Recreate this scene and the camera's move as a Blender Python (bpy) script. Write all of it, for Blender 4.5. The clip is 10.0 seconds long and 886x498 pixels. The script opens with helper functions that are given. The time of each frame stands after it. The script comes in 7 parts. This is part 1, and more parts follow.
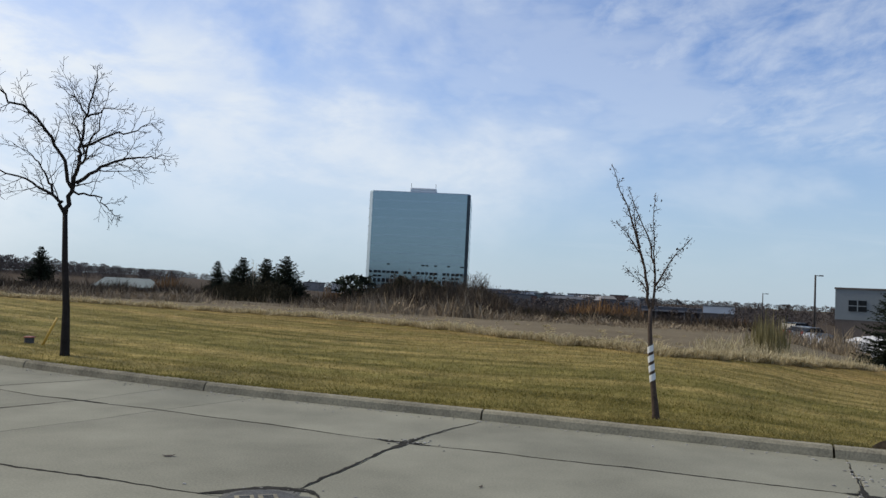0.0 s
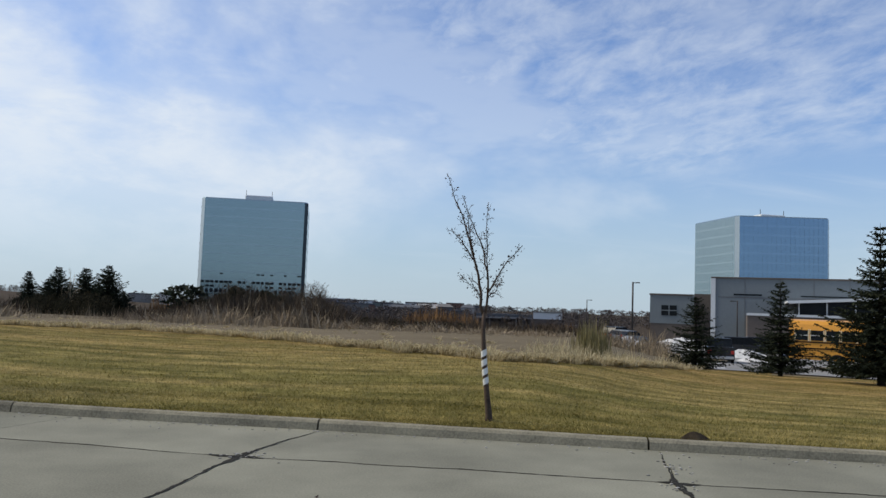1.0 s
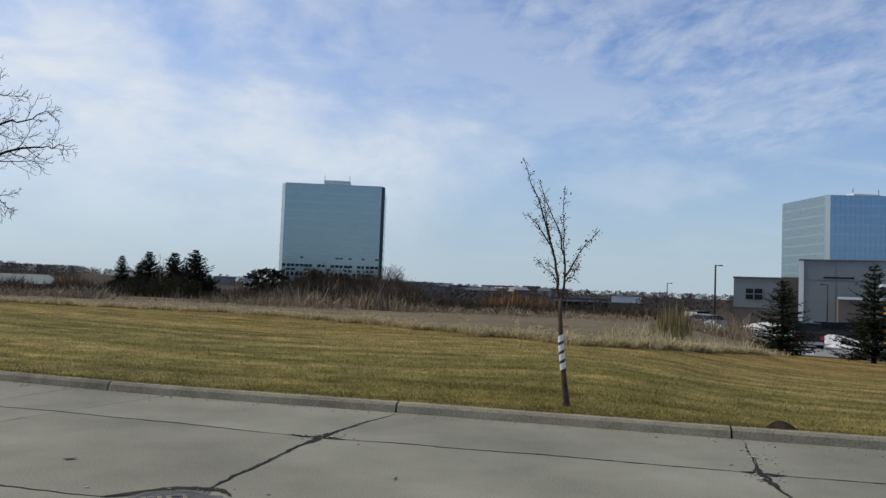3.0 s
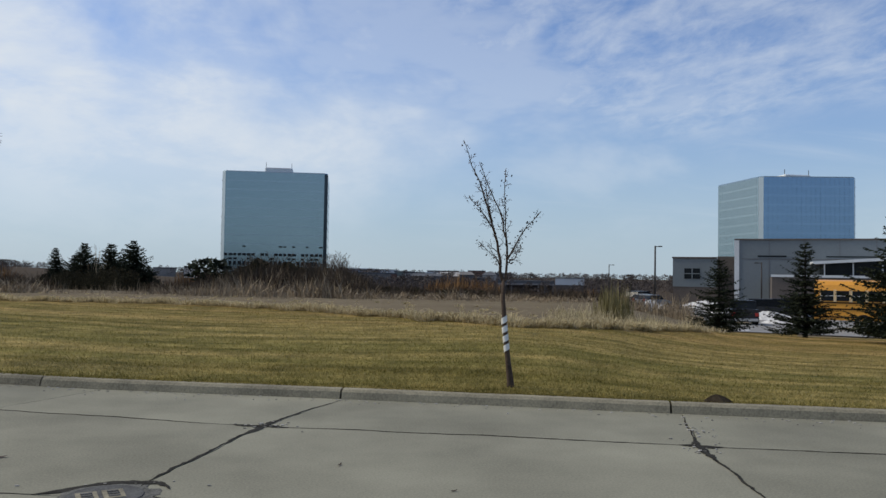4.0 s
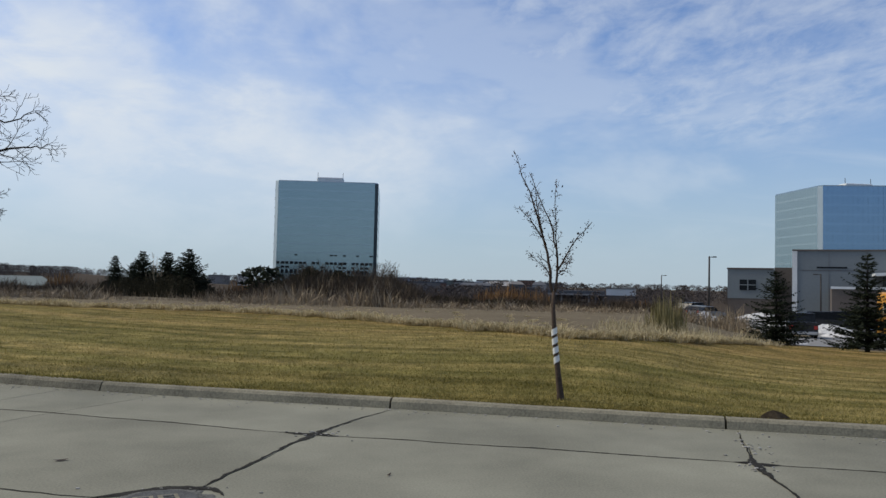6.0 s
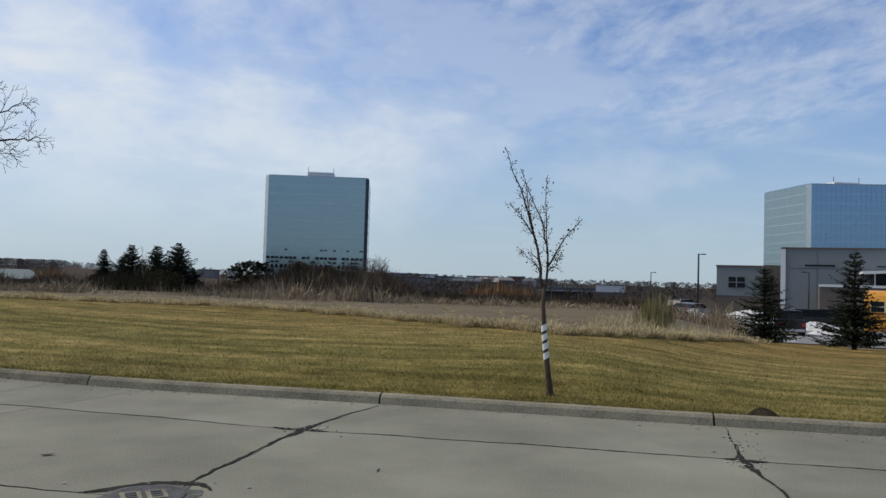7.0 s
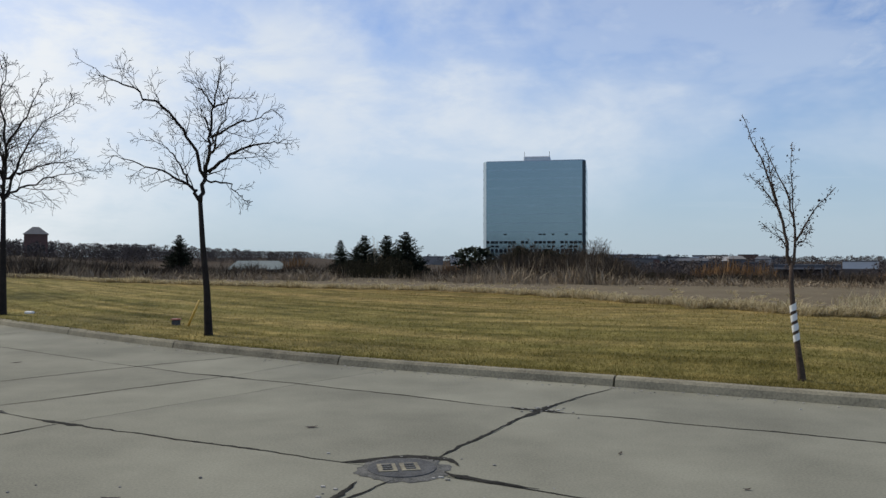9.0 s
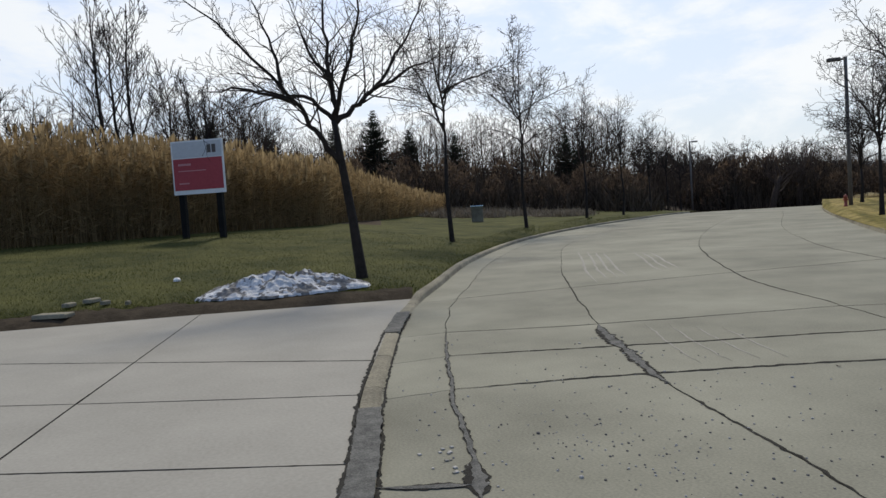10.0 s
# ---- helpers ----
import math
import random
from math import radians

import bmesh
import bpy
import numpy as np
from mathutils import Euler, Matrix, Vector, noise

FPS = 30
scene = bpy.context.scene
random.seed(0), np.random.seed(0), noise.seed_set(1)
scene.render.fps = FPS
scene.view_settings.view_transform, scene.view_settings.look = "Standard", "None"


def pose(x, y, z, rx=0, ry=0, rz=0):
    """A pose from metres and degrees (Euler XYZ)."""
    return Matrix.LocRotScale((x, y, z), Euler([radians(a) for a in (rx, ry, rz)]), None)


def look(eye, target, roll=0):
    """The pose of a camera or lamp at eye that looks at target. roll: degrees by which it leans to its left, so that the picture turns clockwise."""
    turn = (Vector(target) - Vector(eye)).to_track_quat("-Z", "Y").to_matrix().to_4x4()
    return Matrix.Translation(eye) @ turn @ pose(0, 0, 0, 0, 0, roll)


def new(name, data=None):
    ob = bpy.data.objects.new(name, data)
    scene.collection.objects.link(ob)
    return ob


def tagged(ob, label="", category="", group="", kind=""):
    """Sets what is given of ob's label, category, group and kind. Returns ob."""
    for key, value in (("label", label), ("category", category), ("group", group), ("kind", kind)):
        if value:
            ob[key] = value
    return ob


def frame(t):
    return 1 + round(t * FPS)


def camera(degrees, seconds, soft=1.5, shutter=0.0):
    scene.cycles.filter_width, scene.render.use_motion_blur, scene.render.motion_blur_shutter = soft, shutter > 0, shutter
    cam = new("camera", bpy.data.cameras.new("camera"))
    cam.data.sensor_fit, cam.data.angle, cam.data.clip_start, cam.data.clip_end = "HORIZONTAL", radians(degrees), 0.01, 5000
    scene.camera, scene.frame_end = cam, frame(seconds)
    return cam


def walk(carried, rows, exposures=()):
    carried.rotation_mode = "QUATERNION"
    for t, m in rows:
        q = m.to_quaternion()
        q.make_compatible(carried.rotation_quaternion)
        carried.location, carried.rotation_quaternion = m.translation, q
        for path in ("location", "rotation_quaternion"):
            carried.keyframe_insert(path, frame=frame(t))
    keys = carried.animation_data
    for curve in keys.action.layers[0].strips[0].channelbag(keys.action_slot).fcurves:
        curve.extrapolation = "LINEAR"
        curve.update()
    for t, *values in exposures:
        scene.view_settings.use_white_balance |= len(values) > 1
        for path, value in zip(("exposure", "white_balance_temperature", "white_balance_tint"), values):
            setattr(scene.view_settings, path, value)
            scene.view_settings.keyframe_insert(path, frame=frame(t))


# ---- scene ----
import functools

cam = camera(59.2, 10.0, 1.45)
# seconds, x, y, z, yaw, pitch, roll
ROWS = [
    (0.0, 0.016, -0.014, 1.496, 1.21, 3.12, -2.80),
    (0.1, 0.031, -0.019, 1.544, -1.40, 2.98, -2.92),
    (0.2, 0.035, 0.012, 1.520, -4.17, 2.76, -3.34),
    (0.3, 0.050, 0.013, 1.533, -6.63, 1.70, -3.58),
    (0.5, 0.061, -0.004, 1.486, -9.61, 2.03, -2.89),
    (0.7, 0.062, 0.006, 1.552, -11.73, 1.71, -2.82),
    (1.0, 0.029, -0.009, 1.476, -10.62, 4.29, -2.09),
    (1.5, 0.014, 0.006, 1.508, -4.51, 3.34, -1.54),
    (2.0, 0.016, -0.002, 1.499, -2.32, 2.15, -1.33),
    (2.5, 0.040, -0.020, 1.495, -3.53, 2.85, -1.86),
    (3.8, 0.000, 0.000, 1.500, -8.16, 2.16, -1.19),
    (4.0, 0.064, 0.015, 1.475, -9.02, 1.91, -0.92),
    (4.5, 0.058, 0.013, 1.486, -9.22, 2.06, -1.03),
    (5.0, 0.045, 0.015, 1.496, -6.17, 2.48, -0.75),
    (5.5, 0.056, 0.005, 1.490, -5.24, 2.56, -1.25),
    (7.0, 0.060, 0.022, 1.491, -6.12, 2.22, -1.64),
    (7.5, 0.049, 0.008, 1.494, -6.36, 2.06, -1.74),
    (8.0, 0.056, 0.019, 1.484, -6.51, 2.34, -1.67),
    (8.5, 0.039, 0.010, 1.487, -5.38, 2.53, -1.72),
    (8.6, 0.023, 0.041, 1.509, -4.44, 2.06, -1.66),
    (8.7, -0.008, 0.031, 1.499, -1.62, 1.21, -2.27),
    (8.8, -0.027, 0.024, 1.514, 2.19, 1.16, -2.20),
    (9.0, -0.057, 0.038, 1.473, 9.87, 0.76, -0.08),
    (9.1, -0.073, -0.010, 1.509, 14.37, 0.76, -0.02),
    (9.2, -0.086, 0.024, 1.477, 19.81, -0.05, -0.18),
    (9.3, -0.117, -0.019, 1.506, 26.27, -0.10, -0.02),
    (9.4, -0.065, -0.023, 1.477, 33.07, -0.67, 0.94),
    (9.5, -0.080, -0.002, 1.495, 38.98, -1.74, 1.17),
    (9.6, -0.061, -0.010, 1.488, 44.85, -2.43, 1.70),
    (9.7, -0.077, -0.005, 1.467, 51.54, -3.50, 1.93),
    (9.8, -0.098, -0.021, 1.492, 58.17, -4.35, 2.80),
    (9.9, -0.005, -0.062, 1.498, 65.12, -3.40, 3.46),
    (10.0, -0.051, -0.079, 1.496, 71.27, -2.96, 3.80),
]
walk(cam, [(t, pose(x, y, z, 90 + pitch, roll, yaw)) for t, x, y, z, yaw, pitch, roll in ROWS],
     [(0.0, 0.0), (1.0, 0.0), (2.0, -0.05), (4.0, -0.14), (8.5, -0.13), (9.0, -0.10), (9.5, -0.10), (10.0, -0.04)])

# ---- sky and sun ----
SUN_AZ, SUN_EL = -69.0, 45.0


def heading(az, d, z=0.0):
    """The place at that compass bearing (degrees from +y towards +x) and distance."""
    a = radians(az)
    return Vector((math.sin(a) * d, math.cos(a) * d, z))


world = bpy.data.worlds.new("sky")
scene.world = world
world.use_nodes = True
wt = world.node_tree
wt.nodes.clear()


def wnode(kind, **values):
    n = wt.nodes.new(kind)
    for key, value in values.items():
        n.inputs[key].default_value = value
    return n


w_out = wnode("ShaderNodeOutputWorld")
w_bg = wnode("ShaderNodeBackground", Strength=0.115)
w_sky = wt.nodes.new("ShaderNodeTexSky")
w_sky.sky_type, w_sky.sun_disc = "NISHITA", False
w_sky.sun_elevation, w_sky.sun_rotation = radians(SUN_EL), radians(SUN_AZ)
w_sky.air_density, w_sky.dust_density, w_sky.ozone_density = 1.0, 0.2, 3.0
w_co = wt.nodes.new("ShaderNodeTexCoord")
w_sep = wt.nodes.new("ShaderNodeSeparateXYZ")
wt.links.new(w_co.outputs["Generated"], w_sep.inputs[0])


def wmath(op, a, b=0.0, clamp=False):
    n = wt.nodes.new("ShaderNodeMath")
    n.operation, n.use_clamp = op, clamp
    for i, v in enumerate((a, b)):
        if isinstance(v, (int, float)):
            n.inputs[i].default_value = v
        else:
            wt.links.new(v, n.inputs[i])
    return n.outputs[0]


def wramp(value, lo, hi):
    n = wnode("ShaderNodeMapRange", **{"From Min": lo, "From Max": hi})
    n.interpolation_type = "SMOOTHSTEP"
    wt.links.new(value, n.inputs["Value"])
    return n.outputs[0]


# clouds lie on a flat layer: direction divided by its height
w_up = wmath("ADD", wmath("MAXIMUM", w_sep.outputs[2], 0.0), 0.13)
w_pos = wt.nodes.new("ShaderNodeCombineXYZ")
wt.links.new(wmath("DIVIDE", w_sep.outputs[0], w_up), w_pos.inputs[0])
wt.links.new(wmath("DIVIDE", w_sep.outputs[1], w_up), w_pos.inputs[1])


def wnoise(scale, detail, rough, offset=(0, 0, 0), stretch=(1, 1, 1), turn=0.0, warp=0.0):
    m = wt.nodes.new("ShaderNodeMapping")
    m.inputs["Location"].default_value, m.inputs["Scale"].default_value = offset, stretch
    m.inputs["Rotation"].default_value = (0, 0, radians(turn))
    wt.links.new(w_pos.outputs[0], m.inputs[0])
    n = wnode("ShaderNodeTexNoise", Scale=scale, Detail=detail, Roughness=rough, Distortion=warp)
    wt.links.new(m.outputs[0], n.inputs["Vector"])
    return n.outputs["Fac"]


def wdir(az):
    """How far a direction points towards a bearing."""
    return wmath("ADD", wmath("MULTIPLY", w_sep.outputs[0], math.sin(radians(az))), wmath("MULTIPLY", w_sep.outputs[1], math.cos(radians(az))))


def wsoft(scale, detail, rough, offset=(0, 0, 0), stretch=(1, 1, 1), turn=0.0):
    """Soft cloud shapes over the dome itself, not drawn out towards the horizon."""
    m = wt.nodes.new("ShaderNodeMapping")
    m.inputs["Location"].default_value, m.inputs["Scale"].default_value = offset, stretch
    m.inputs["Rotation"].default_value = (0, radians(turn), 0)
    wt.links.new(w_co.outputs["Generated"], m.inputs[0])
    n = wnode("ShaderNodeTexNoise", Scale=scale, Detail=detail, Roughness=rough, Distortion=0.25)
    wt.links.new(m.outputs[0], n.inputs["Vector"])
    return n.outputs["Fac"]


# a broad bright veil towards the sun, flecked altocumulus to the east, thin streaks, haze low down
w_lumps = wmath("SUBTRACT", wsoft(2.6, 6, 0.55, (3.1, 1.7, 0.4), (1, 1, 1.7), 14), 0.5)
w_left = wramp(wmath("ADD", wdir(-74), wmath("MULTIPLY", w_lumps, 1.9)), -0.10, 0.76)
w_left = wmath("MULTIPLY", w_left, wmath("ADD", 0.62, wmath("MULTIPLY", wramp(wsoft(6.5, 6, 0.6, (2.2, 6.1, 0), (1, 1, 2.4), -16), 0.36, 0.62), 0.38)))
w_thin = wmath("MULTIPLY", wramp(wsoft(3.2, 5, 0.6, (9.2, 4.1, 0), (1, 1, 2.6), 12), 0.42, 0.66), 0.36)
w_right = wmath("MULTIPLY", wramp(wdir(30), 0.62, 0.97), wramp(w_sep.outputs[2], 0.13, 0.26))
w_fleck = wmath("MULTIPLY", wramp(wnoise(7.5, 6, 0.62, (0.3, 5.2, 0), (1, 0.62, 1), 35, 0.25), 0.18, 0.80),
                wramp(wmath("ADD", w_right, wmath("MULTIPLY", wmath("SUBTRACT", wsoft(3.4, 4, 0.5, (1.3, 8.4, 0)), 0.5), 1.7)), 0.20, 0.85))
w_streak = wmath("MULTIPLY", wramp(wnoise(1.1, 5, 0.6, (7, 2, 0), (0.45, 2.0, 1), 60, 0.3), 0.50, 0.78), 0.26)
w_haze = wmath("MULTIPLY", wramp(wmath("SUBTRACT", 0.30, w_sep.outputs[2]), 0.0, 0.30), 0.84)
w_cover = wmath("MAXIMUM", wmath("MULTIPLY", w_left, 0.96), wmath("MULTIPLY", w_fleck, 0.50))
w_cover = wmath("MAXIMUM", w_cover, w_streak)
w_cover = wmath("MAXIMUM", w_cover, w_thin, True)
w_cover = wmath("MULTIPLY", w_cover, wramp(wmath("ADD", w_sep.outputs[2], wmath("MULTIPLY", wramp(wdir(-75), 0.6, 1.0), 0.2)), -0.04, 0.2))


def wmix(factor, a, b, blend="MIX"):
    n = wt.nodes.new("ShaderNodeMix")
    n.data_type, n.blend_type = "RGBA", blend
    for key, v in (("Factor", factor), ("A", a), ("B", b)):
        if isinstance(v, (int, float, tuple)):
            n.inputs[key].default_value = v
        else:
            wt.links.new(v, n.inputs[key])
    return n.outputs["Result"]


w_colour = wmix(1.0, w_sky.outputs[0], (0.84, 0.97, 1.20, 1), "MULTIPLY")
w_colour = wmix(w_haze, w_colour, (3.85, 4.85, 5.75, 1))
w_cloud = wmix(wramp(wdir(-70), 0.62, 1.0), (6.9, 7.4, 7.9, 1), (8.9, 9.05, 9.1, 1))
w_colour = wmix(w_cover, w_colour, w_cloud)
wt.links.new(w_colour, w_bg.inputs["Color"])
wt.links.new(w_bg.outputs[0], w_out.inputs[0])

sun = new("sun", bpy.data.lights.new("sun", "SUN"))
sun.data.energy, sun.data.angle, sun.data.color = 2.7, radians(8.0), (1.0, 0.915, 0.77)
sun.matrix_world = look(heading(SUN_AZ, 60, 60 * math.tan(radians(SUN_EL))), (0, 0, 0))


# ---- materials ----
def material(name, dark, light, scale=3.0, fine=40.0, rough=0.85, bump=0.3, metal=0.0, spread=0.16, fine_amount=0.5, gloss=0.5,
             island=0.0, objects=0.0, depth=0.02, uv=False, through_light=0.0):
    """A surface between two colours: broad stains and fine grain, with relief."""
    m = bpy.data.materials.new(name)
    m.use_nodes = True
    t = m.node_tree
    b = t.nodes["Principled BSDF"]
    co = t.nodes.new("ShaderNodeTexCoord")
    big, small = t.nodes.new("ShaderNodeTexNoise"), t.nodes.new("ShaderNodeTexNoise")
    for n, s, det in ((big, scale, 4), (small, fine, 5)):
        n.inputs["Scale"].default_value, n.inputs["Detail"].default_value, n.inputs["Roughness"].default_value = s, det, 0.6
        t.links.new(co.outputs["UV" if uv else "Object"], n.inputs["Vector"])
    mixf = t.nodes.new("ShaderNodeMix")
    mixf.inputs["Factor"].default_value = fine_amount
    t.links.new(big.outputs["Fac"], mixf.inputs["A"])
    t.links.new(small.outputs["Fac"], mixf.inputs["B"])
    last = mixf.outputs["Result"]
    for source, amount in (("Random Per Island", island), ("Random", objects)):
        if amount:
            info = t.nodes.new("ShaderNodeNewGeometry" if source == "Random Per Island" else "ShaderNodeObjectInfo")
            add = t.nodes.new("ShaderNodeMath")
            add.operation = "MULTIPLY_ADD"
            t.links.new(info.outputs[source], add.inputs[0])
            add.inputs[1].default_value = amount
            sub = t.nodes.new("ShaderNodeMath")
            sub.operation = "SUBTRACT"
            sub.inputs[1].default_value = amount / 2
            t.links.new(last, sub.inputs[0])
            t.links.new(sub.outputs[0], add.inputs[2])
            last = add.outputs[0]
    ramp = t.nodes.new("ShaderNodeMapRange")
    ramp.inputs["From Min"].default_value, ramp.inputs["From Max"].default_value = 0.5 - spread, 0.5 + spread
    t.links.new(last, ramp.inputs["Value"])
    mix = t.nodes.new("ShaderNodeMix")
    mix.data_type = "RGBA"
    mix.inputs["A"].default_value, mix.inputs["B"].default_value = (*dark, 1), (*light, 1)
    t.links.new(ramp.outputs[0], mix.inputs["Factor"])
    t.links.new(mix.outputs["Result"], b.inputs["Base Color"])
    b.inputs["Roughness"].default_value, b.inputs["Metallic"].default_value = rough, metal
    b.inputs["Specular IOR Level"].default_value = gloss
    if bump:
        bn = t.nodes.new("ShaderNodeBump")
        bn.inputs["Strength"].default_value, bn.inputs["Distance"].default_value = bump, depth
        t.links.new(mixf.outputs["Result"], bn.inputs["Height"])
        t.links.new(bn.outputs[0], b.inputs["Normal"])
    if through_light:
        thin, both = t.nodes.new("ShaderNodeBsdfTranslucent"), t.nodes.new("ShaderNodeMixShader")
        both.inputs[0].default_value = through_light
        t.links.new(mix.outputs["Result"], thin.inputs["Color"])
        t.links.new(b.outputs[0], both.inputs[1])
        t.links.new(thin.outputs[0], both.inputs[2])
        t.links.new(both.outputs[0], t.nodes["Material Output"].inputs["Surface"])
    m["mix"] = mix.name
    return m


def striped(m):
    """Mower passes along the kerb over a grass material, drier towards the crest (UV y is metres from the kerb)."""
    t = m.node_tree
    mix = t.nodes[m["mix"]]
    uv = t.nodes.new("ShaderNodeUVMap")

    def layer(scale, squeeze, lo, hi, detail=3.0, warp=0.0):
        mp = t.nodes.new("ShaderNodeMapping")
        mp.inputs["Scale"].default_value = (squeeze, 1, 1)
        t.links.new(uv.outputs[0], mp.inputs[0])
        n = t.nodes.new("ShaderNodeTexNoise")
        n.inputs["Scale"].default_value, n.inputs["Detail"].default_value, n.inputs["Roughness"].default_value = scale, detail, 0.6
        n.inputs["Distortion"].default_value = warp
        t.links.new(mp.outputs[0], n.inputs["Vector"])
        r = t.nodes.new("ShaderNodeMapRange")
        r.inputs["From Min"].default_value, r.inputs["From Max"].default_value = lo, hi
        t.links.new(n.outputs["Fac"], r.inputs["Value"])
        return r.outputs[0]

    def blend(kind, factor, a, b):
        x = t.nodes.new("ShaderNodeMix")
        x.data_type, x.blend_type = "RGBA", kind
        for key, value in (("Factor", factor), ("A", a), ("B", b)):
            if isinstance(value, (tuple, float)):
                x.inputs[key].default_value = value
            else:
                t.links.new(value, x.inputs[key])
        return x.outputs["Result"]

    # broad passes, thin wheel tracks of dark cuttings, ragged patches
    last = mix.outputs["Result"]
    old = [link.to_socket for link in last.links]
    last = blend("MULTIPLY", 1.0, last, blend("MIX", layer(0.62, 0.05, 0.40, 0.58), (0.76, 0.78, 0.60, 1), (1.10, 1.04, 0.96, 1)))
    last = blend("MULTIPLY", 1.0, last, blend("MIX", layer(1.9, 0.04, 0.40, 0.50, 4.0, 0.2), (0.64, 0.66, 0.50, 1), (1.05, 1.04, 1.0, 1)))
    last = blend("MULTIPLY", 1.0, last, blend("MIX", layer(2.8, 0.30, 0.36, 0.62, 5.0), (0.70, 0.72, 0.58, 1), (1.20, 1.16, 1.08, 1)))
    sep = t.nodes.new("ShaderNodeSeparateXYZ")
    t.links.new(uv.outputs[0], sep.inputs[0])
    dry = t.nodes.new("ShaderNodeMapRange")
    dry.inputs["From Min"].default_value, dry.inputs["From Max"].default_value = 5.0, 15.0
    t.links.new(sep.outputs[1], dry.inputs["Value"])
    last = blend("MULTIPLY", dry.outputs[0], last, (1.12, 0.97, 0.98, 1))
    for socket in old:
        t.links.new(last, socket)
    return m


CONCRETE = material("road_concrete", (0.147, 0.142, 0.105), (0.296, 0.286, 0.216), 0.5, 55, 0.9, 0.14, spread=0.15, objects=0.07, depth=0.008, gloss=0.3, fine_amount=0.42)
KERB = material("kerb_concrete", (0.12, 0.108, 0.08), (0.325, 0.295, 0.210), 1.8, 40, 0.92, 0.6, spread=0.15, objects=0.12, depth=0.012, gloss=0.25)
DRIVE = material("drive_concrete", (0.235, 0.222, 0.186), (0.36, 0.34, 0.29), 0.8, 34, 0.9, 0.2, spread=0.22, objects=0.08, depth=0.006, gloss=0.3)
JOINT = material("joint_dirt", (0.014, 0.013, 0.011), (0.05, 0.047, 0.040), 5, 60, 0.95, 0.6, gloss=0.1)
PATCH = material("asphalt_patch", (0.055, 0.055, 0.05), (0.20, 0.195, 0.175), 9, 70, 0.95, 1.0, gloss=0.2)
GRASS = striped(material("mown_grass", (0.085, 0.077, 0.026), (0.37, 0.307, 0.140), 1.6, 22, 0.95, 1.0, spread=0.15, gloss=0.1, depth=0.06))
# near verge turf: the darker green of backlit grass is in the colour
GRASS_NEAR = material("backlit_green_mown_grass", (0.020, 0.028, 0.007), (0.118, 0.114, 0.034), 0.7, 22, 0.95, 1.0, spread=0.17, gloss=0.1, depth=0.06)
BLADE = striped(material("grass_blades", (0.150, 0.136, 0.052), (0.48, 0.402, 0.208), 0.9, 4, 0.9, 0, spread=0.25, island=0.45, gloss=0.15, through_light=0.35))
# blades to match, also coloured dark for backlight
BLADE_NEAR = material("backlit_green_grass_blades", (0.020, 0.031, 0.007), (0.125, 0.125, 0.032), 0.6, 4, 0.9, 0, spread=0.25, island=0.7, gloss=0.1, through_light=0.2)
STRAW = material("dry_grass", (0.30, 0.245, 0.13), (0.66, 0.56, 0.35), 0.5, 6, 0.9, 0, spread=0.25, island=0.6, gloss=0.15, through_light=0.4)
FIELD = material("dry_field", (0.10, 0.078, 0.047), (0.215, 0.172, 0.107), 0.25, 5, 0.95, 0.8, spread=0.2, gloss=0.1, depth=0.1)
LITTER = material("woodland_floor", (0.03, 0.022, 0.014), (0.085, 0.06, 0.038), 0.3, 6, 0.95, 0.6, gloss=0.1, depth=0.1)
BARK = material("dark_bark", (0.012, 0.0095, 0.008), (0.042, 0.033, 0.027), 6, 50, 0.9, 0.6, gloss=0.2)
BARK_LIGHT = material("brown_bark", (0.045, 0.032, 0.024), (0.12, 0.085, 0.062), 6, 50, 0.9, 0.6, gloss=0.2)
TWIG_FAR = material("grey_twigs", (0.032, 0.023, 0.016), (0.095, 0.068, 0.05), 0.1, 2, 0.95, 0, island=0.5, spread=0.25, gloss=0.1)
# twig colour lightened to paint in the haze of distance
FAR_TREES = material("haze_painted_twigs", (0.055, 0.046, 0.042), (0.13, 0.11, 0.10), 0.05, 1, 0.95, 0, island=0.5, spread=0.25, gloss=0.1)
BRUSH = material("brown_brush", (0.034, 0.026, 0.018), (0.125, 0.093, 0.064), 0.15, 2, 0.95, 0, island=0.6, spread=0.3, gloss=0.1)
BRUSH_TAN = material("tan_brush", (0.17, 0.130, 0.085), (0.40, 0.320, 0.215), 0.15, 2, 0.95, 0, island=0.6, spread=0.3, gloss=0.1)
DARK_SHRUB = material("dark_evergreen_shrub", (0.010, 0.011, 0.005), (0.060, 0.050, 0.026), 0.3, 3, 0.9, 0, island=0.6, spread=0.3, gloss=0.15)
OLIVE = material("olive_stems", (0.11, 0.10, 0.040), (0.30, 0.255, 0.125), 0.3, 3, 0.9, 0, island=0.6, spread=0.3, gloss=0.15, through_light=0.2)
BRUSH_DARK = material("dark_brush", (0.060, 0.043, 0.030), (0.20, 0.142, 0.096), 0.15, 2, 0.95, 0, island=0.6, spread=0.3, gloss=0.1, through_light=0.35)
WILLOW = material("orange_willow_twigs", (0.13, 0.072, 0.030), (0.29, 0.165, 0.075), 0.15, 2, 0.95, 0, island=0.6, spread=0.3, gloss=0.1)
NEEDLE = material("spruce_needles", (0.005, 0.009, 0.004), (0.030, 0.038, 0.017), 0.6, 7, 0.85, 0, island=0.6, spread=0.28, gloss=0.25)
REED = material("reed_stems", (0.15, 0.103, 0.050), (0.40, 0.290, 0.150), 0.3, 3, 0.9, 0, island=0.6, spread=0.28, gloss=0.15, through_light=0.5)
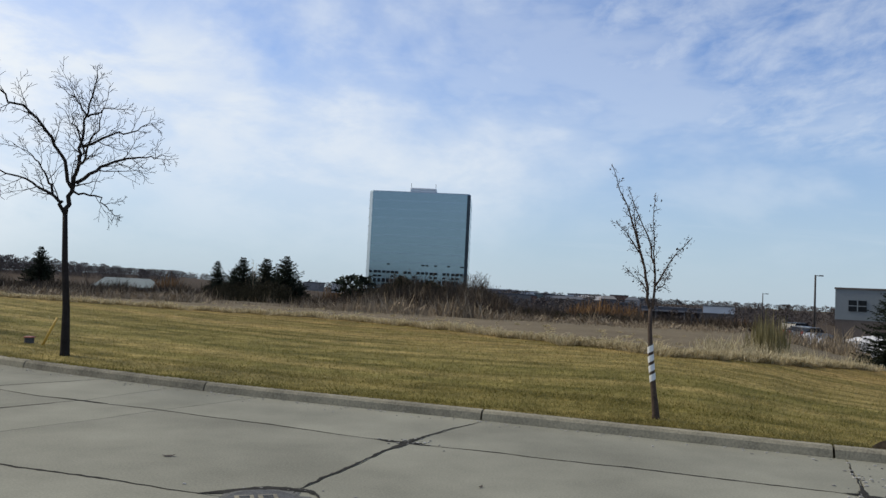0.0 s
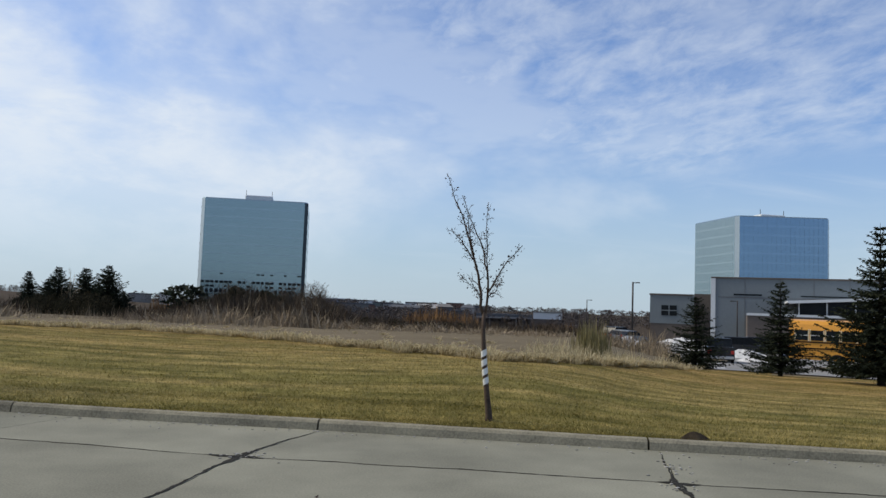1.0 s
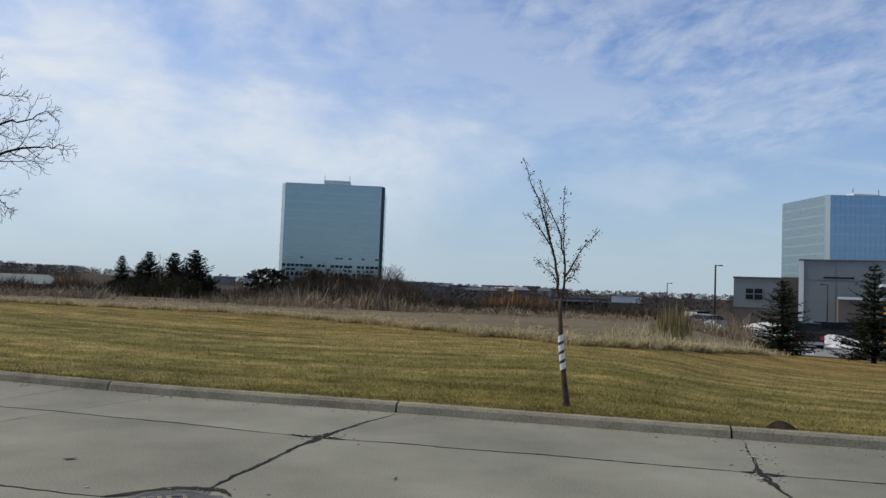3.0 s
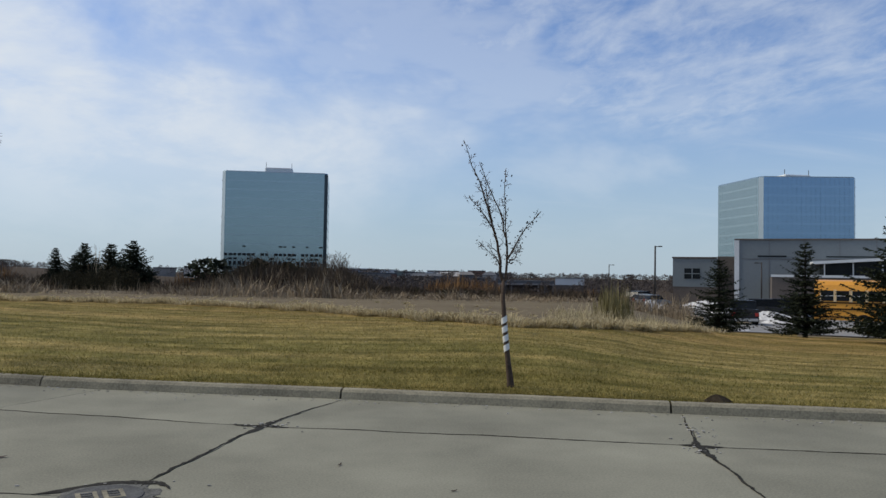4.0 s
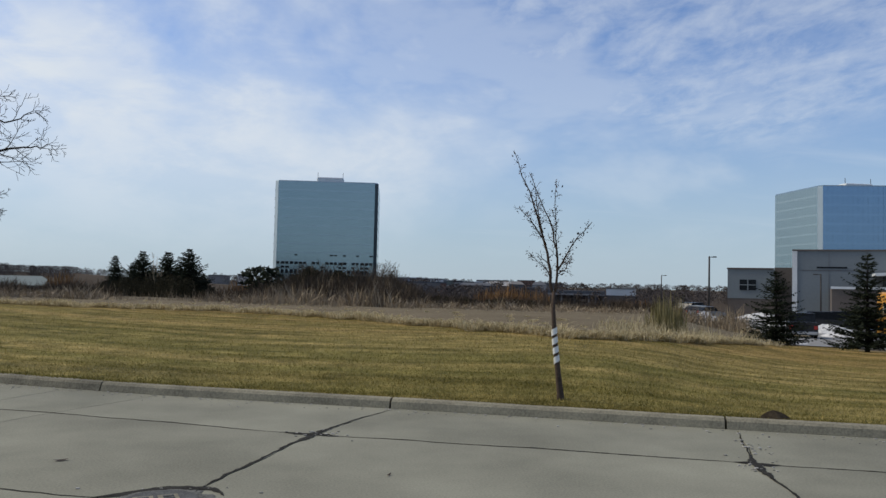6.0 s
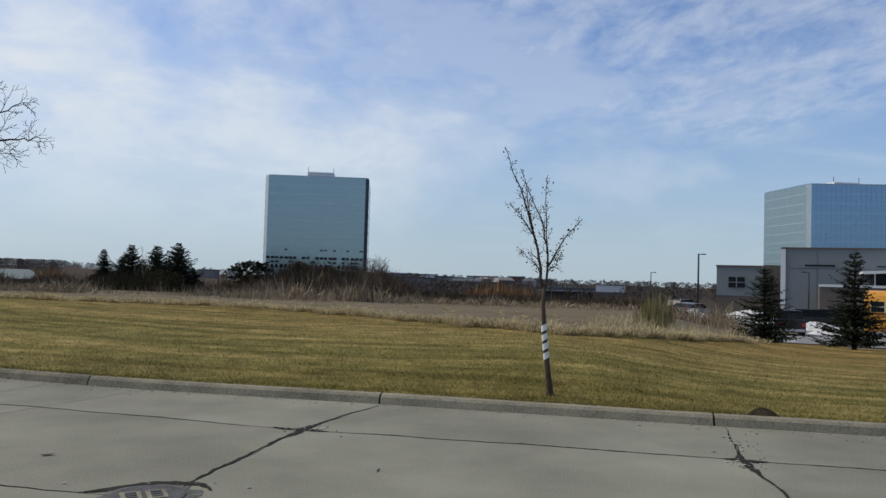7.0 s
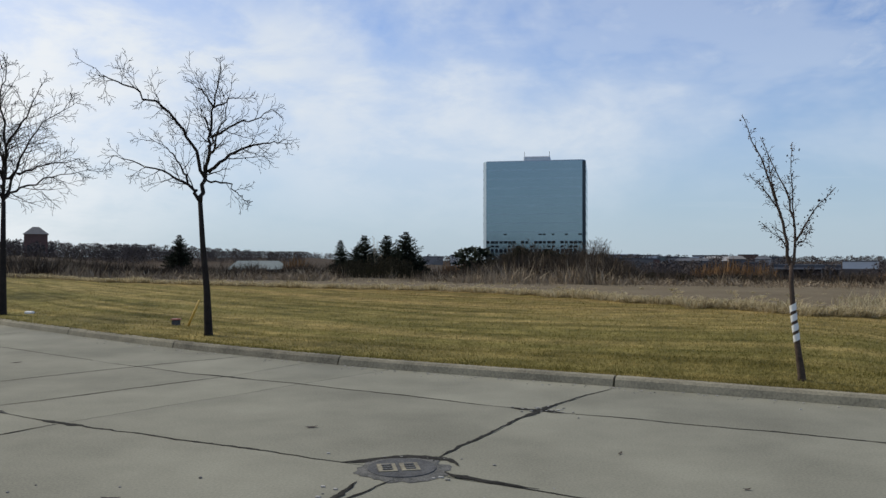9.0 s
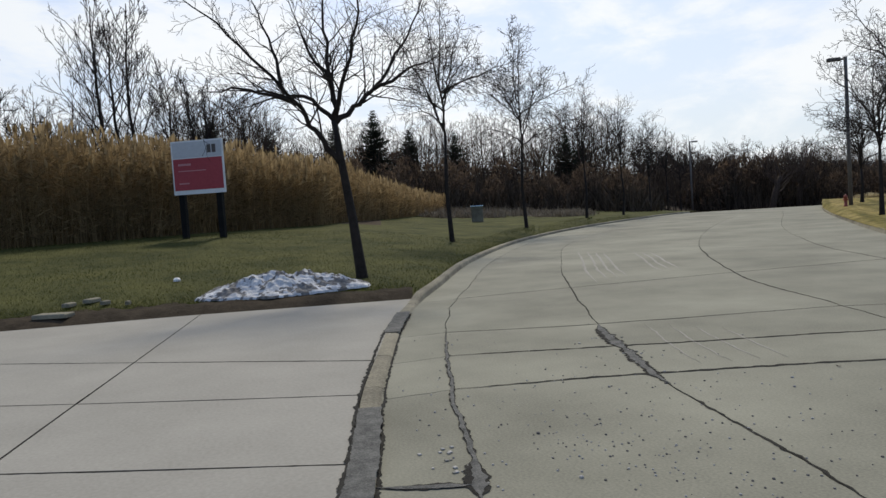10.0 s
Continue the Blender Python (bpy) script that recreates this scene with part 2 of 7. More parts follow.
PLUME = material("reed_plumes", (0.19, 0.135, 0.068), (0.42, 0.315, 0.17), 0.3, 3, 0.95, 0, island=0.6, spread=0.3, gloss=0.1, through_light=0.45)
GLASS = material("mirror_glass", (0.235, 0.315, 0.345), (0.285, 0.365, 0.395), 0.05, 0.6, 0.12, 0, metal=0.85, spread=0.3)
# blue tints that paint reflected sky into one tower face and its bands
GLASS_PAINTED_SKY = material("mirror_glass_painted_blue_sky", (0.17, 0.27, 0.40), (0.22, 0.33, 0.46), 0.05, 0.6, 0.12, 0, metal=0.85, spread=0.3)
GLASS_PAINTED_SKY_BAND = material("glass_band_painted_blue_sky", (0.20, 0.30, 0.43), (0.25, 0.36, 0.49), 0.05, 0.6, 0.16, 0, metal=0.85, spread=0.3)
# chamfer glass made paler to paint in its brighter reflection
GLASS_PAINTED_BRIGHT = material("glass_painted_bright_reflection", (0.40, 0.49, 0.54), (0.50, 0.58, 0.62), 0.05, 0.6, 0.3, 0, metal=0.4, spread=0.3)
# dark reflection of one tower corner, painted into the glass colour
GLASS_PAINTED_DARK = material("glass_painted_dark_reflection", (0.022, 0.032, 0.040), (0.035, 0.048, 0.058), 0.05, 0.6, 0.25, 0, metal=0.5, spread=0.3)
GLASS_DARK = material("dark_glass", (0.008, 0.010, 0.012), (0.02, 0.024, 0.028), 0.5, 5, 0.2, 0, gloss=0.12)
MULLION = material("grey_metal", (0.30, 0.385, 0.415), (0.35, 0.435, 0.465), 0.3, 5, 0.2, 0, metal=0.8)
PANEL = material("grey_panel", (0.135, 0.160, 0.175), (0.18, 0.207, 0.222), 0.15, 3, 0.7, 0.1, spread=0.25)
PANEL_DARK = material("brown_masonry", (0.085, 0.07, 0.062), (0.14, 0.118, 0.105), 0.4, 8, 0.9, 0.3)
PALE = material("pale_metal", (0.55, 0.57, 0.58), (0.68, 0.70, 0.70), 0.4, 6, 0.6, 0.1)
POLE = material("dark_pole_metal", (0.018, 0.015, 0.014), (0.04, 0.034, 0.03), 2, 30, 0.6, 0.1)
POLE_GREY = material("weathered_pole", (0.075, 0.068, 0.062), (0.15, 0.135, 0.12), 2, 30, 0.7, 0.1)
ASPHALT = material("lot_asphalt", (0.17, 0.165, 0.155), (0.27, 0.26, 0.24), 0.15, 8, 0.9, 0.2, spread=0.22)
SNOW = material("old_snow", (0.36, 0.355, 0.345), (0.80, 0.79, 0.77), 3.5, 30, 0.8, 0.9, spread=0.16, depth=0.03)
SNOW_DIRT = material("dirty_snow", (0.05, 0.046, 0.04), (0.30, 0.285, 0.265), 4, 25, 0.95, 0.8, depth=0.03)
SOIL = material("dark_soil", (0.018, 0.014, 0.009), (0.072, 0.056, 0.038), 3, 30, 0.95, 0.9, gloss=0.05)
BUS = material("bus_yellow", (0.62, 0.27, 0.025), (0.72, 0.33, 0.04), 0.6, 9, 0.45, 0)
CREAM = material("cream_enamel", (0.66, 0.52, 0.30), (0.76, 0.62, 0.38), 1, 9, 0.5, 0)
BLACK = material("black_rubber", (0.006, 0.006, 0.006), (0.016, 0.015, 0.014), 3, 20, 0.8, 0, gloss=0.15)
CAR_BLACK = material("black_paint", (0.012, 0.013, 0.015), (0.022, 0.023, 0.026), 1, 9, 0.25, 0)
CAR_GREY = material("silver_paint", (0.16, 0.17, 0.185), (0.22, 0.235, 0.25), 1, 9, 0.3, 0, metal=0.4)
CAR_RED = material("red_lamp", (0.35, 0.02, 0.015), (0.45, 0.03, 0.02), 3, 9, 0.3, 0)
CHROME = material("bright_trim", (0.5, 0.5, 0.5), (0.65, 0.65, 0.65), 3, 9, 0.3, 0, metal=0.9)
WHITE = material("white_paint", (0.68, 0.68, 0.66), (0.82, 0.82, 0.80), 1.5, 15, 0.6, 0.1)
WRAP = material("white_wrap", (0.66, 0.66, 0.62), (0.80, 0.80, 0.77), 8, 50, 0.6, 0.2)
SIGN_RED = material("sign_red", (0.33, 0.032, 0.042), (0.42, 0.05, 0.06), 1.0, 12, 0.55, 0.05)
SIGN_PINK = material("faded_lettering", (0.5, 0.2, 0.2), (0.58, 0.27, 0.27), 1.0, 12, 0.6, 0.05)
SIGN_GREY = material("sign_pale_grey", (0.50, 0.50, 0.50), (0.60, 0.60, 0.60), 1.0, 12, 0.6, 0.05)
RED_BRICK = material("red_brown_brick", (0.13, 0.07, 0.055), (0.20, 0.11, 0.085), 0.3, 4, 0.9, 0.1)
CITY = material("pale_far_wall", (0.16, 0.155, 0.15), (0.34, 0.33, 0.32), 0.02, 0.3, 0.9, 0, objects=0.5)
ROOF_DARK = material("dark_roof", (0.06, 0.065, 0.075), (0.12, 0.125, 0.135), 0.1, 2, 0.8, 0)
GREEN_ROOF = material("green_metal_roof", (0.12, 0.15, 0.14), (0.18, 0.21, 0.195), 0.2, 3, 0.7, 0)
YELLOW = material("yellow_plastic", (0.60, 0.36, 0.06), (0.72, 0.45, 0.09), 4, 30, 0.6, 0.1)
HYD_RED = material("red_enamel", (0.20, 0.035, 0.018), (0.30, 0.06, 0.028), 5, 30, 0.5, 0.1)
CAST = material("cast_iron", (0.05, 0.05, 0.05), (0.13, 0.13, 0.125), 8, 60, 0.85, 0.8, gloss=0.2)
LEAF = material("withered_leaves", (0.03, 0.018, 0.014), (0.09, 0.05, 0.036), 2, 20, 0.9, 0, island=0.6)
CHIP = material("pale_chips", (0.24, 0.23, 0.20), (0.44, 0.42, 0.38), 6, 40, 0.95, 0.3, island=0.6, gloss=0.15)
STONE = material("loose_stone", (0.14, 0.13, 0.12), (0.42, 0.40, 0.37), 6, 40, 0.95, 0.4, island=0.7, gloss=0.15)


# ---- mesh helpers ----
def mesh(name, verts, faces, mats, slots=None, smooth=False):
    me = bpy.data.meshes.new(name)
    me.from_pydata([tuple(v) for v in verts], [], faces)
    for m in (mats if isinstance(mats, (list, tuple)) else [mats]):
        me.materials.append(m)
    if slots:
        me.polygons.foreach_set("material_index", slots)
    if smooth:
        me.polygons.foreach_set("use_smooth", [True] * len(me.polygons))
    me.update()
    return me


def child(name, me, parent=None, label="", m=None):
    ob = new(name, me)
    if parent is not None:
        ob.parent = parent
    if m is not None:
        ob.matrix_basis = m
    if label:
        ob["label"] = label
    return ob


def thing(name, at, label, category, group="", kind="", turn=0.0):
    ob = new(name)
    ob.empty_display_size = 0.2
    ob.matrix_basis = Matrix.Translation(at) @ pose(0, 0, 0, 0, 0, turn)
    return tagged(ob, label, category, group, kind)


class Build:
    """Collects vertices and faces of one mesh."""

    def __init__(self):
        self.v, self.f = [], []

    def tube(self, pts, radii, n=6, cap=True):
        start = len(self.v)
        side = Vector((0.31, 0.77, 0.22))
        for i, p in enumerate(pts):
            way = (pts[min(i + 1, len(pts) - 1)] - pts[max(i - 1, 0)]).normalized()
            a = way.cross(side)
            if a.length < 1e-4:
                a = way.orthogonal()
            a.normalize()
            b = way.cross(a)
            for k in range(n):
                w = 2 * math.pi * k / n
                self.v.append(p + (a * math.cos(w) + b * math.sin(w)) * radii[i])
        for i in range(len(pts) - 1):
            for k in range(n):
                o, q = start + i * n, start + (i + 1) * n
                self.f.append((o + k, o + (k + 1) % n, q + (k + 1) % n, q + k))
        if cap:
            self.f.append(tuple(start + k for k in reversed(range(n))))
            self.f.append(tuple(start + (len(pts) - 1) * n + k for k in range(n)))

    def box(self, x0, y0, z0, x1, y1, z1, bevel=0.0):
        """A box; with a bevel its upright edges and its top are chamfered."""
        s = len(self.v)
        if not bevel:
            self.v += [Vector(c) for c in ((x0, y0, z0), (x1, y0, z0), (x1, y1, z0), (x0, y1, z0), (x0, y0, z1), (x1, y0, z1), (x1, y1, z1), (x0, y1, z1))]
            self.f += [tuple(s + i for i in q) for q in ((3, 2, 1, 0), (4, 5, 6, 7), (0, 1, 5, 4), (1, 2, 6, 5), (2, 3, 7, 6), (3, 0, 4, 7))]
            return
        b = bevel
        def ring(g, z):
            return [Vector(c) for c in ((x0 + g + b, y0 + g, z), (x1 - g - b, y0 + g, z), (x1 - g, y0 + g + b, z), (x1 - g, y1 - g - b, z),
                                        (x1 - g - b, y1 - g, z), (x0 + g + b, y1 - g, z), (x0 + g, y1 - g - b, z), (x0 + g, y0 + g + b, z))]
        self.v += ring(0, z0) + ring(0, z1 - b) + ring(b, z1)
        for i in range(2):
            for k in range(8):
                self.f.append((s + i * 8 + k, s + i * 8 + (k + 1) % 8, s + i * 8 + 8 + (k + 1) % 8, s + i * 8 + 8 + k))
        self.f += [tuple(s + k for k in reversed(range(8))), tuple(s + 16 + k for k in range(8))]

    def quad(self, *pts):
        s = len(self.v)
        self.v += [Vector(p) for p in pts]
        self.f.append(tuple(range(s, s + len(pts))))

    def done(self, name, mat, smooth=False):
        return mesh(name, self.v, self.f, mat, None, smooth)


def boxes(name, mat, *list_of_boxes, bevel=0.0):
    b = Build()
    for q in list_of_boxes:
        b.box(*q, bevel=bevel)
    return b.done(name, mat)


class Line:
    """A smooth line on the ground through some points, by arc length."""

    def __init__(self, pts, step=0.25):
        p = [Vector(q) for q in pts]
        out = []
        for i in range(len(p) - 1):
            a, b, c, d = p[max(i - 1, 0)], p[i], p[i + 1], p[min(i + 2, len(p) - 1)]
            k = max(2, int((c - b).length / step))
            ma, mb = (c - a) * 0.5, (d - b) * 0.5
            for j in range(k):
                t = j / k
                out.append(b * (2 * t ** 3 - 3 * t * t + 1) + ma * (t ** 3 - 2 * t * t + t) + c * (3 * t * t - 2 * t ** 3) + mb * (t ** 3 - t * t))
        out.append(p[-1])
        self.p = out
        self.s = [0.0]
        for a, b in zip(out, out[1:]):
            self.s.append(self.s[-1] + (b - a).length)

    def at(self, s):
        s = min(max(s, 0.0), self.s[-1])
        lo, hi = 0, len(self.s) - 1
        while hi - lo > 1:
            mid = (lo + hi) // 2
            lo, hi = (mid, hi) if self.s[mid] <= s else (lo, mid)
        t = (s - self.s[lo]) / max(self.s[hi] - self.s[lo], 1e-9)
        return self.p[lo].lerp(self.p[hi], t)

    def way(self, s):
        return (self.at(s + 0.3) - self.at(s - 0.3)).normalized()

    def near(self, q):
        """The arc length of the point of the line nearest to q."""
        i = min(range(len(self.p)), key=lambda k: (self.p[k] - q).length_squared)
        best, where = None, self.s[i]
        for k in (i - 1, i):
            if 0 <= k < len(self.p) - 1:
                e = self.p[k + 1] - self.p[k]
                t = max(0.0, min(1.0, (q - self.p[k]).dot(e) / max(e.length_squared, 1e-12)))
                d = (self.p[k] + e * t - q).length
                if best is None or d < best:
                    best, where = d, self.s[k] + e.length * t
        return where

    def shifted(self, s, off):
        w = self.way(s)
        return self.at(s) + Vector((-w.y, w.x)) * off


def table(x, rows):
    """Linear steps between (x, value) rows."""
    if x <= rows[0][0]:
        return rows[0][1]
    for (a, u), (b, v) in zip(rows, rows[1:]):
        if x <= b:
            return u + (v - u) * (x - a) / (b - a)
    return rows[-1][1]


# ---- the plan: kerb lines run from the right (east) to the left ----
FAR_KERB = Line([(120, -27), (60, -9.4), (30, 0.0), (14, 4.9), (8.15, 6.76), (5.66, 7.55), (3.85, 8.12), (2.24, 8.67), (0.34, 9.30), (-1.62, 9.91), (-3.37, 10.52), (-6.38, 11.86),
                 (-10.0, 13.85), (-14.6, 16.8), (-22.6, 23.4), (-33.5, 33.0), (-43, 42.5), (-56, 58), (-80, 90)])
NEAR_KERB = Line([(120, -37.5), (60, -20), (30, -10.6), (14, -5.4), (6, -2.7), (0, -0.75), (-4.02, 0.6), (-6.14, 1.18), (-7.82, 1.72), (-9.9, 2.42), (-11.95, 3.25), (-14.34, 4.42),
                  (-20.5, 7.55), (-28.9, 13.0), (-37.0, 20.2), (-45, 29.5), (-53, 40), (-65, 57), (-88, 90)])


def road_z(x, y):
    d = math.hypot(x, y)
    return 0.0 if d < 55 else -0.0012 * min(d - 55, 60) ** 2 - 0.144 * max(d - 115, 0)


def meet(line, az):
    """How far from the origin a bearing meets a line; None where it does not."""
    a = heading(az, 1.0).to_2d()
    best = None
    for p, q in zip(line.p, line.p[1:]):
        cp, cq = a.x * p.y - a.y * p.x, a.x * q.y - a.y * q.x
        if cp * cq <= 0 and cp != cq:
            d = p.lerp(q, cp / (cp - cq)).dot(a)
            if d > 0.3 and (best is None or d < best):
                best = d
    return best


@functools.lru_cache(maxsize=None)
def meet_step(line, k):
    return meet(line, k * 0.25)


def reach(line, az):
    """As meet(), between bearings worked out every quarter degree."""
    k = math.floor(az * 4)
    a, b = meet_step(line, k), meet_step(line, k + 1)
    if a is None or b is None:
        return a or b
    return a + (b - a) * (az * 4 - k)


LAWN_EDGE = [(-60, 60), (-46, 56), (-39, 49), (-33, 39), (-23, 33.5), (-15, 31), (-10, 30), (-5, 27), (2, 23), (8, 20), (14, 18), (18, 18.8), (22, 21), (26, 25.5), (30, 30), (39, 33), (60, 34)]
LAWN_TOP = [(-60, 0.4), (-46, 0.5), (-39, 0.48), (-33, 0.40), (-20, 0.30), (-10, 0.28), (2, 0.31), (10, 0.35), (14, 0.35), (18, 0.29), (22, 0.15), (26, -0.12), (30, -0.45), (34, -0.6), (39, -0.68), (60, -0.8)]
BEYOND_LEFT = [(60, 0.1), (100, -0.7), (170, -2.0), (260, -0.5), (350, 2.0), (450, 2.5), (700, -2), (4000, -6)]
BEYOND_MID = [(45, 0.05), (60, -0.4), (85, -1.2), (120, -2.6), (200, -4), (350, -6), (700, -6), (4000, -6)]
BEYOND_RIGHT = [(36, -0.85), (53, -1.5), (68, -2.2), (130, -2.2), (200, -3.5), (350, -6), (700, -6), (4000, -6)]


def far_ground(az, d):
    start = reach(FAR_KERB, az) or 60
    edge, top = table(az, LAWN_EDGE), table(az, LAWN_TOP)
    if d <= edge:
        t = max(0.0, min(1.0, (d - start) / max(edge - start, 1)))
        low = 0.10 + road_z(start, 0)
        return low + (top - low) * t + 0.10 * math.sin(math.pi * t) * min(1.0, max(0.0, top / 0.3))
    mix = [(-20, BEYOND_LEFT), (2, BEYOND_MID), (20, BEYOND_MID), (27, BEYOND_RIGHT)]
    if az <= -20:
        rows, other, k = BEYOND_LEFT, BEYOND_LEFT, 0.0
    elif az >= 27:
        rows, other, k = BEYOND_RIGHT, BEYOND_RIGHT, 0.0
    elif az < 2:
        rows, other, k = BEYOND_LEFT, BEYOND_MID, (az + 20) / 22
    elif az < 20:
        rows, other, k = BEYOND_MID, BEYOND_MID, 0.0
    else:
        rows, other, k = BEYOND_MID, BEYOND_RIGHT, (az - 20) / 7
    def run(r):
        return table(d, [(edge, top)] + [q for q in r if q[0] > edge + 1])
    return run(rows) * (1 - k) + run(other) * k


NEAR_ROWS = [(-47, [(62, 0.0), (75, -0.6), (95, -1.9), (115, -3.2), (150, -2.0), (300, 6)]), (-53, [(60, 0.15), (75, -0.3), (95, -1.5), (115, -2.4), (150, 0.0), (300, 9)]),
             (-60, [(45, 0.35), (70, 0.45), (85, 0.8), (110, 2.6), (300, 10)]),
             (-70, [(35, 0.4), (60, 0.9), (80, 1.6), (110, 3.5), (300, 10)]), (-79, [(22, 0.5), (32, 1.0), (45, 1.3), (80, 2.4), (110, 4.2), (300, 11)]),
             (-88, [(19, 0.5), (29, 1.1), (45, 1.4), (80, 3), (110, 5), (300, 12)]), (-130, [(19, 0.4), (29, 1.1), (45, 1.4), (80, 3), (110, 5), (300, 12)])]


def near_ground(az, d):
    start = near_start(az)
    a = max(-130.0, min(-47.0, az))
    for (a0, r0), (a1, r1) in zip(NEAR_ROWS, NEAR_ROWS[1:]):
        if a0 >= a >= a1:
            k = (a0 - a) / (a0 - a1)
            def run(r):
                return table(d, ([(start, 0.095 + road_z(start, 0))] if az > -74.2 else [(start, 0.012), (start + 0.5, 0.11)]) + [q for q in r if q[0] > start + 1] + [(4000, 14)])
            return run(r0) * (1 - k) + run(r1) * k
    return 0.2


DRIVE_EDGE = Line([(-12.62, 3.58), (-12.75, 3.1), (-13.45, 0.1), (-13.95, -2.9), (-14.6, -7), (-16, -14), (-20, -26)])


def near_start(az):
    if az > -74.2:
        return (reach(NEAR_KERB, az) or 60) + 0.02
    return reach(DRIVE_EDGE, az) or 20


def ground_z(x, y):
    az, d = math.degrees(math.atan2(x, y)), math.hypot(x, y)
    return near_ground(az, d) if az < -49.5 else far_ground(az, d)


def on_ground(az, d, lift=0.0):
    p = heading(az, d)
    p.z = ground_z(p.x, p.y) + lift
    return p


# ---- ground sheets: rings round the camera's place, from the kerb to the horizon ----
def ring_sheet(name, azs, starts, zfun, knots, pick, mats, uv_line=None):
    v, f, slots, uvs = [], [], [], []
    n = len(knots)
    for az, s in zip(azs, starts):
        edge = max(table(az, LAWN_EDGE), s + 4)
        for k in knots:
            # the first twelve rings share out the way from the kerb to the lawn's edge
            d = s + (edge - s) * k if k <= 1 else edge * k
            p = heading(az, d)
            p.z = zfun(az, d)
            v.append(p)
    for i in range(len(azs) - 1):
        for j in range(n - 1):
            a, b, c, d = i * n + j, i * n + j + 1, (i + 1) * n + j + 1, (i + 1) * n + j
            f.append((a, d, c, b))
            slots.append(pick((azs[i] + azs[i + 1]) / 2, (v[a].to_2d().length + v[b].to_2d().length) / 2, knots[j]))
    me = mesh(name, v, f, mats, slots, True)
    if uv_line:
        layer = me.uv_layers.new(name="kerb")
        cache = []
        for p in v:
            q = p.to_2d()
            s = uv_line.near(q)
            cache.append((s, (uv_line.at(s) - q).length))
        for loop in me.loops:
            layer.data[loop.index].uv = cache[loop.vertex_index]
    return me


KNOTS = [0, 0.04, 0.1, 0.18, 0.28, 0.4, 0.52, 0.64, 0.76, 0.88, 1.0, 1.06, 1.15, 1.3, 1.5, 1.8, 2.2, 2.7, 3.3, 4, 5, 6.5, 9, 13, 20, 35, 60, 110]


def knots_far():
    azs = [-49.5 + i * 0.5 for i in range(0, 300)]
    azs = [a for a in azs if reach(FAR_KERB, a)]
    starts = [reach(FAR_KERB, a) + 0.15 for a in azs]
    me = ring_sheet("ground", azs, starts, far_ground, KNOTS, lambda a, d, k: 0 if (k < 1 or a > 27 and d < 38) else (1 if d < 130 else 2), [GRASS, FIELD, LITTER], FAR_KERB)
    tagged(new("ground", me), "mown green and straw coloured verge falling to a dry field", "ground", kind="structure")


knots_far()
azs = [-49.5 - i * 0.5 for i in range(0, 250)]
me = ring_sheet("ground", list(reversed(azs)), [near_start(a) for a in reversed(azs)], near_ground, KNOTS[:11] + [1.05, 1.1, 1.2, 1.35, 1.6, 2, 2.6, 3.5, 5, 8, 14, 30, 70],
                lambda a, d, k: 0 if d < (40 if a < -76 else 72) else 1, [GRASS_NEAR, LITTER], NEAR_KERB)
tagged(new("ground", me), "mown verge rising to a wooded bank", "ground", kind="structure")
# behind the camera, never seen
tagged(new("ground", mesh("ground", [(-16, -30, -0.06), (-12.6, 3.0, -0.06), (-4, 0.9, -0.06), (6, -2.4, -0.06), (30, -10, -0.06), (120, -37, -0.06), (120, -60, -0.06)], [tuple(reversed(range(7)))], FIELD)),
       "dry ground under the driveway on the near side", "ground", kind="structure")
v = [(-20, -26, 0.1), (-14.2, -5, 0.05), (6, -3.0, 0.1), (30, -10.9, 0.1), (120, -38, 0.1), (300, -400, 0), (-300, -400, 0), (-60, -60, 0.3)]
tagged(new("ground", mesh("ground", v, [tuple(reversed(range(8)))], FIELD)), "plain dry ground on the near side of the road", "ground", kind="structure")
disc = []
for k in range(64):
    disc.append(heading(k * 5.625, 4500, -6.4))
tagged(new("ground", mesh("ground", disc, [tuple(reversed(range(64)))], FIELD)), "low dry land reaching to the horizon", "ground", kind="structure")
v, f = [], []
ds = [(112, -9), (124, -3.4), (140, -1.8), (170, 0.6), (230, 3), (320, 4), (420, -7)]
for i in range(26):
    az = -62 + i * 1.2
    for d, z in ds:
        q = heading(az, d)
        q.z = z + 0.5 * math.sin(az * 1.3 + d) - (max(0.0, (az + 42)) * 0.35 if az > -42 else 0)
        v.append(q)
for i in range(25):
    for k in range(len(ds) - 1):
        a = i * len(ds) + k
        f.append((a, a + len(ds), a + len(ds) + 1, a + 1))
tagged(new("ground", mesh("ground", v, f, LITTER, None, True)), "brown wooded rise behind the road's crest", "ground", kind="structure")

# ---- road: concrete slabs between five joint lines ----
NEAR_FACE = Line([NEAR_KERB.shifted(s, -0.17) for s in [i * 1.0 for i in range(int(NEAR_KERB.s[-1]))]])
GUTTER = Line([NEAR_KERB.shifted(s, -0.74) for s in [i * 1.0 for i in range(int(NEAR_KERB.s[-1]))]])
LANE_A = Line([(60, -16.4), (30, -7.2), (14, -2.2), (6, 0.25), (0, 2.1), (-2.96, 2.91), (-4.42, 3.27), (-5.67, 3.6), (-8.03, 4.46), (-12.7, 6.5), (-16.6, 8.4), (-24.65, 12.95), (-34.8, 21.6),
               (-43, 31), (-51, 42), (-63, 59), (-86, 90)])
LANE_B = Line([(60, -13.5), (30, -4.4), (14, 0.5), (6, 3.1), (3, 4.03), (-0.08, 4.97), (-1.77, 5.52), (-3.13, 5.92), (-4.6, 6.36), (-5.82, 6.8), (-7.57, 7.52), (-11.81, 9.4), (-19.73, 14.6),
               (-29, 22.5), (-39, 32.5), (-48, 44), (-61, 61), (-84, 90)])
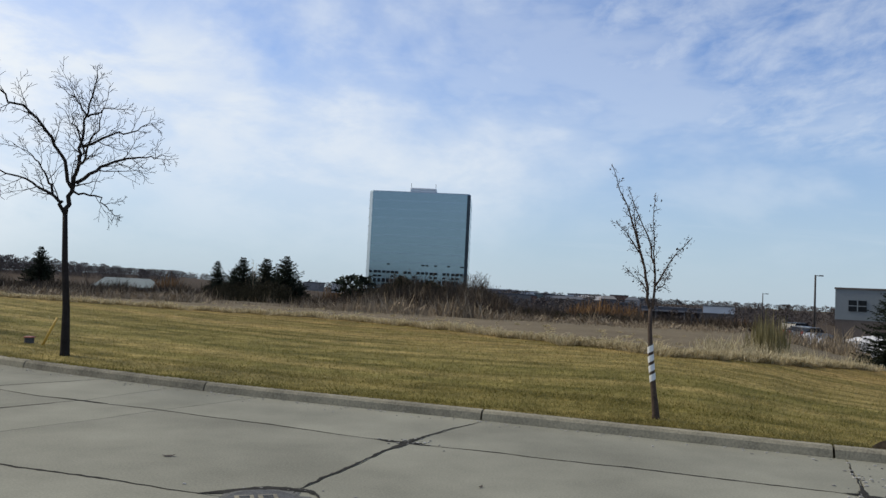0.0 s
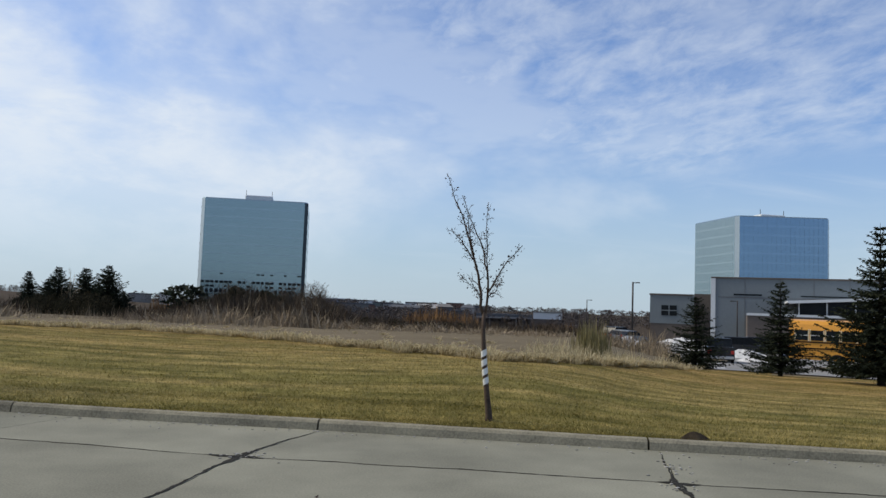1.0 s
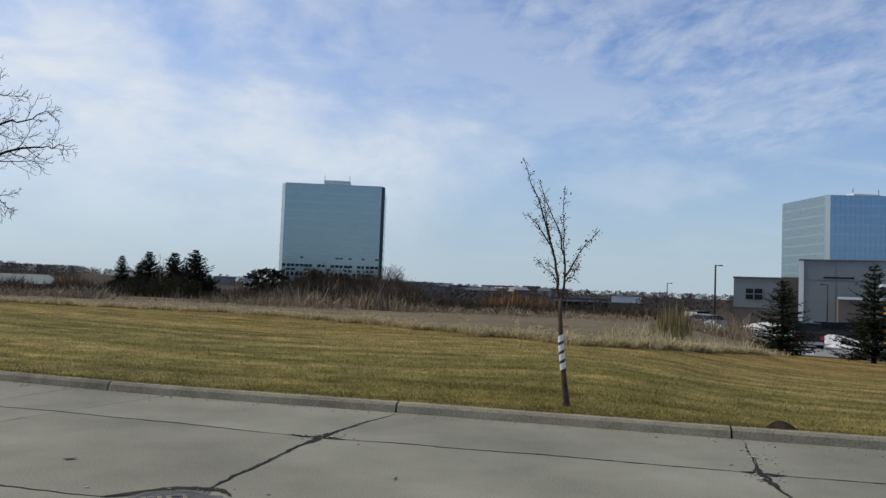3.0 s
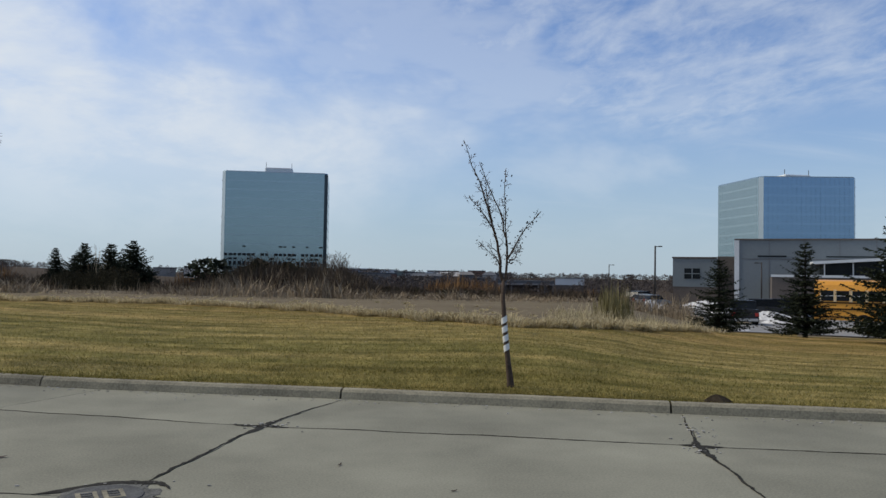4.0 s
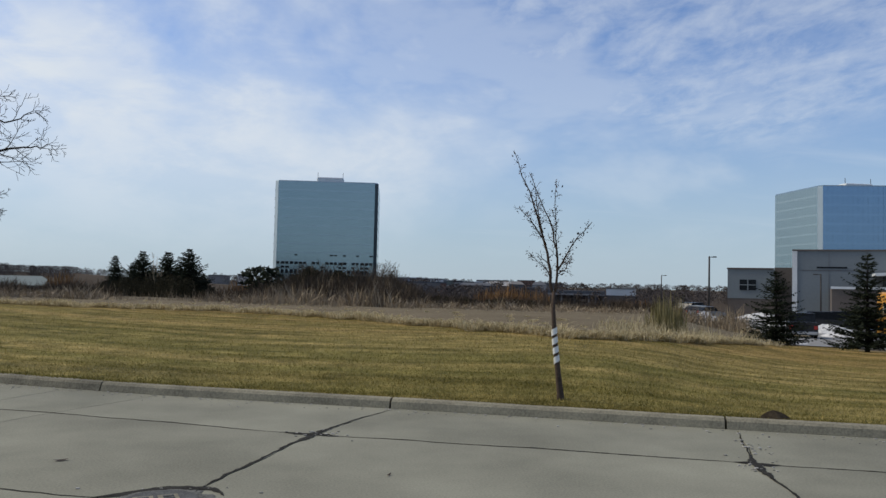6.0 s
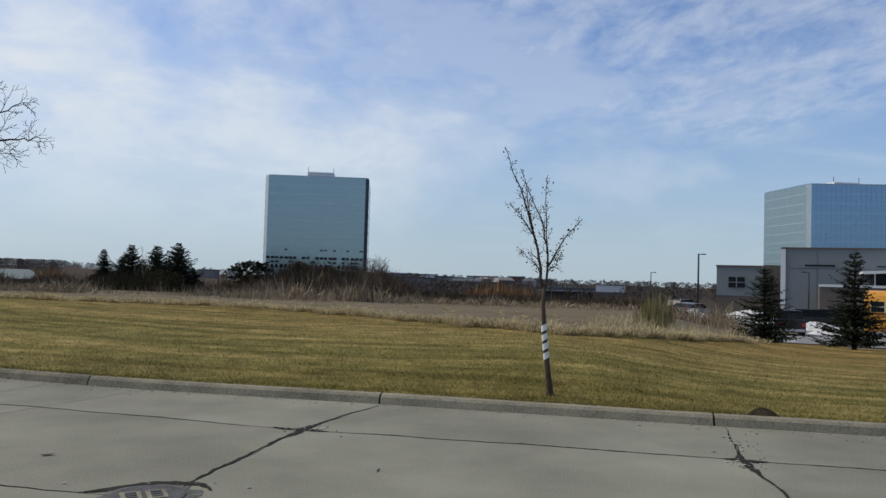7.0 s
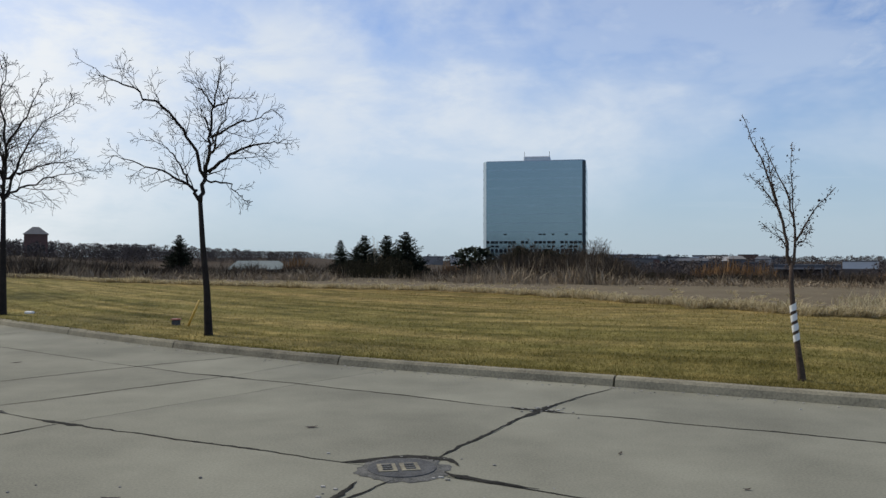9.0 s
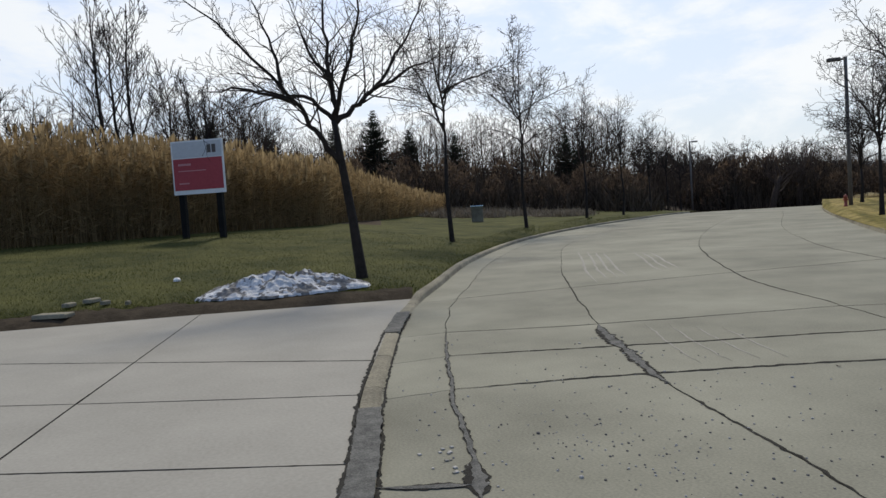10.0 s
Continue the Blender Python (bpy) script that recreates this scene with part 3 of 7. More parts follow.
LANE_C = Line([(60, -10.9), (30, -1.7), (14, 3.25), (8, 5.1), (4.87, 6.06), (3.42, 6.5), (1.33, 7.19), (-0.45, 7.7), (-1.33, 8.04), (-2.7, 8.6), (-4.45, 9.22), (-5.91, 9.8), (-12.15, 12.95),
               (-15.75, 15.1), (-23, 20.7), (-32, 28.9), (-42, 38.5), (-54, 54), (-81, 90)])
LINES = [NEAR_FACE, GUTTER, LANE_A, LANE_B, LANE_C, FAR_KERB]
CROSS = [
    [(2.0, -1.2), (2.0, -0.6), (2.3, 1.45), (2.9, 4.1), (3.42, 6.5), (3.95, 7.93)],
    [(-3.1, 0.4), (-3.0, 0.98), (-2.25, 2.7), (-1.2, 5.35), (-0.45, 7.7), (0.34, 9.19)],
    [(-6.1, 1.35), (-6.1, 1.95), (-5.66, 3.6), (-4.63, 6.36), (-3.3, 8.8), (-2.6, 10.1)],
    [(-7.5, 1.75), (-7.5, 2.35), (-6.9, 4.02), (-5.85, 6.85), (-4.4, 9.22), (-3.9, 10.6)],
    [(-9.0, 2.3), (-8.93, 2.83), (-8.25, 4.55), (-7.45, 7.43), (-6.0, 9.85), (-5.1, 11.05)],
    [(-12.2, 3.4), (-12.1, 4.1), (-12.0, 6.1), (-11.7, 9.35), (-11.3, 12.4), (-11.0, 14.0)],
]
cuts = [[ln.near(Vector(p)) for ln, p in zip(LINES, row)] for row in CROSS]
first, last = cuts[0], cuts[-1]
right = [[max(c - 3.7 * k, 5.0) for c in first] for k in range(14, 0, -1)]
left, k = [], 1
while k < 20:
    row = [FAR_KERB.at(last[5] + 4.3 * k)]
    left.append([ln.near(row[0]) if i != 5 else last[5] + 4.3 * k for i, ln in enumerate(LINES)])
    k += 1
cuts = right + cuts + left

jit = random.Random(4)
road = thing("road", (0, 0, 0), "pale weathered concrete road with dark cracked joints, curving away", "road", kind="structure")


def wander(p, amount=1.0):
    """How far a crack strays from its straight line at a place."""
    a, b = Vector((p[0] * 1.3, p[1] * 1.3, 3.0)), Vector((p[0] * 6.5, p[1] * 6.5, 8.0))
    return Vector((noise.noise(a) * 0.035 + noise.noise(b) * 0.016, noise.noise(a + Vector((40, 0, 0))) * 0.035 + noise.noise(b + Vector((40, 0, 0))) * 0.016)) * amount


def slab(i, j, gap):
    a, b = LINES[i], LINES[i + 1]
    a0, a1, b0, b1 = cuts[j][i], cuts[j + 1][i], cuts[j][i + 1], cuts[j + 1][i + 1]
    close = 9 <= j <= 24
    n = max(5, int((a1 - a0) / (0.14 if close else 0.45)))
    v, f = [], []
    rough = gap * 0.55
    for k in range(n + 1):
        t = k / n
        p, q = a.at(a0 + (a1 - a0) * t), b.at(b0 + (b1 - b0) * t)
        across = (q - p).normalized()
        p, q = p + across * (gap + jit.uniform(-rough, rough) if i else 0.0), q - across * (gap + jit.uniform(-rough, rough) if i < 4 else 0.0)
        if k in (0, n):
            along = (a.way(a0 + (a1 - a0) * t)) * (gap if k == 0 else -gap)
            p, q = p + along, q + along
        cols = 18 if close else 6
        for c in range(cols + 1):
            w = p.lerp(q, c / cols)
            if k in (0, n):
                w = w + a.way(a0) * jit.uniform(-rough, rough)
            if not (i == 0 and c == 0 or i == 4 and c == cols):
                w = w + wander(w)
            v.append(Vector((w.x, w.y, road_z(w.x, w.y))))
    m = cols + 1
    for k in range(n):
        for c in range(cols):
            f.append((k * m + c, k * m + c + 1, (k + 1) * m + c + 1, (k + 1) * m + c))
    rim = [c for c in range(m)] + [k * m + cols for k in range(1, n + 1)] + [n * m + c for c in range(cols - 1, -1, -1)] + [k * m for k in range(n - 1, 0, -1)]
    low = len(v)
    v += [v[r] - Vector((0, 0, 0.03)) for r in rim]
    for k in range(len(rim)):
        f.append((rim[k], low + k, low + (k + 1) % len(rim), rim[(k + 1) % len(rim)]))
    return child("slab", mesh("slab", v, f, CONCRETE), road)


for j in range(len(cuts) - 1):
    for i in range(5):
        slab(i, j, 0.006)
b = Build()
ss = [i * 2.0 for i in range(int(min(NEAR_KERB.s[-1], FAR_KERB.s[-1]) / 2))]
prev = None
for s in ss:
    q = FAR_KERB.at(s)
    p = NEAR_KERB.at(NEAR_KERB.near(q))
    z = road_z(q.x, q.y)
    row = (Vector((p.x, p.y, road_z(p.x, p.y) - 0.014)), Vector((q.x, q.y, z - 0.014)))
    if prev:
        b.quad(prev[0], row[0], row[1], prev[1])
    prev = row
child("bed", b.done("bed", JOINT), road, "dark dirt in the joints")


def ragged(name, pts, w0, w1, mat, parent, z=0.004, seed=1, label="", step=0.035, wild=0.22, blunt=False):
    """A ragged dark strip along a line, where a joint has crumbled or was patched."""
    r = random.Random(seed)
    ln = Line(pts, 0.1)
    v, f = [], []
    n = max(3, int(ln.s[-1] / step))
    lw, rw = w0, w0
    for k in range(n + 1):
        t = k / n
        p, w = ln.at(ln.s[-1] * t), ln.way(ln.s[-1] * t)
        p = p + wander(p, 0.0 if blunt else 1.0)
        side = Vector((-w.y, w.x))
        target = w0 + (w1 - w0) * t
        lw += (target - lw) * 0.5 + r.choice((-1, -0.3, 0, 0, 0.3, 1.4)) * wild * target
        rw += (target - rw) * 0.5 + r.choice((-1, -0.3, 0, 0, 0.3, 1.4)) * wild * target
        fade = 1.0 if blunt else min(1.0, 4 * t + 0.1, 4 * (1 - t) + 0.1)
        for off, h in ((max(lw, 0.004) * fade, 0), (0.0, 0.002), (-max(rw, 0.004) * fade, 0)):
            c = p + side * off
            v.append(Vector((c.x, c.y, z + h)))
    for k in range(n):
        a = k * 3
        f += [(a, a + 3, a + 4, a + 1), (a + 1, a + 4, a + 5, a + 2)]
    return child(name, mesh(name, v, f, mat), parent, label)


def along(ln, x0, x1, count=9):
    a, c = ln.near(Vector(x0)), ln.near(Vector(x1))
    return [ln.at(a + (c - a) * k / count) for k in range(count + 1)]


# the joints themselves: thin cracks, wider and crumbled where they meet
CRACKS = [  # line or points, start, end, widths
    (LANE_A, (-2.6, 2.8), (-5.4, 3.5), 0.009, 0.012), (LANE_A, (-8.1, 4.5), (-16, 8.2), 0.011, 0.009), (LANE_B, (-6.2, 6.9), (-19, 14.1), 0.011, 0.014),
    (LANE_B, (-1.7, 5.5), (-5.4, 6.65), 0.012, 0.010), (LANE_B, (3.4, 3.9), (-0.95, 5.25), 0.011, 0.010), (LANE_C, (7.5, 5.25), (3.42, 6.5), 0.008, 0.012),
    (LANE_C, (3.42, 6.5), (-0.45, 7.7), 0.010, 0.008), (LANE_C, (-0.45, 7.7), (-6.5, 10.1), 0.010, 0.006), (LANE_C, (-7.0, 10.3), (-18, 16.9), 0.007, 0.009),
    (GUTTER, (6, -1.95), (0.5, -0.15), 0.008, 0.008),
]
for k, (ln, start_at, end_at, w0, w1) in enumerate(CRACKS):
    ragged("crack", along(ln, start_at, end_at, 14), w0, w1, JOINT, road, 0.0035, 200 + k, wild=0.5, blunt=False)
for k, (row, lo, hi, w) in enumerate(((0, 1, 5, 0.012), (1, 3, 5, 0.013), (1, 1, 3, 0.013), (2, 1, 3, 0.018), (3, 1, 3, 0.017), (3, 3, 4, 0.008), (4, 1, 3, 0.007), (4, 3, 5, 0.007), (5, 1, 5, 0.006))):
    ragged("crack", [Vector(q) for q in CROSS[row][lo:hi + 1]], w, w, JOINT, road, 0.0045, 230 + k, wild=0.5)
# crumbled spots, dark with patching asphalt
for k, (pts, w0, w1) in enumerate((
        (along(LANE_A, (-5.2, 3.45), (-6.9, 4.05)), 0.02, 0.06), (along(LANE_A, (-6.7, 3.95), (-8.2, 4.55)), 0.075, 0.03), (along(GUTTER, (-3.4, 1.1), (-9.2, 3.0), 20), 0.020, 0.013),
        (along(GUTTER, (-3.8, 1.25), (-4.4, 1.45)), 0.06, 0.02), ([(-3.95, 1.32), (-4.05, 1.05), (-4.15, 0.8)], 0.035, 0.02), (along(LANE_B, (-5.4, 6.65), (-6.2, 6.95)), 0.025, 0.045),
        (along(LANE_B, (-4.35, 6.27), (-4.9, 6.45)), 0.03, 0.02), (along(LANE_C, (-0.2, 7.62), (-0.75, 7.82)), 0.045, 0.02), (along(LANE_C, (3.6, 6.43), (3.25, 6.54)), 0.04, 0.03),
        (along(LANE_C, (-4.0, 9.05), (-4.8, 9.35)), 0.025, 0.01), ([(-0.25, 8.1), (-0.45, 7.7), (-0.58, 7.3)], 0.02, 0.03), ([(3.5, 6.75), (3.4, 6.45), (3.3, 6.0)], 0.03, 0.03),
        ([(-1.75, 5.5), (-1.5, 5.62), (-1.25, 5.72), (-1.0, 5.72), (-0.9, 5.55)], 0.04, 0.03), ([(-1.5, 5.05), (-1.55, 4.6), (-1.7, 4.1)], 0.018, 0.014), ([(-0.98, 5.35), (-0.7, 5.2), (-0.3, 5.07)], 0.03, 0.012))):
    ragged("joint_patch", pts, w0 * 1.25, w1 * 1.25, JOINT, road, 0.005 + 0.0006 * (k % 3), 260 + k, step=0.03, wild=0.32)
    if k < 6:
        ragged("joint_patch", pts, w0 * 0.8, w1 * 0.8, PATCH, road, 0.0078 + 0.0006 * (k % 3), 290 + k, step=0.03, wild=0.35)
# pale chips broken off along the joints
chip_r = random.Random(61)
b = Build()
for cx, cy, sx, sy, count in ((-0.4, 7.75, 0.16, 0.12, 26), (-1.25, 5.7, 0.3, 0.06, 9), (-1.6, 4.7, 0.05, 0.3, 10), (3.4, 6.45, 0.1, 0.18, 22), (3.7, 7.2, 0.08, 0.3, 22), (-4.2, 1.35, 0.3, 0.1, 20), (-1.0, 5.2, 0.12, 0.08, 4), (-6.6, 3.95, 0.5, 0.15, 20)):
    for k in range(count):
        x, y, g = chip_r.gauss(cx, sx), chip_r.gauss(cy, sy), chip_r.uniform(0.004, 0.012)
        b.box(x - g * 1.4, y - g, 0.002, x + g * 1.4, y + g, 0.004 + g * 0.5, bevel=g * 0.2)
for k in range(260):
    # grit washed against the far kerb
    q = FAR_KERB.shifted(chip_r.uniform(FAR_KERB.near(Vector((9, 6.4))), FAR_KERB.near(Vector((-9, 13.2)))), 0.03 + abs(chip_r.gauss(0, 0.12)))
    g = chip_r.uniform(0.003, 0.010)
    b.box(q.x - g * 1.8, q.y - g, 0.002, q.x + g * 1.8, q.y + g, 0.003 + g * 0.5, bevel=g * 0.2)
tagged(child("chips", b.done("chips", CHIP), road, "pale broken concrete chips"), kind="stuff")


# shallow pale tining worn into the surface
def beside(ln, x0, x1, off, count=10):
    a, c = ln.near(Vector(x0)), ln.near(Vector(x1))
    return [ln.shifted(a + (c - a) * k / count, off) for k in range(count + 1)]


for k, off in enumerate((-0.5, -0.75, -0.95, -1.15, -1.9, -2.1, -2.3)):
    ragged("groove", beside(LANE_A, (-12.6 - 0.3 * k, 6.4), (-20.5 + 0.4 * k, 10.4), off), 0.026, 0.026, DRIVE, road, 0.003, 50 + k, step=0.12)
for k, off in enumerate((-0.5, -0.75, -1.0, -1.25)):
    ragged("groove", beside(LANE_A, (-5.9, 3.75), (-8.1 + 0.2 * k, 4.5), off), 0.010, 0.010, DRIVE, road, 0.003, 60 + k, step=0.12)


# ---- kerbs ----
def kerb_run(ln, s0, s1, height, flip, parent, low_to=None):
    """One length of kerb: a battered face, a rounded nose, a flat top. flip: the road lies to the other side."""
    n = max(3, int((s1 - s0) / 0.5))
    v, f = [], []
    for k in range(n + 1):
        s = s0 + (s1 - s0) * k / n
        h = height if low_to is None else height + (low_to - height) * k / n
        for off, z in ((0.0, -0.05), (0.0, 0.004), (0.022, h * 0.72), (0.05, h * 0.97), (0.075, h), (0.16, h + 0.002), (0.165, -0.05)):
            p = ln.shifted(s, -off if not flip else off)
            v.append(Vector((p.x, p.y, road_z(p.x, p.y) + z + jit.uniform(-0.002, 0.002))))
    for k in range(n):
        for c in range(6):
            q = (k * 7 + c, k * 7 + c + 1, (k + 1) * 7 + c + 1, (k + 1) * 7 + c)
            f.append(q if not flip else tuple(reversed(q)))
    f += [tuple(range(7)), tuple(n * 7 + c for c in reversed(range(7)))]
    return child("kerb_stone", mesh("kerb_stone", v, f, KERB, None, False), parent)


far_kerb = thing("kerb", (0, 0, 0), "pale grey concrete kerb along the mown verge", "kerb", kind="structure")
marks = [FAR_KERB.near(Vector(p)) for p in ((3.9, 8.10), (0.34, 9.30), (-3.37, 10.52))]
stops = [marks[0] - 3.64 * k for k in range(12, 0, -1)] + marks + [marks[2] + 3.64 * k for k in range(1, 18)]
for a, c in zip(stops, stops[1:]):
    kerb_run(FAR_KERB, a + 0.012, c - 0.012, 0.112, False, far_kerb)
near_kerb = thing("kerb", (0, 0, 0), "pale concrete kerb, dropped and patched at the driveway", "kerb", kind="structure")
drop = NEAR_FACE.near(Vector((-11.9, 3.4)))
stops = [drop + 0.9 + 3.0 * k for k in range(0, 18)]
for a, c in zip(stops, stops[1:]):
    kerb_run(NEAR_FACE, a + 0.01, c - 0.01, 0.105, True, near_kerb)
kerb_run(NEAR_FACE, drop, drop + 0.89, 0.03, True, near_kerb, 0.105)
stops = [drop - 1.45 * k for k in range(30, -1, -1)]
for a, c in zip(stops, stops[1:]):
    kerb_run(NEAR_FACE, a + 0.006, c - 0.006, 0.028, True, near_kerb)
for k, off in enumerate((-0.012, 0.182)):
    # dark broken seams on both sides of the dropped kerb
    ragged("seam", [NEAR_FACE.shifted(NEAR_FACE.near(Vector(p)), off) for p in ((-2.0, 0.0), (-3.0, 0.4), (-4.0, 0.75), (-5.0, 1.05), (-5.75, 1.3), (-7.4, 1.8), (-9.2, 2.4), (-10.9, 3.05))], 0.013, 0.012, JOINT, near_kerb, 0.004 if k == 0 else 0.0335, 330 + k, step=0.025, wild=0.7, blunt=True)
ragged("kerb_patch", [NEAR_FACE.shifted(NEAR_FACE.near(Vector(p)), 0.085) for p in ((-3.0, 0.4), (-4.0, 0.75), (-5.0, 1.05), (-5.75, 1.3))], 0.09, 0.09, PATCH, near_kerb, 0.034, 31, "dark asphalt repair", 0.05, 0.08, True)
ragged("kerb_patch", [NEAR_FACE.shifted(NEAR_FACE.near(Vector(p)), 0.085) for p in ((-9.2, 2.4), (-10.1, 2.72), (-10.9, 3.05))], 0.1, 0.1, PATCH, near_kerb, 0.036, 32, "dark asphalt repair", 0.05, 0.08, True)

# ---- driveway ----
drive = thing("driveway", (0, 0, 0), "pale concrete driveway with thin dark joints", "driveway", kind="structure")
back = Line([NEAR_KERB.shifted(s, 0.012) for s in [NEAR_KERB.near(Vector((6, -2.7))) + i for i in range(0, 21)] if NEAR_KERB.at(s).x > -12.4] + [Vector((-12.6, 3.56))])
rows = [[(-12.55, 3.5), (-13.42, 0.14), (-14.55, -7)],
        [(-7.62, 1.66), (-9.25, -0.67), (-13.2, -6.4)],
        [(-6.25, 1.2), (-7.38, -1.04), (-10.2, -6.2)],
        [(-4.55, 0.77), (-5.57, -1.39), (-7.9, -5.9)],
        [(-1.0, -0.4), (-1.9, -2.2), (-3.4, -5.4)],
        [(5.5, -2.6), (4.6, -3.5), (3.0, -6.4)]]
for r0, r1 in zip(rows, rows[1:]):
    for (p0, p1), (q0, q1) in zip(zip(r0, r0[1:]), zip(r1, r1[1:])):
        c = (Vector(p0) + Vector(p1) + Vector(q0) + Vector(q1)) / 4
        v = []
        for z in (0.028, -0.03):
            for p in (p0, q0, q1, p1):
                e = Vector(p) + (c - Vector(p)).normalized() * 0.013
                v.append(Vector((e.x, e.y, z)))
        child("slab", mesh("slab", v, [(0, 3, 2, 1), (0, 1, 5, 4), (1, 2, 6, 5), (2, 3, 7, 6), (3, 0, 4, 7)], DRIVE), drive)
for k, (row, w) in enumerate(((1, 0.013), (2, 0.007), (3, 0.008))):
    ragged("crack", [Vector(q) for q in rows[row]], w, w, JOINT, drive, 0.0295, 350 + k, step=0.05, wild=0.4, blunt=True)
ragged("crack", [Vector((r0[1])) for r0 in rows[:4]], 0.007, 0.006, JOINT, drive, 0.0295, 355, step=0.05, wild=0.4, blunt=True)
child("bed", mesh("bed", [(-12.5, 3.45, 0.018), (-14.5, -6.9, 0.018), (3, -6.3, 0.018), (5.5, -2.7, 0.018), (-1, -0.42, 0.018), (-4.55, 0.73, 0.018), (-7.62, 1.62, 0.018)],
                  [tuple(range(7))], JOINT), drive, "dark joint filler")


# ---- trees ----
def sprout(b, r, p, way, length, radius, level, top, n=5, up=0.12, bend=0.22, kids=(4, 6), shrink=0.55, spread=(28, 58), thin=0.0022):
    """A branch with side branches, down to twigs of level 0."""
    steps = 5 if level > 1 else (4 if level else 3)
    pts, radii, w = [p.copy()], [radius], way.normalized()
    for k in range(steps):
        w = (w + Vector((r.gauss(0, bend), r.gauss(0, bend), r.gauss(0, bend) + up))).normalized()
        pts.append(pts[-1] + w * (length / steps))
        radii.append(max(radius * (1 - 0.85 * (k + 1) / steps), thin if level < 2 else thin * 1.8))
    b.tube(pts, radii, n if level > 1 else 3, False)
    if level <= 0:
        return
    count = r.randint(*kids)
    for c in range(count):
        t = 0.22 + 0.78 * (c + r.random()) / count
        i = min(int(t * steps), steps - 1)
        q = pts[i].lerp(pts[i + 1], t * steps - i)
        base = (pts[i + 1] - pts[i]).normalized()
        side = base.cross(Vector((r.gauss(0, 1), r.gauss(0, 1), r.gauss(0, 1)))).normalized()
        a = radians(r.uniform(*spread))
        sprout(b, r, q, base * math.cos(a) + side * math.sin(a), length * shrink * r.uniform(0.7, 1.25) * (1.15 - 0.45 * t), max(radii[i] * 0.6, thin * 1.3), level - 1, top, n, up, bend, kids, shrink, spread, thin)


def zigzag(b, r, p, way, length, radius, level, thin):
    """A crooked twig whose side shoots leave it at each bend, to alternate sides."""
    steps = 5 if level > 1 else 3
    pts, radii, w = [p.copy()], [radius], way.normalized()
    bend = w.cross(Vector((r.gauss(0, 0.5), 1.0, r.gauss(0, 0.5)))).normalized()
    for k in range(steps):
        bend = -bend
        w = (w + bend * r.uniform(0.06, 0.26) + Vector((r.gauss(0, 0.06), r.gauss(0, 0.08), 0.04))).normalized()
        pts.append(pts[-1] + w * (length / steps) * r.uniform(0.75, 1.25))
        radii.append(max(radius * (1 - 0.8 * (k + 1) / steps), thin))
        if level > 0 and (k < steps - 1 or r.random() < 0.5) and r.random() < 0.9:
            a = radians(r.uniform(30, 52))
            zigzag(b, r, pts[-1], w * math.cos(a) - bend * math.sin(a), length * r.uniform(0.32, 0.62) * (1.1 - 0.5 * k / steps), max(radii[-1] * 0.75, thin), level - 1, thin)
    b.tube(pts, radii, 4 if level > 1 else 3, False)


def street_tree(at, limbs, trunk, seed, az, label, girth=0.065, level=2, bark=None, twig_len=0.55, name="tree", group="street trees", dense=9.0, thin=0.0028, crook=0.026):
    """A bare young tree. trunk and limbs: points (across, deep, height) as seen from the road, in metres."""
    r = random.Random(seed)
    ob = thing(name, at, label, "tree", group, turn=-az)
    bark = bark or BARK
    b = Build()
    pts = [Vector(p) for p in trunk]
    n = len(pts)
    radii = [girth * (1.0 - 0.42 * k / (n - 1)) for k in range(n)]
    pts = [Vector((pts[0].x, pts[0].y, -0.08)), Vector((pts[0].x, pts[0].y, 0.06))] + pts[1:]
    radii = [girth * 1.45, girth * 1.12] + radii[1:]
    b.tube(pts, radii, 9)
    child("trunk", b.done("trunk", bark, True), ob)
    b, tw = Build(), Build()
    for limb in limbs:
        r0 = limb[0]
        ctrl = [Vector(p) for p in limb[1:]]
        path = []
        for i in range(len(ctrl) - 1):
            for k in range(4):
                t = k / 4
                path.append(ctrl[i].lerp(ctrl[i + 1], t) + Vector((r.gauss(0, crook), r.gauss(0, crook), r.gauss(0, crook))) * (0 if k == 0 else 1))
        path.append(ctrl[-1])
        m = len(path)
        total = sum((q - p).length for p, q in zip(path, path[1:]))
        radii = [max(r0 * (1 - 0.88 * k / (m - 1)), 0.004) for k in range(m)]
        b = Build()
        b.tube(path, radii, 6)
        child("limb", b.done("limb", bark, True), ob)
        count = max(4, int(total * dense))
        flip = r.choice((-1, 1))
        for c in range(count):
            # twigs leave the limb to alternate sides, mostly in a flat spray, and turn upward
            t = 0.16 + 0.84 * (c + 0.6 * r.random()) / count
            i = min(int(t * (m - 1)), m - 2)
            q = path[i].lerp(path[i + 1], t * (m - 1) - i)
            way = (path[i + 1] - path[i]).normalized()
            flip = -flip
            side = way.cross(Vector((r.gauss(0, 0.55), 1.0 * flip, r.gauss(0, 0.55)))).normalized()
            if r.random() < 0.3:
                side = way.cross(Vector((flip, r.gauss(0, 0.4), r.gauss(0, 0.5)))).normalized()
            a = radians(r.uniform(30, 58))
            zigzag(tw, r, q, way * math.cos(a) + side * math.sin(a), twig_len * r.uniform(0.55, 1.4) * (1.3 - 0.75 * t), max(radii[i] * 0.42, thin * 1.7), level, thin)
    tagged(child("twig_growth", tw.done("twig_growth", bark), ob), kind="stuff")
    return ob


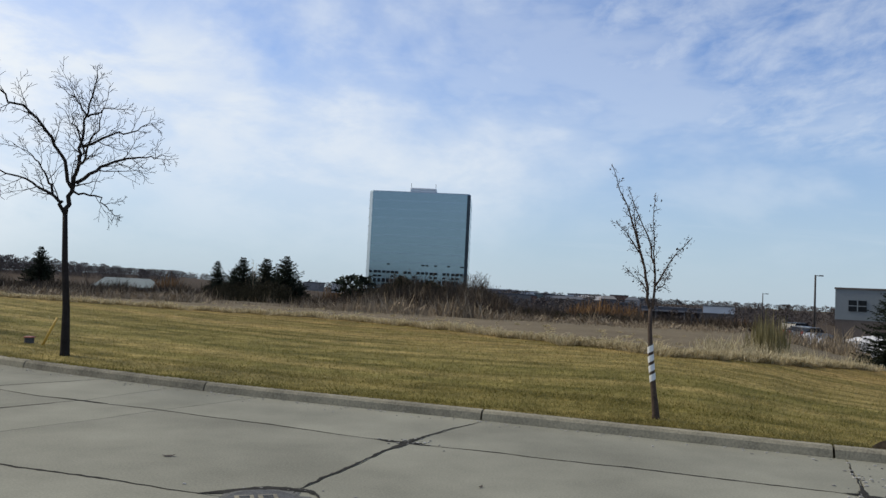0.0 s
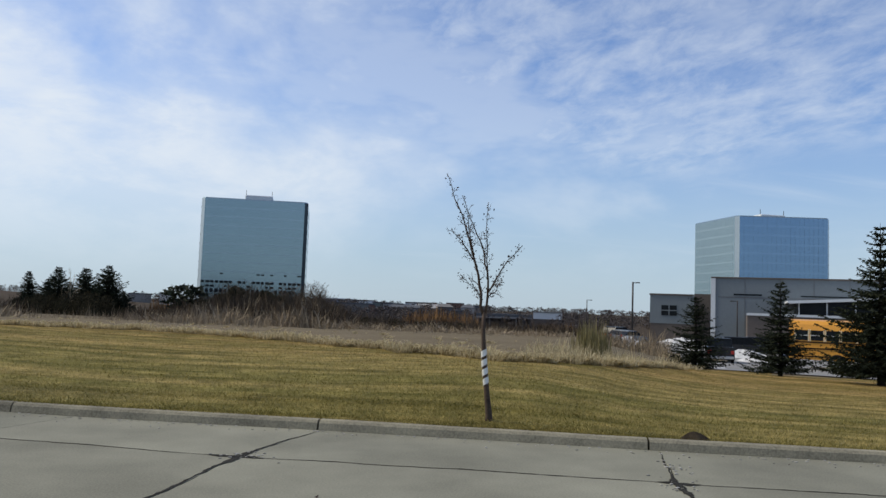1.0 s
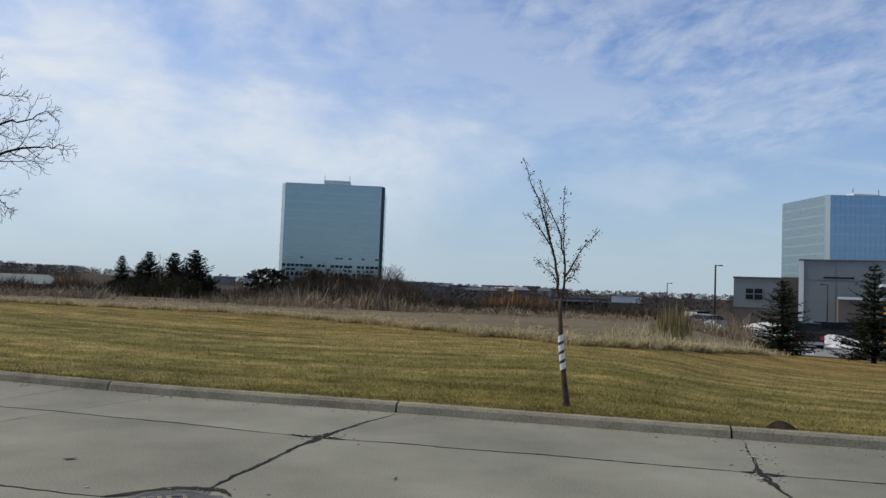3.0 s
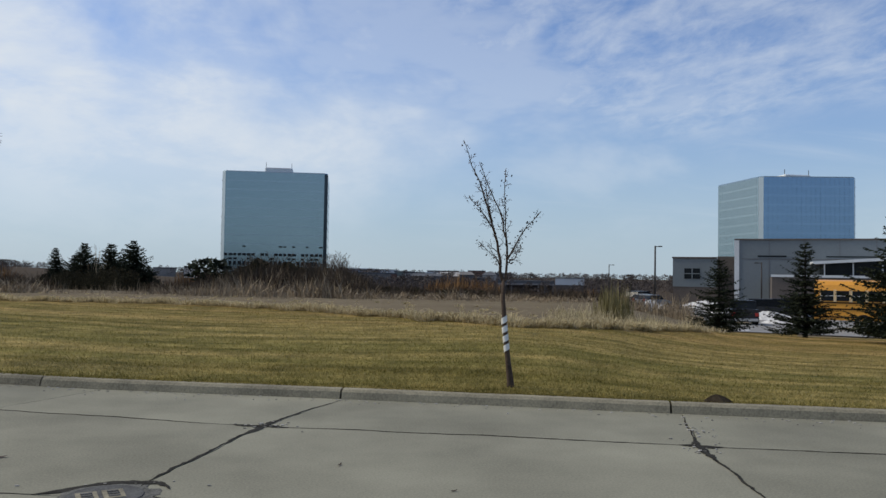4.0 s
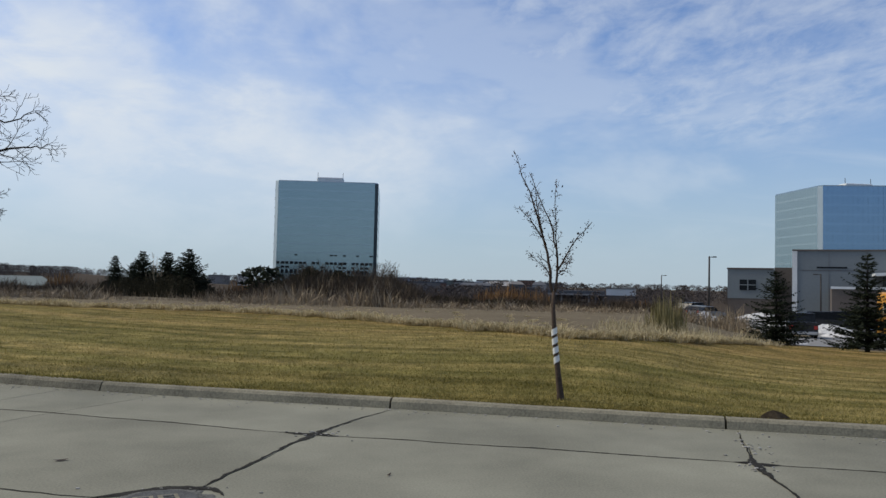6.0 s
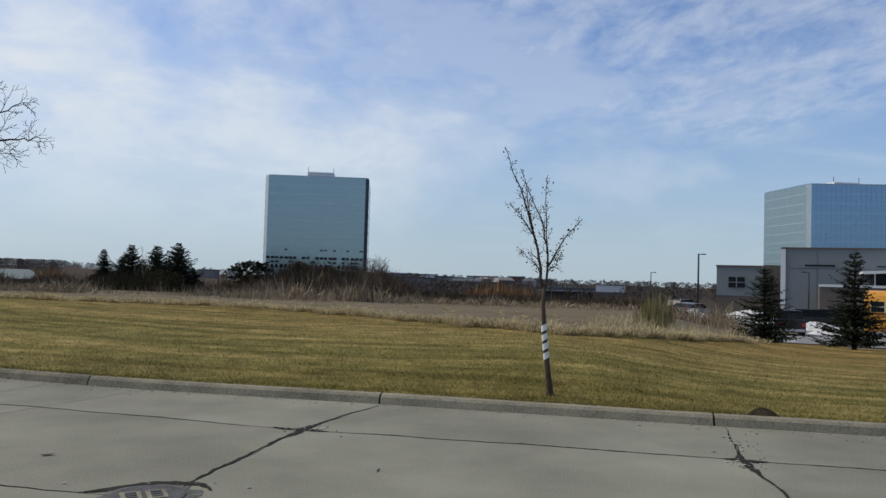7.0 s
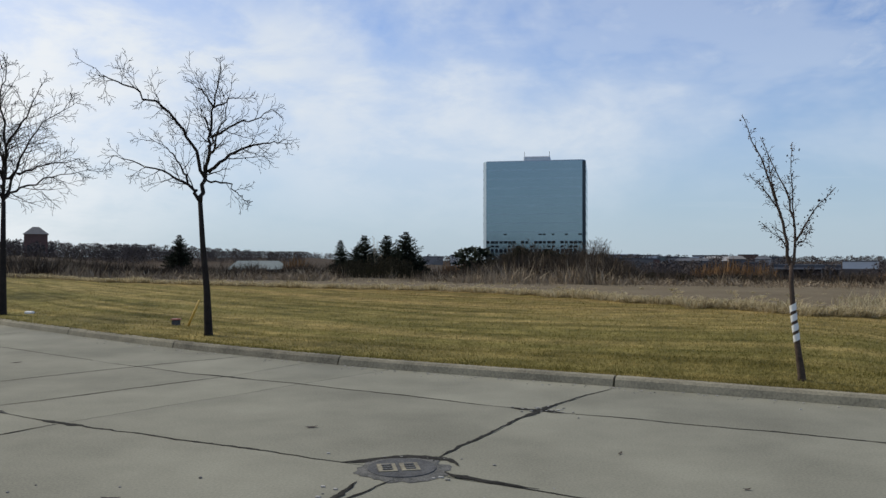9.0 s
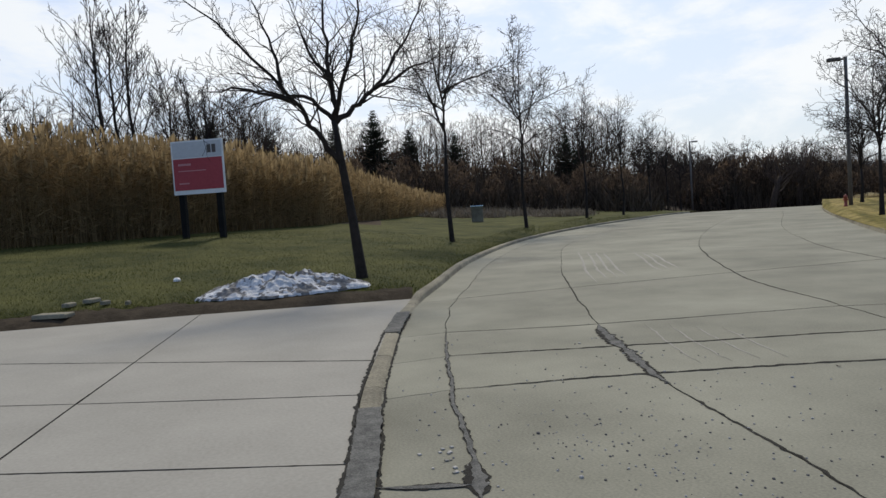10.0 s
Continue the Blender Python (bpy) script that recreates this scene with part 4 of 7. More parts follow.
TREE_ONE = [
    (0.044, (-0.15, 0, 2.34), (-0.07, 0.05, 2.73), (0.0, 0.08, 3.22), (0.04, 0.05, 3.77), (0.14, -0.05, 4.39), (0.17, -0.1, 4.87)),
    (0.034, (-0.17, 0, 2.37), (-0.34, 0.1, 2.64), (-0.67, 0.3, 2.84), (-1.18, 0.45, 3.02), (-1.72, 0.55, 3.13)),
    (0.034, (-0.08, 0.05, 2.79), (-0.26, -0.1, 3.29), (-0.66, -0.25, 3.84), (-1.12, -0.35, 4.14), (-1.6, -0.4, 4.32), (-1.84, -0.45, 4.45)),
    (0.022, (-0.36, 0.1, 2.67), (-0.52, 0.4, 3.06), (-0.72, 0.6, 3.34), (-1.05, 0.75, 3.55)),
    (0.032, (-0.02, 0.05, 2.88), (0.34, 0.2, 3.21), (0.76, 0.32, 3.42), (1.16, 0.4, 3.52), (1.5, 0.45, 3.57)),
    (0.020, (-0.06, 0.0, 2.73), (0.28, -0.2, 2.67), (0.5, -0.3, 2.44), (0.68, -0.35, 2.36)),
    (0.024, (0.03, 0.05, 3.49), (0.45, -0.2, 3.71), (0.86, -0.35, 3.82), (1.12, -0.45, 3.97)),
    (0.020, (0.08, 0.0, 4.01), (-0.12, 0.15, 4.30), (-0.3, 0.2, 4.51)),
    (0.020, (0.08, 0.0, 4.01), (0.32, 0.2, 4.22), (0.55, 0.3, 4.30)),
    (0.024, (0.0, 0.08, 3.15), (0.05, 0.55, 3.58), (-0.15, 0.85, 4.01), (-0.1, 1.0, 4.35)),
    (0.024, (-0.03, 0.05, 3.01), (0.1, -0.45, 3.39), (0.25, -0.85, 3.82), (0.3, -1.0, 4.11)),
]
p = Vector((-6.46, 12.83, 0))
p.z = ground_z(p.x, p.y)
street_tree(p, TREE_ONE, [(0, 0, 0), (-0.03, 0, 0.8), (-0.1, 0, 1.55), (-0.15, 0, 2.34)], 11, -27, "bare young honey locust with dark bark on the verge", 0.068, 2, twig_len=0.5, dense=5.0, thin=0.0036)

STRIPED = [
    (0.021, (-0.11, 0, 1.28), (-0.18, 0.02, 1.75), (-0.31, 0.03, 2.2), (-0.46, 0.0, 2.6), (-0.6, -0.03, 2.98)),
    (0.017, (-0.08, 0, 1.28), (-0.06, 0.08, 1.7), (-0.14, 0.12, 2.1), (-0.3, 0.14, 2.45), (-0.42, 0.15, 2.75)),
    (0.010, (-0.07, 0.0, 1.7), (-0.08, -0.1, 2.0), (-0.1, -0.12, 2.3), (-0.09, -0.12, 2.62)),
    (0.012, (-0.05, 0, 1.55), (0.06, -0.05, 1.75), (0.18, -0.1, 1.95), (0.34, -0.14, 2.12)),
    (0.012, (-0.2, 0.03, 1.85), (-0.36, -0.1, 2.1), (-0.52, -0.18, 2.3)),
    (0.009, (-0.12, 0, 1.45), (-0.24, -0.1, 1.6), (-0.4, -0.15, 1.75)),
    (0.009, (-0.06, 0, 1.5), (0.03, 0.1, 1.55), (0.11, 0.15, 1.72)),
    (0.011, (-0.24, 0.03, 2.0), (-0.3, -0.08, 2.25), (-0.34, -0.1, 2.55)),
]
p = Vector((2.37, 9.23, 0))
p.z = ground_z(p.x, p.y)
sapling = street_tree(p, STRIPED, [(0.0, 0, 0), (-0.03, 0, 0.3), (-0.075, 0, 0.7), (-0.1, 0, 1.05), (-0.1, 0, 1.3)], 5, 14, "slim sapling with a white spiral trunk wrap and withered buds", 0.038, 1,
                      bark=BARK_LIGHT, twig_len=0.12, group="", dense=9, thin=0.0024, crook=0.006)
b = Build()
for k in range(60):
    # a flat white band wound round the trunk in a spiral
    t0, t1 = k / 60, (k + 1) / 60
    quad = []
    for t, e in ((t0, 0), (t1, 0), (t1, 1), (t0, 1)):
        a = t * 4.0 * 2 * math.pi + 0.6
        h = 0.37 + t * 0.44 + e * 0.075
        x = table(h, [(0.3, -0.03), (0.7, -0.075), (1.05, -0.1)])
        quad.append(Vector((x + math.cos(a) * 0.0365, math.sin(a) * 0.0365, h)))
    b.quad(*quad)
child("trunk_wrap", b.done("trunk_wrap", WRAP), sapling, "white spiral plastic trunk guard")
r = random.Random(8)
b = Build()
for limb in STRIPED:
    ctrl = [Vector(q) for q in limb[1:]]
    for c in range(80):
        t = r.uniform(0.15, 1.0) * (len(ctrl) - 1)
        i = min(int(t), len(ctrl) - 2)
        q = ctrl[i].lerp(ctrl[i + 1], t - i) + Vector((r.gauss(0, 0.028), r.gauss(0, 0.028), r.gauss(0, 0.028)))
        e, u = Vector((r.gauss(0, 1), r.gauss(0, 1), r.gauss(0, 1))).normalized() * r.uniform(0.007, 0.019), Vector((r.gauss(0, 1), r.gauss(0, 1), r.gauss(0, 1))).normalized() * 0.011
        b.quad(q - e, q + u, q + e, q - u)
child("withered_leaves", b.done("withered_leaves", LEAF), sapling, "dark withered leaves and buds")


def generic_limbs(r, fork, height, width, count=8):
    """Ascending limbs for a tree whose own branches are not picked out."""
    out = [(0.045, (0, 0, fork), (r.gauss(0, 0.06), r.gauss(0, 0.06), fork + (height - fork) * 0.35), (r.gauss(0, 0.12), r.gauss(0, 0.12), fork + (height - fork) * 0.7), (r.gauss(0, 0.15), r.gauss(0, 0.15), height * 0.97))]
    for k in range(count):
        a = 2 * math.pi * (k + r.random() * 0.7) / count
        h0 = fork + (height - fork) * r.uniform(0.0, 0.3)
        low = k % 3 == 0
        reach_out, rise = width * r.uniform(0.8, 1.08), (height - h0) * (r.uniform(0.16, 0.36) if low else r.uniform(0.5, 0.92))
        if not low:
            reach_out *= 0.6 + 0.45 * r.random()
        pts = [(0.0, 0.0, h0)]
        for t, u in ((0.22, 0.36), (0.55, 0.72), (1.0, 1.0)):
            pts.append((math.cos(a) * reach_out * t + r.gauss(0, 0.08), math.sin(a) * reach_out * t + r.gauss(0, 0.08), h0 + rise * u))
        out.append((0.036, *pts))
    return out


TREE_A = [
    (0.069, (-0.33, 0, 3.2), (-0.36, 0.1, 4.0), (-0.42, 0.1, 5.0), (-0.45, 0.1, 6.3)),
    (0.065, (-0.24, 0, 2.3), (-0.7, -0.2, 3.0), (-1.0, -0.3, 3.5), (-1.6, -0.4, 4.2), (-2.4, -0.5, 5.1), (-3.2, -0.6, 5.7)),
    (0.053, (-0.33, 0, 3.2), (-0.9, 0.3, 3.75), (-1.7, 0.6, 3.95), (-2.7, 0.8, 4.05)),
    (0.062, (-0.3, 0, 3.15), (0.2, 0.1, 3.5), (0.7, 0.2, 4.0), (1.3, 0.3, 4.9), (1.7, 0.3, 5.8)),
    (0.053, (-0.33, 0, 3.3), (0.0, -0.3, 4.2), (0.3, -0.5, 5.2), (0.4, -0.6, 6.2)),
    (0.045, (-0.36, 0.1, 4.0), (-0.8, 0.3, 4.8), (-1.1, 0.4, 5.8)),
    (0.043, (-1.0, -0.3, 3.5), (-1.9, -0.9, 3.75), (-2.8, -1.2, 3.7)),
    (0.043, (-1.3, -0.35, 3.9), (-1.5, 0.1, 4.9), (-1.9, 0.3, 5.9)),
    (0.043, (0.5, 0.15, 3.8), (1.2, -0.3, 4.1), (1.9, -0.6, 4.3)),
    (0.037, (-0.34, 0.1, 3.6), (-0.3, 0.9, 4.4), (-0.1, 1.5, 5.2)),
]
street_tree(on_ground(-77.86, 15.93), TREE_A, [(0, 0, 0), (-0.1, 0, 1.2), (-0.25, 0, 2.4), (-0.33, 0, 3.2)], 24, -77.9, "bare honey locust with spreading dark limbs beside the driveway", 0.108, 2, twig_len=0.95, dense=4.6, thin=0.0040)
ROW = [  # bearing, distance, height, crown half-width, seed, fork, label
    (-39.36, 21.48, 6.3, 2.05, 21, 0.43, "bare street tree with a rounded crown beside a lamp post"),
    (-42.15, 31.5, 6.4, 2.0, 22, 0.36, "bare street tree beyond the lamp post"),
    (-43.2, 44, 5.6, 1.9, 23, 0.3, "small bare street tree near the road's crest"),
    (-70.95, 27.6, 8.9, 2.9, 25, 0.42, "bare street tree with a straight trunk and fine crown"),
    (-65.4, 37.4, 9.7, 3.5, 26, 0.38, "bare street tree with a broad fine crown"),
    (-61.0, 48, 8.6, 2.5, 27, 0.35, "slim bare street tree by the curving kerb"),
    (-58.4, 57, 8.4, 2.4, 28, 0.35, "slim bare street tree by the curving kerb"),
    (-56.5, 66, 8.0, 2.3, 29, 0.35, "slim bare street tree by the curving kerb"),
    (-55.3, 76, 7.6, 2.2, 30, 0.35, "slim bare street tree by the curving kerb"),
    (-54.4, 90, 7.6, 2.2, 31, 0.35, "slim bare street tree by the curving kerb"),
]
for az, d, h, w, seed, fork, label in ROW:
    r = random.Random(seed)
    fork *= h
    street_tree(on_ground(az, d), generic_limbs(r, fork, h, w, 10 if d < 45 else 7), [(0, 0, 0), (r.gauss(0, 0.04), 0, fork * 0.5), (0, 0, fork)], seed, az, label, 0.085, 2 if d < 45 else 1,
                twig_len=0.72 if d < 25 else 0.95 if d < 50 else 1.1, thin=0.0036 * (min(d, 40) / 14) ** 0.75, dense=4.6 if d < 45 else 6.0)


# ---- spruces ----
def spruce(at, height, width, seed, label, group="spruces beside the lot", fill=1.0, az=0.0, tuft=1.0):
    r = random.Random(seed)
    ob = thing("spruce_tree", at, label, "tree", group, turn=-az)
    b = Build()
    b.tube([Vector((0, 0, -0.1)), Vector((0, 0, height * 0.5)), Vector((0, 0, height))], [0.025 * height, 0.014 * height, 0.004], 7)
    child("trunk", b.done("trunk", BARK, True), ob)
    b = Build()
    levels = int(13 + height * 2.6)
    for lv in range(levels):
        t = (lv + r.uniform(-0.3, 0.3)) / levels
        z = height * (0.07 + 0.92 * max(t, 0.0))
        ring = max(7, int(20 * (1 - t) * fill) + 8)
        for k in range(ring):
            if r.random() < 0.1:
                continue
            a = 2 * math.pi * (k + r.random()) / ring
            out = Vector((math.cos(a), math.sin(a), 0))
            uneven = 1.0 + 0.55 * noise.noise(Vector((out.x * 1.4, out.y * 1.4, z * 1.1 + seed)))
            ln = width * (1 - max(t, 0.0)) ** 0.8 * r.uniform(0.6, 1.2) * uneven + 0.07
            droop, tip = (r.uniform(-0.42, -0.05), 0.30) if t < 0.55 else (r.uniform(-0.1, 0.45), 0.15)
            m = max(5, int(ln / (0.062 * tuft)))
            for s in range(m):
                # short needle shoots along the bough, in all directions
                u = (s + r.random()) / m
                q = Vector((0, 0, z)) + out * ln * u + Vector((0, 0, ln * (droop * u + tip * u * u)))
                for side in (-1, 1, 0):
                    across = Vector((-out.y, out.x, 0)) * side
                    e = (across * r.uniform(0.5, 1) + out * r.uniform(0.2, 0.9) + Vector((0, 0, r.uniform(-0.7, 0.4)))).normalized() * (0.05 + 0.11 * ln * (1 - u) + 0.012 * height) * tuft * r.uniform(0.5, 1.2)
                    wd = (out * 0.028 + Vector((0, 0, r.uniform(-0.036, 0.036)))) * (0.5 + 0.09 * height) * tuft
                    b.quad(q - wd, q + wd, q + e)
    child("needles", b.done("needles", NEEDLE), ob)
    return ob


spruce(on_ground(28.6, 33.5), 3.05, 1.15, 41, "small dark green spruce beside the parking lot", az=28, fill=0.8)
spruce(on_ground(34.0, 33), 3.75, 1.15, 42, "dark green spruce in front of the school bus", az=34)
spruce(on_ground(39.9, 30), 5.45, 1.7, 43, "tall dark green spruce at the lot's edge", az=39)
spruce(on_ground(-28.58, 100), 5.2, 2.1, 44, "dark lone spruce in the field", "spruces in the field", tuft=1.5)
for az, d, h, w, s in ((-17.39, 96, 4.9, 1.7, 45), (-16.2, 94, 4.2, 2.2, 51), (-15.65, 92, 5.4, 2.3, 46), (-14.9, 95, 4.0, 2.2, 50), (-14.02, 88, 5.3, 2.3, 47), (-13.3, 90, 4.0, 2.2, 52), (-12.62, 86, 5.6, 2.6, 48), (-11.6, 87, 3.0, 1.9, 49)):
    spruce(on_ground(az, d, -0.3), h, w, s, "dark spruce in a clump beyond the dry field", "spruces in the field", tuft=1.5)


# ---- towers ----
def tower(corners, height, base, cut, label, name="office_tower", floors=11, roof_box=None, lower=(), glass=None, dark_corner=None):
    """An office block of mirror glass with chamfered corners; corners run round the plan."""
    c = [Vector(q) for q in corners]
    mid = sum(c, Vector((0, 0))) / len(c)
    ob = thing(name, (mid.x, mid.y, base), label, "building")
    plan = []
    for i, q in enumerate(c):
        a, n = c[i - 1], c[(i + 1) % len(c)]
        plan += [q + (a - q).normalized() * cut - mid, q + (n - q).normalized() * cut - mid]
    m = len(plan)
    fl = height / floors
    for i in range(m):
        p, q = plan[i], plan[(i + 1) % m]
        chamfer = i % 2 == 0
        b = Build()
        b.quad((p.x, p.y, 0), (q.x, q.y, 0), (q.x, q.y, height), (p.x, p.y, height))
        # dark_corner gets its dim reflection as a darker colour
        wall = child("wall", b.done("wall", GLASS_PAINTED_DARK if i == dark_corner else GLASS_PAINTED_BRIGHT if chamfer else (glass if glass and i == 3 else GLASS)), ob)
        if chamfer:
            continue
        way = (q - p).normalized()
        out = Vector((way.y, -way.x))
        if out.dot(p) < 0:
            out = -out
        ln = (q - p).length
        for k in range(floors):
            # spandrel band at each floor, standing a little proud
            b = Build()
            z0, z1 = k * fl - 0.25, k * fl + 0.55
            e0, e1 = p + out * 0.06, q + out * 0.06
            b.quad((e0.x, e0.y, max(z0, 0)), (e1.x, e1.y, max(z0, 0)), (e1.x, e1.y, z1), (e0.x, e0.y, z1))
            child("spandrel", b.done("spandrel", GLASS_PAINTED_SKY_BAND if glass and i == 3 else MULLION), ob)
        b = Build()
        bays = int(ln / 1.9)
        for k in range(1, bays):
            e = p + way * (ln * k / bays) + out * 0.09
            s = way * 0.05
            b.quad((e.x - s.x, e.y - s.y, 0), (e.x + s.x, e.y + s.y, 0), (e.x + s.x, e.y + s.y, height), (e.x - s.x, e.y - s.y, height))
        tagged(child("mullions", b.done("mullions", GLASS_PAINTED_SKY_BAND if glass and i == 3 else MULLION), ob), kind="stuff")
        rr = random.Random(i)
        for z0, h, share in lower:
            # rows of dark windows in the lower storeys
            for k in range(bays):
                if rr.random() < share:
                    e0, e1 = p + way * (ln * (k + 0.1) / bays) + out * 0.12, p + way * (ln * (k + rr.uniform(0.7, 0.95)) / bays) + out * 0.12
                    b = Build()
                    b.quad((e0.x, e0.y, z0), (e1.x, e1.y, z0), (e1.x, e1.y, z0 + h), (e0.x, e0.y, z0 + h))
                    child("window", b.done("window", GLASS_DARK), ob)
    b = Build()
    b.v = [Vector((q.x, q.y, height)) for q in plan] + [Vector((q.x * 0.985, q.y * 0.985, height + 0.5)) for q in plan]
    b.f = [(i, (i + 1) % m, m + (i + 1) % m, m + i) for i in range(m)] + [tuple(range(m, 2 * m))]
    child("roof", b.done("roof", MULLION), ob)
    if roof_box:
        x0, y0, x1, y1, h = roof_box
        pent = child("plant_room", boxes("plant_room", PALE, (x0, y0, height + 0.5, x1, y1, height + h), bevel=0.3), ob)
        for x in (x0 + 0.3, x1 - 0.4):
            child("mast", boxes("mast", POLE, (x, y0 + 1, height + h, x + 0.18, y0 + 1.18, height + h + 2.2)), pent)
    return ob


a, c = heading(-6.95, 354).to_2d(), heading(0.5, 350).to_2d()
side = (c - a).normalized()
deep = Vector((-side.y, side.x)) * 40
tower([a, c, c + deep, a + deep], 51.6, -6.2, 1.5, "glass office tower reflecting the sky, pale blue-green", floors=13, roof_box=(-5.5, -15, 6.5, -3, 3.0),
      lower=((0.8, 2.4, 0.9), (4.8, 2.4, 0.9), (8.2, 1.9, 0.95), (10.7, 1.7, 0.95), (13.1, 0.8, 0.4), (14.8, 1.1, 0.88), (18.6, 0.6, 0.16)), dark_corner=2)
a, c, e = heading(28.34, 390).to_2d(), heading(31.15, 358).to_2d(), heading(37.0, 373).to_2d()
# right face only: its blue sky reflection is put into the glass tint
tower([a, c, e, e + a - c], 51.6, -6.2, 1.3, "mirror-glass office tower behind a low school, blue sky reflection painted into one face", floors=13, roof_box=(-8, -14, 4, -2, 1.7), glass=GLASS_PAINTED_SKY)


# ---- woods, brush, reeds and grass ----
def spread_copies(name, variants, places, mat, label, category="", smooth=False):
    """One joined mesh of many copies; places: (x, y, z, turn, width, height, variant)."""
    vs, fs, base = [], [], 0
    for x, y, z, turn, w, h, k in places:
        v, f = variants[k]
        c, s = math.cos(turn), math.sin(turn)
        q = np.empty_like(v)
        q[:, 0] = (v[:, 0] * c - v[:, 1] * s) * w + x
        q[:, 1] = (v[:, 0] * s + v[:, 1] * c) * w + y
        q[:, 2] = v[:, 2] * h + z
        vs.append(q)
        fs += [tuple(i + base for i in g) for g in f]
        base += len(v)
    ob = new(name, mesh(name, np.concatenate(vs).tolist(), fs, mat))
    return tagged(ob, label, category or name.replace("_", " "), kind="stuff")


def bare_variant(seed, level=3, kids=(4, 6), first=0.2, wide=0.5, thin=0.001, count=20):
    """A bare wild tree, one metre high."""
    r = random.Random(seed)
    b = Build()
    pts = [Vector((0, 0, -0.03))]
    for k in range(1, 8):
        pts.append(Vector((pts[-1].x + r.gauss(0, 0.018), pts[-1].y + r.gauss(0, 0.018), k / 7)))
    radii = [0.0095 * (1 - 0.92 * k / 7) + 0.0006 for k in range(8)]
    b.tube(pts, radii, 4, False)
    for c in range(count):
        t = first + (0.97 - first) * (c + r.random()) / count
        i = min(int(t * 7), 6)
        a = r.uniform(0, 2 * math.pi)
        w = Vector((math.cos(a), math.sin(a), r.uniform(0.35, 1.3)))
        sprout(b, r, pts[i].lerp(pts[i + 1], t * 7 - i), w, wide * r.uniform(0.5, 1.1) * (1.08 - t) + 0.04, 0.0048 * (1.1 - t) + 0.0008, level - 1, 2, 3, 0.1, 0.16, kids, 0.55, (25, 55), thin)
    return np.array([tuple(q) for q in b.v]), b.f


def brush_variant(seed, count=70, wide=0.6, lean=0.35, blade=0.02):
    """A clump of stems, one metre high."""
    r = random.Random(seed)
    v, f = [], []
    for k in range(count):
        a, d = r.uniform(0, 2 * math.pi), wide * r.random() ** 0.5
        x, y = math.cos(a) * d, math.sin(a) * d
        h = (1 - 0.6 * (d / wide) ** 2) * r.uniform(0.45, 1.0)
        tx, ty = x + r.gauss(0, lean) * h, y + r.gauss(0, lean) * h
        w = r.uniform(0, math.pi)
        ex, ey = math.cos(w) * blade, math.sin(w) * blade
        n = len(v)
        mx, my = (x + tx) / 2 + r.gauss(0, 0.05), (y + ty) / 2 + r.gauss(0, 0.05)
        v += [(x - ex, y - ey, -0.05), (x + ex, y + ey, -0.05), (mx + ex, my + ey, h * 0.55), (mx - ex, my - ey, h * 0.55), (tx, ty, h)]
        f += [(n, n + 1, n + 2, n + 3), (n + 3, n + 2, n + 4)]
    return np.array(v), f


def crown_variant(seed, count=90):
    """A far tree reduced to its outline: a ragged clump of twig tufts, one metre high."""
    r = random.Random(seed)
    v, f = [], []
    for k in range(count):
        u, a = r.random(), r.uniform(0, 2 * math.pi)
        z = 0.12 + 0.85 * u
        d = 0.42 * math.sin(math.pi * min(1, 0.15 + 0.85 * (1 - u) ** 0.8)) * r.random() ** 0.4
        c = Vector((math.cos(a) * d, math.sin(a) * d, z))
        e = Vector((r.gauss(0, 1), r.gauss(0, 1), r.gauss(0, 0.7) + 0.5)).normalized() * r.uniform(0.07, 0.17)
        s = Vector((r.gauss(0, 1), r.gauss(0, 1), r.gauss(0, 1))).normalized() * 0.05
        n = len(v)
        v += [tuple(c - s), tuple(c + s), tuple(c + e)]
        f.append((n, n + 1, n + 2))
    n = len(v)
    v += [(-0.02, 0, -0.05), (0.02, 0, -0.05), (0.01, 0.01, 0.6)]
    f.append((n, n + 1, n + 2))
    return np.array(v), f


def shrub_variant(seed, count=420):
    """A dense evergreen shrub with a ragged top, one metre high."""
    r = random.Random(seed)
    v, f = [], []
    for k in range(count):
        z = r.random() ** 0.8
        a, d = r.uniform(0, 2 * math.pi), 0.40 * (1 - z ** 2.5) ** 0.5 * r.random() ** 0.45
        c = Vector((math.cos(a) * d * (1 + 0.5 * noise.noise(Vector((math.cos(a) * 2, math.sin(a) * 2, seed + z * 3)))), math.sin(a) * d, z * 0.92))
        e = Vector((r.gauss(0, 0.6), r.gauss(0, 0.6), r.gauss(0.6, 0.6))).normalized() * r.uniform(0.05, 0.13)
        s = Vector((r.gauss(0, 1), r.gauss(0, 1), r.gauss(0, 1))).normalized() * 0.022
        n = len(v)
        v += [tuple(c - s), tuple(c + s), tuple(c + e)]
        f.append((n, n + 1, n + 2))
    return np.array(v), f


WILD = [bare_variant(k, 3, (3, 4)) for k in range(60, 66)]
LEAN = [bare_variant(k, 2, (4, 6), 0.08, 0.5, 0.0016) for k in range(70, 73)]
r = random.Random(77)

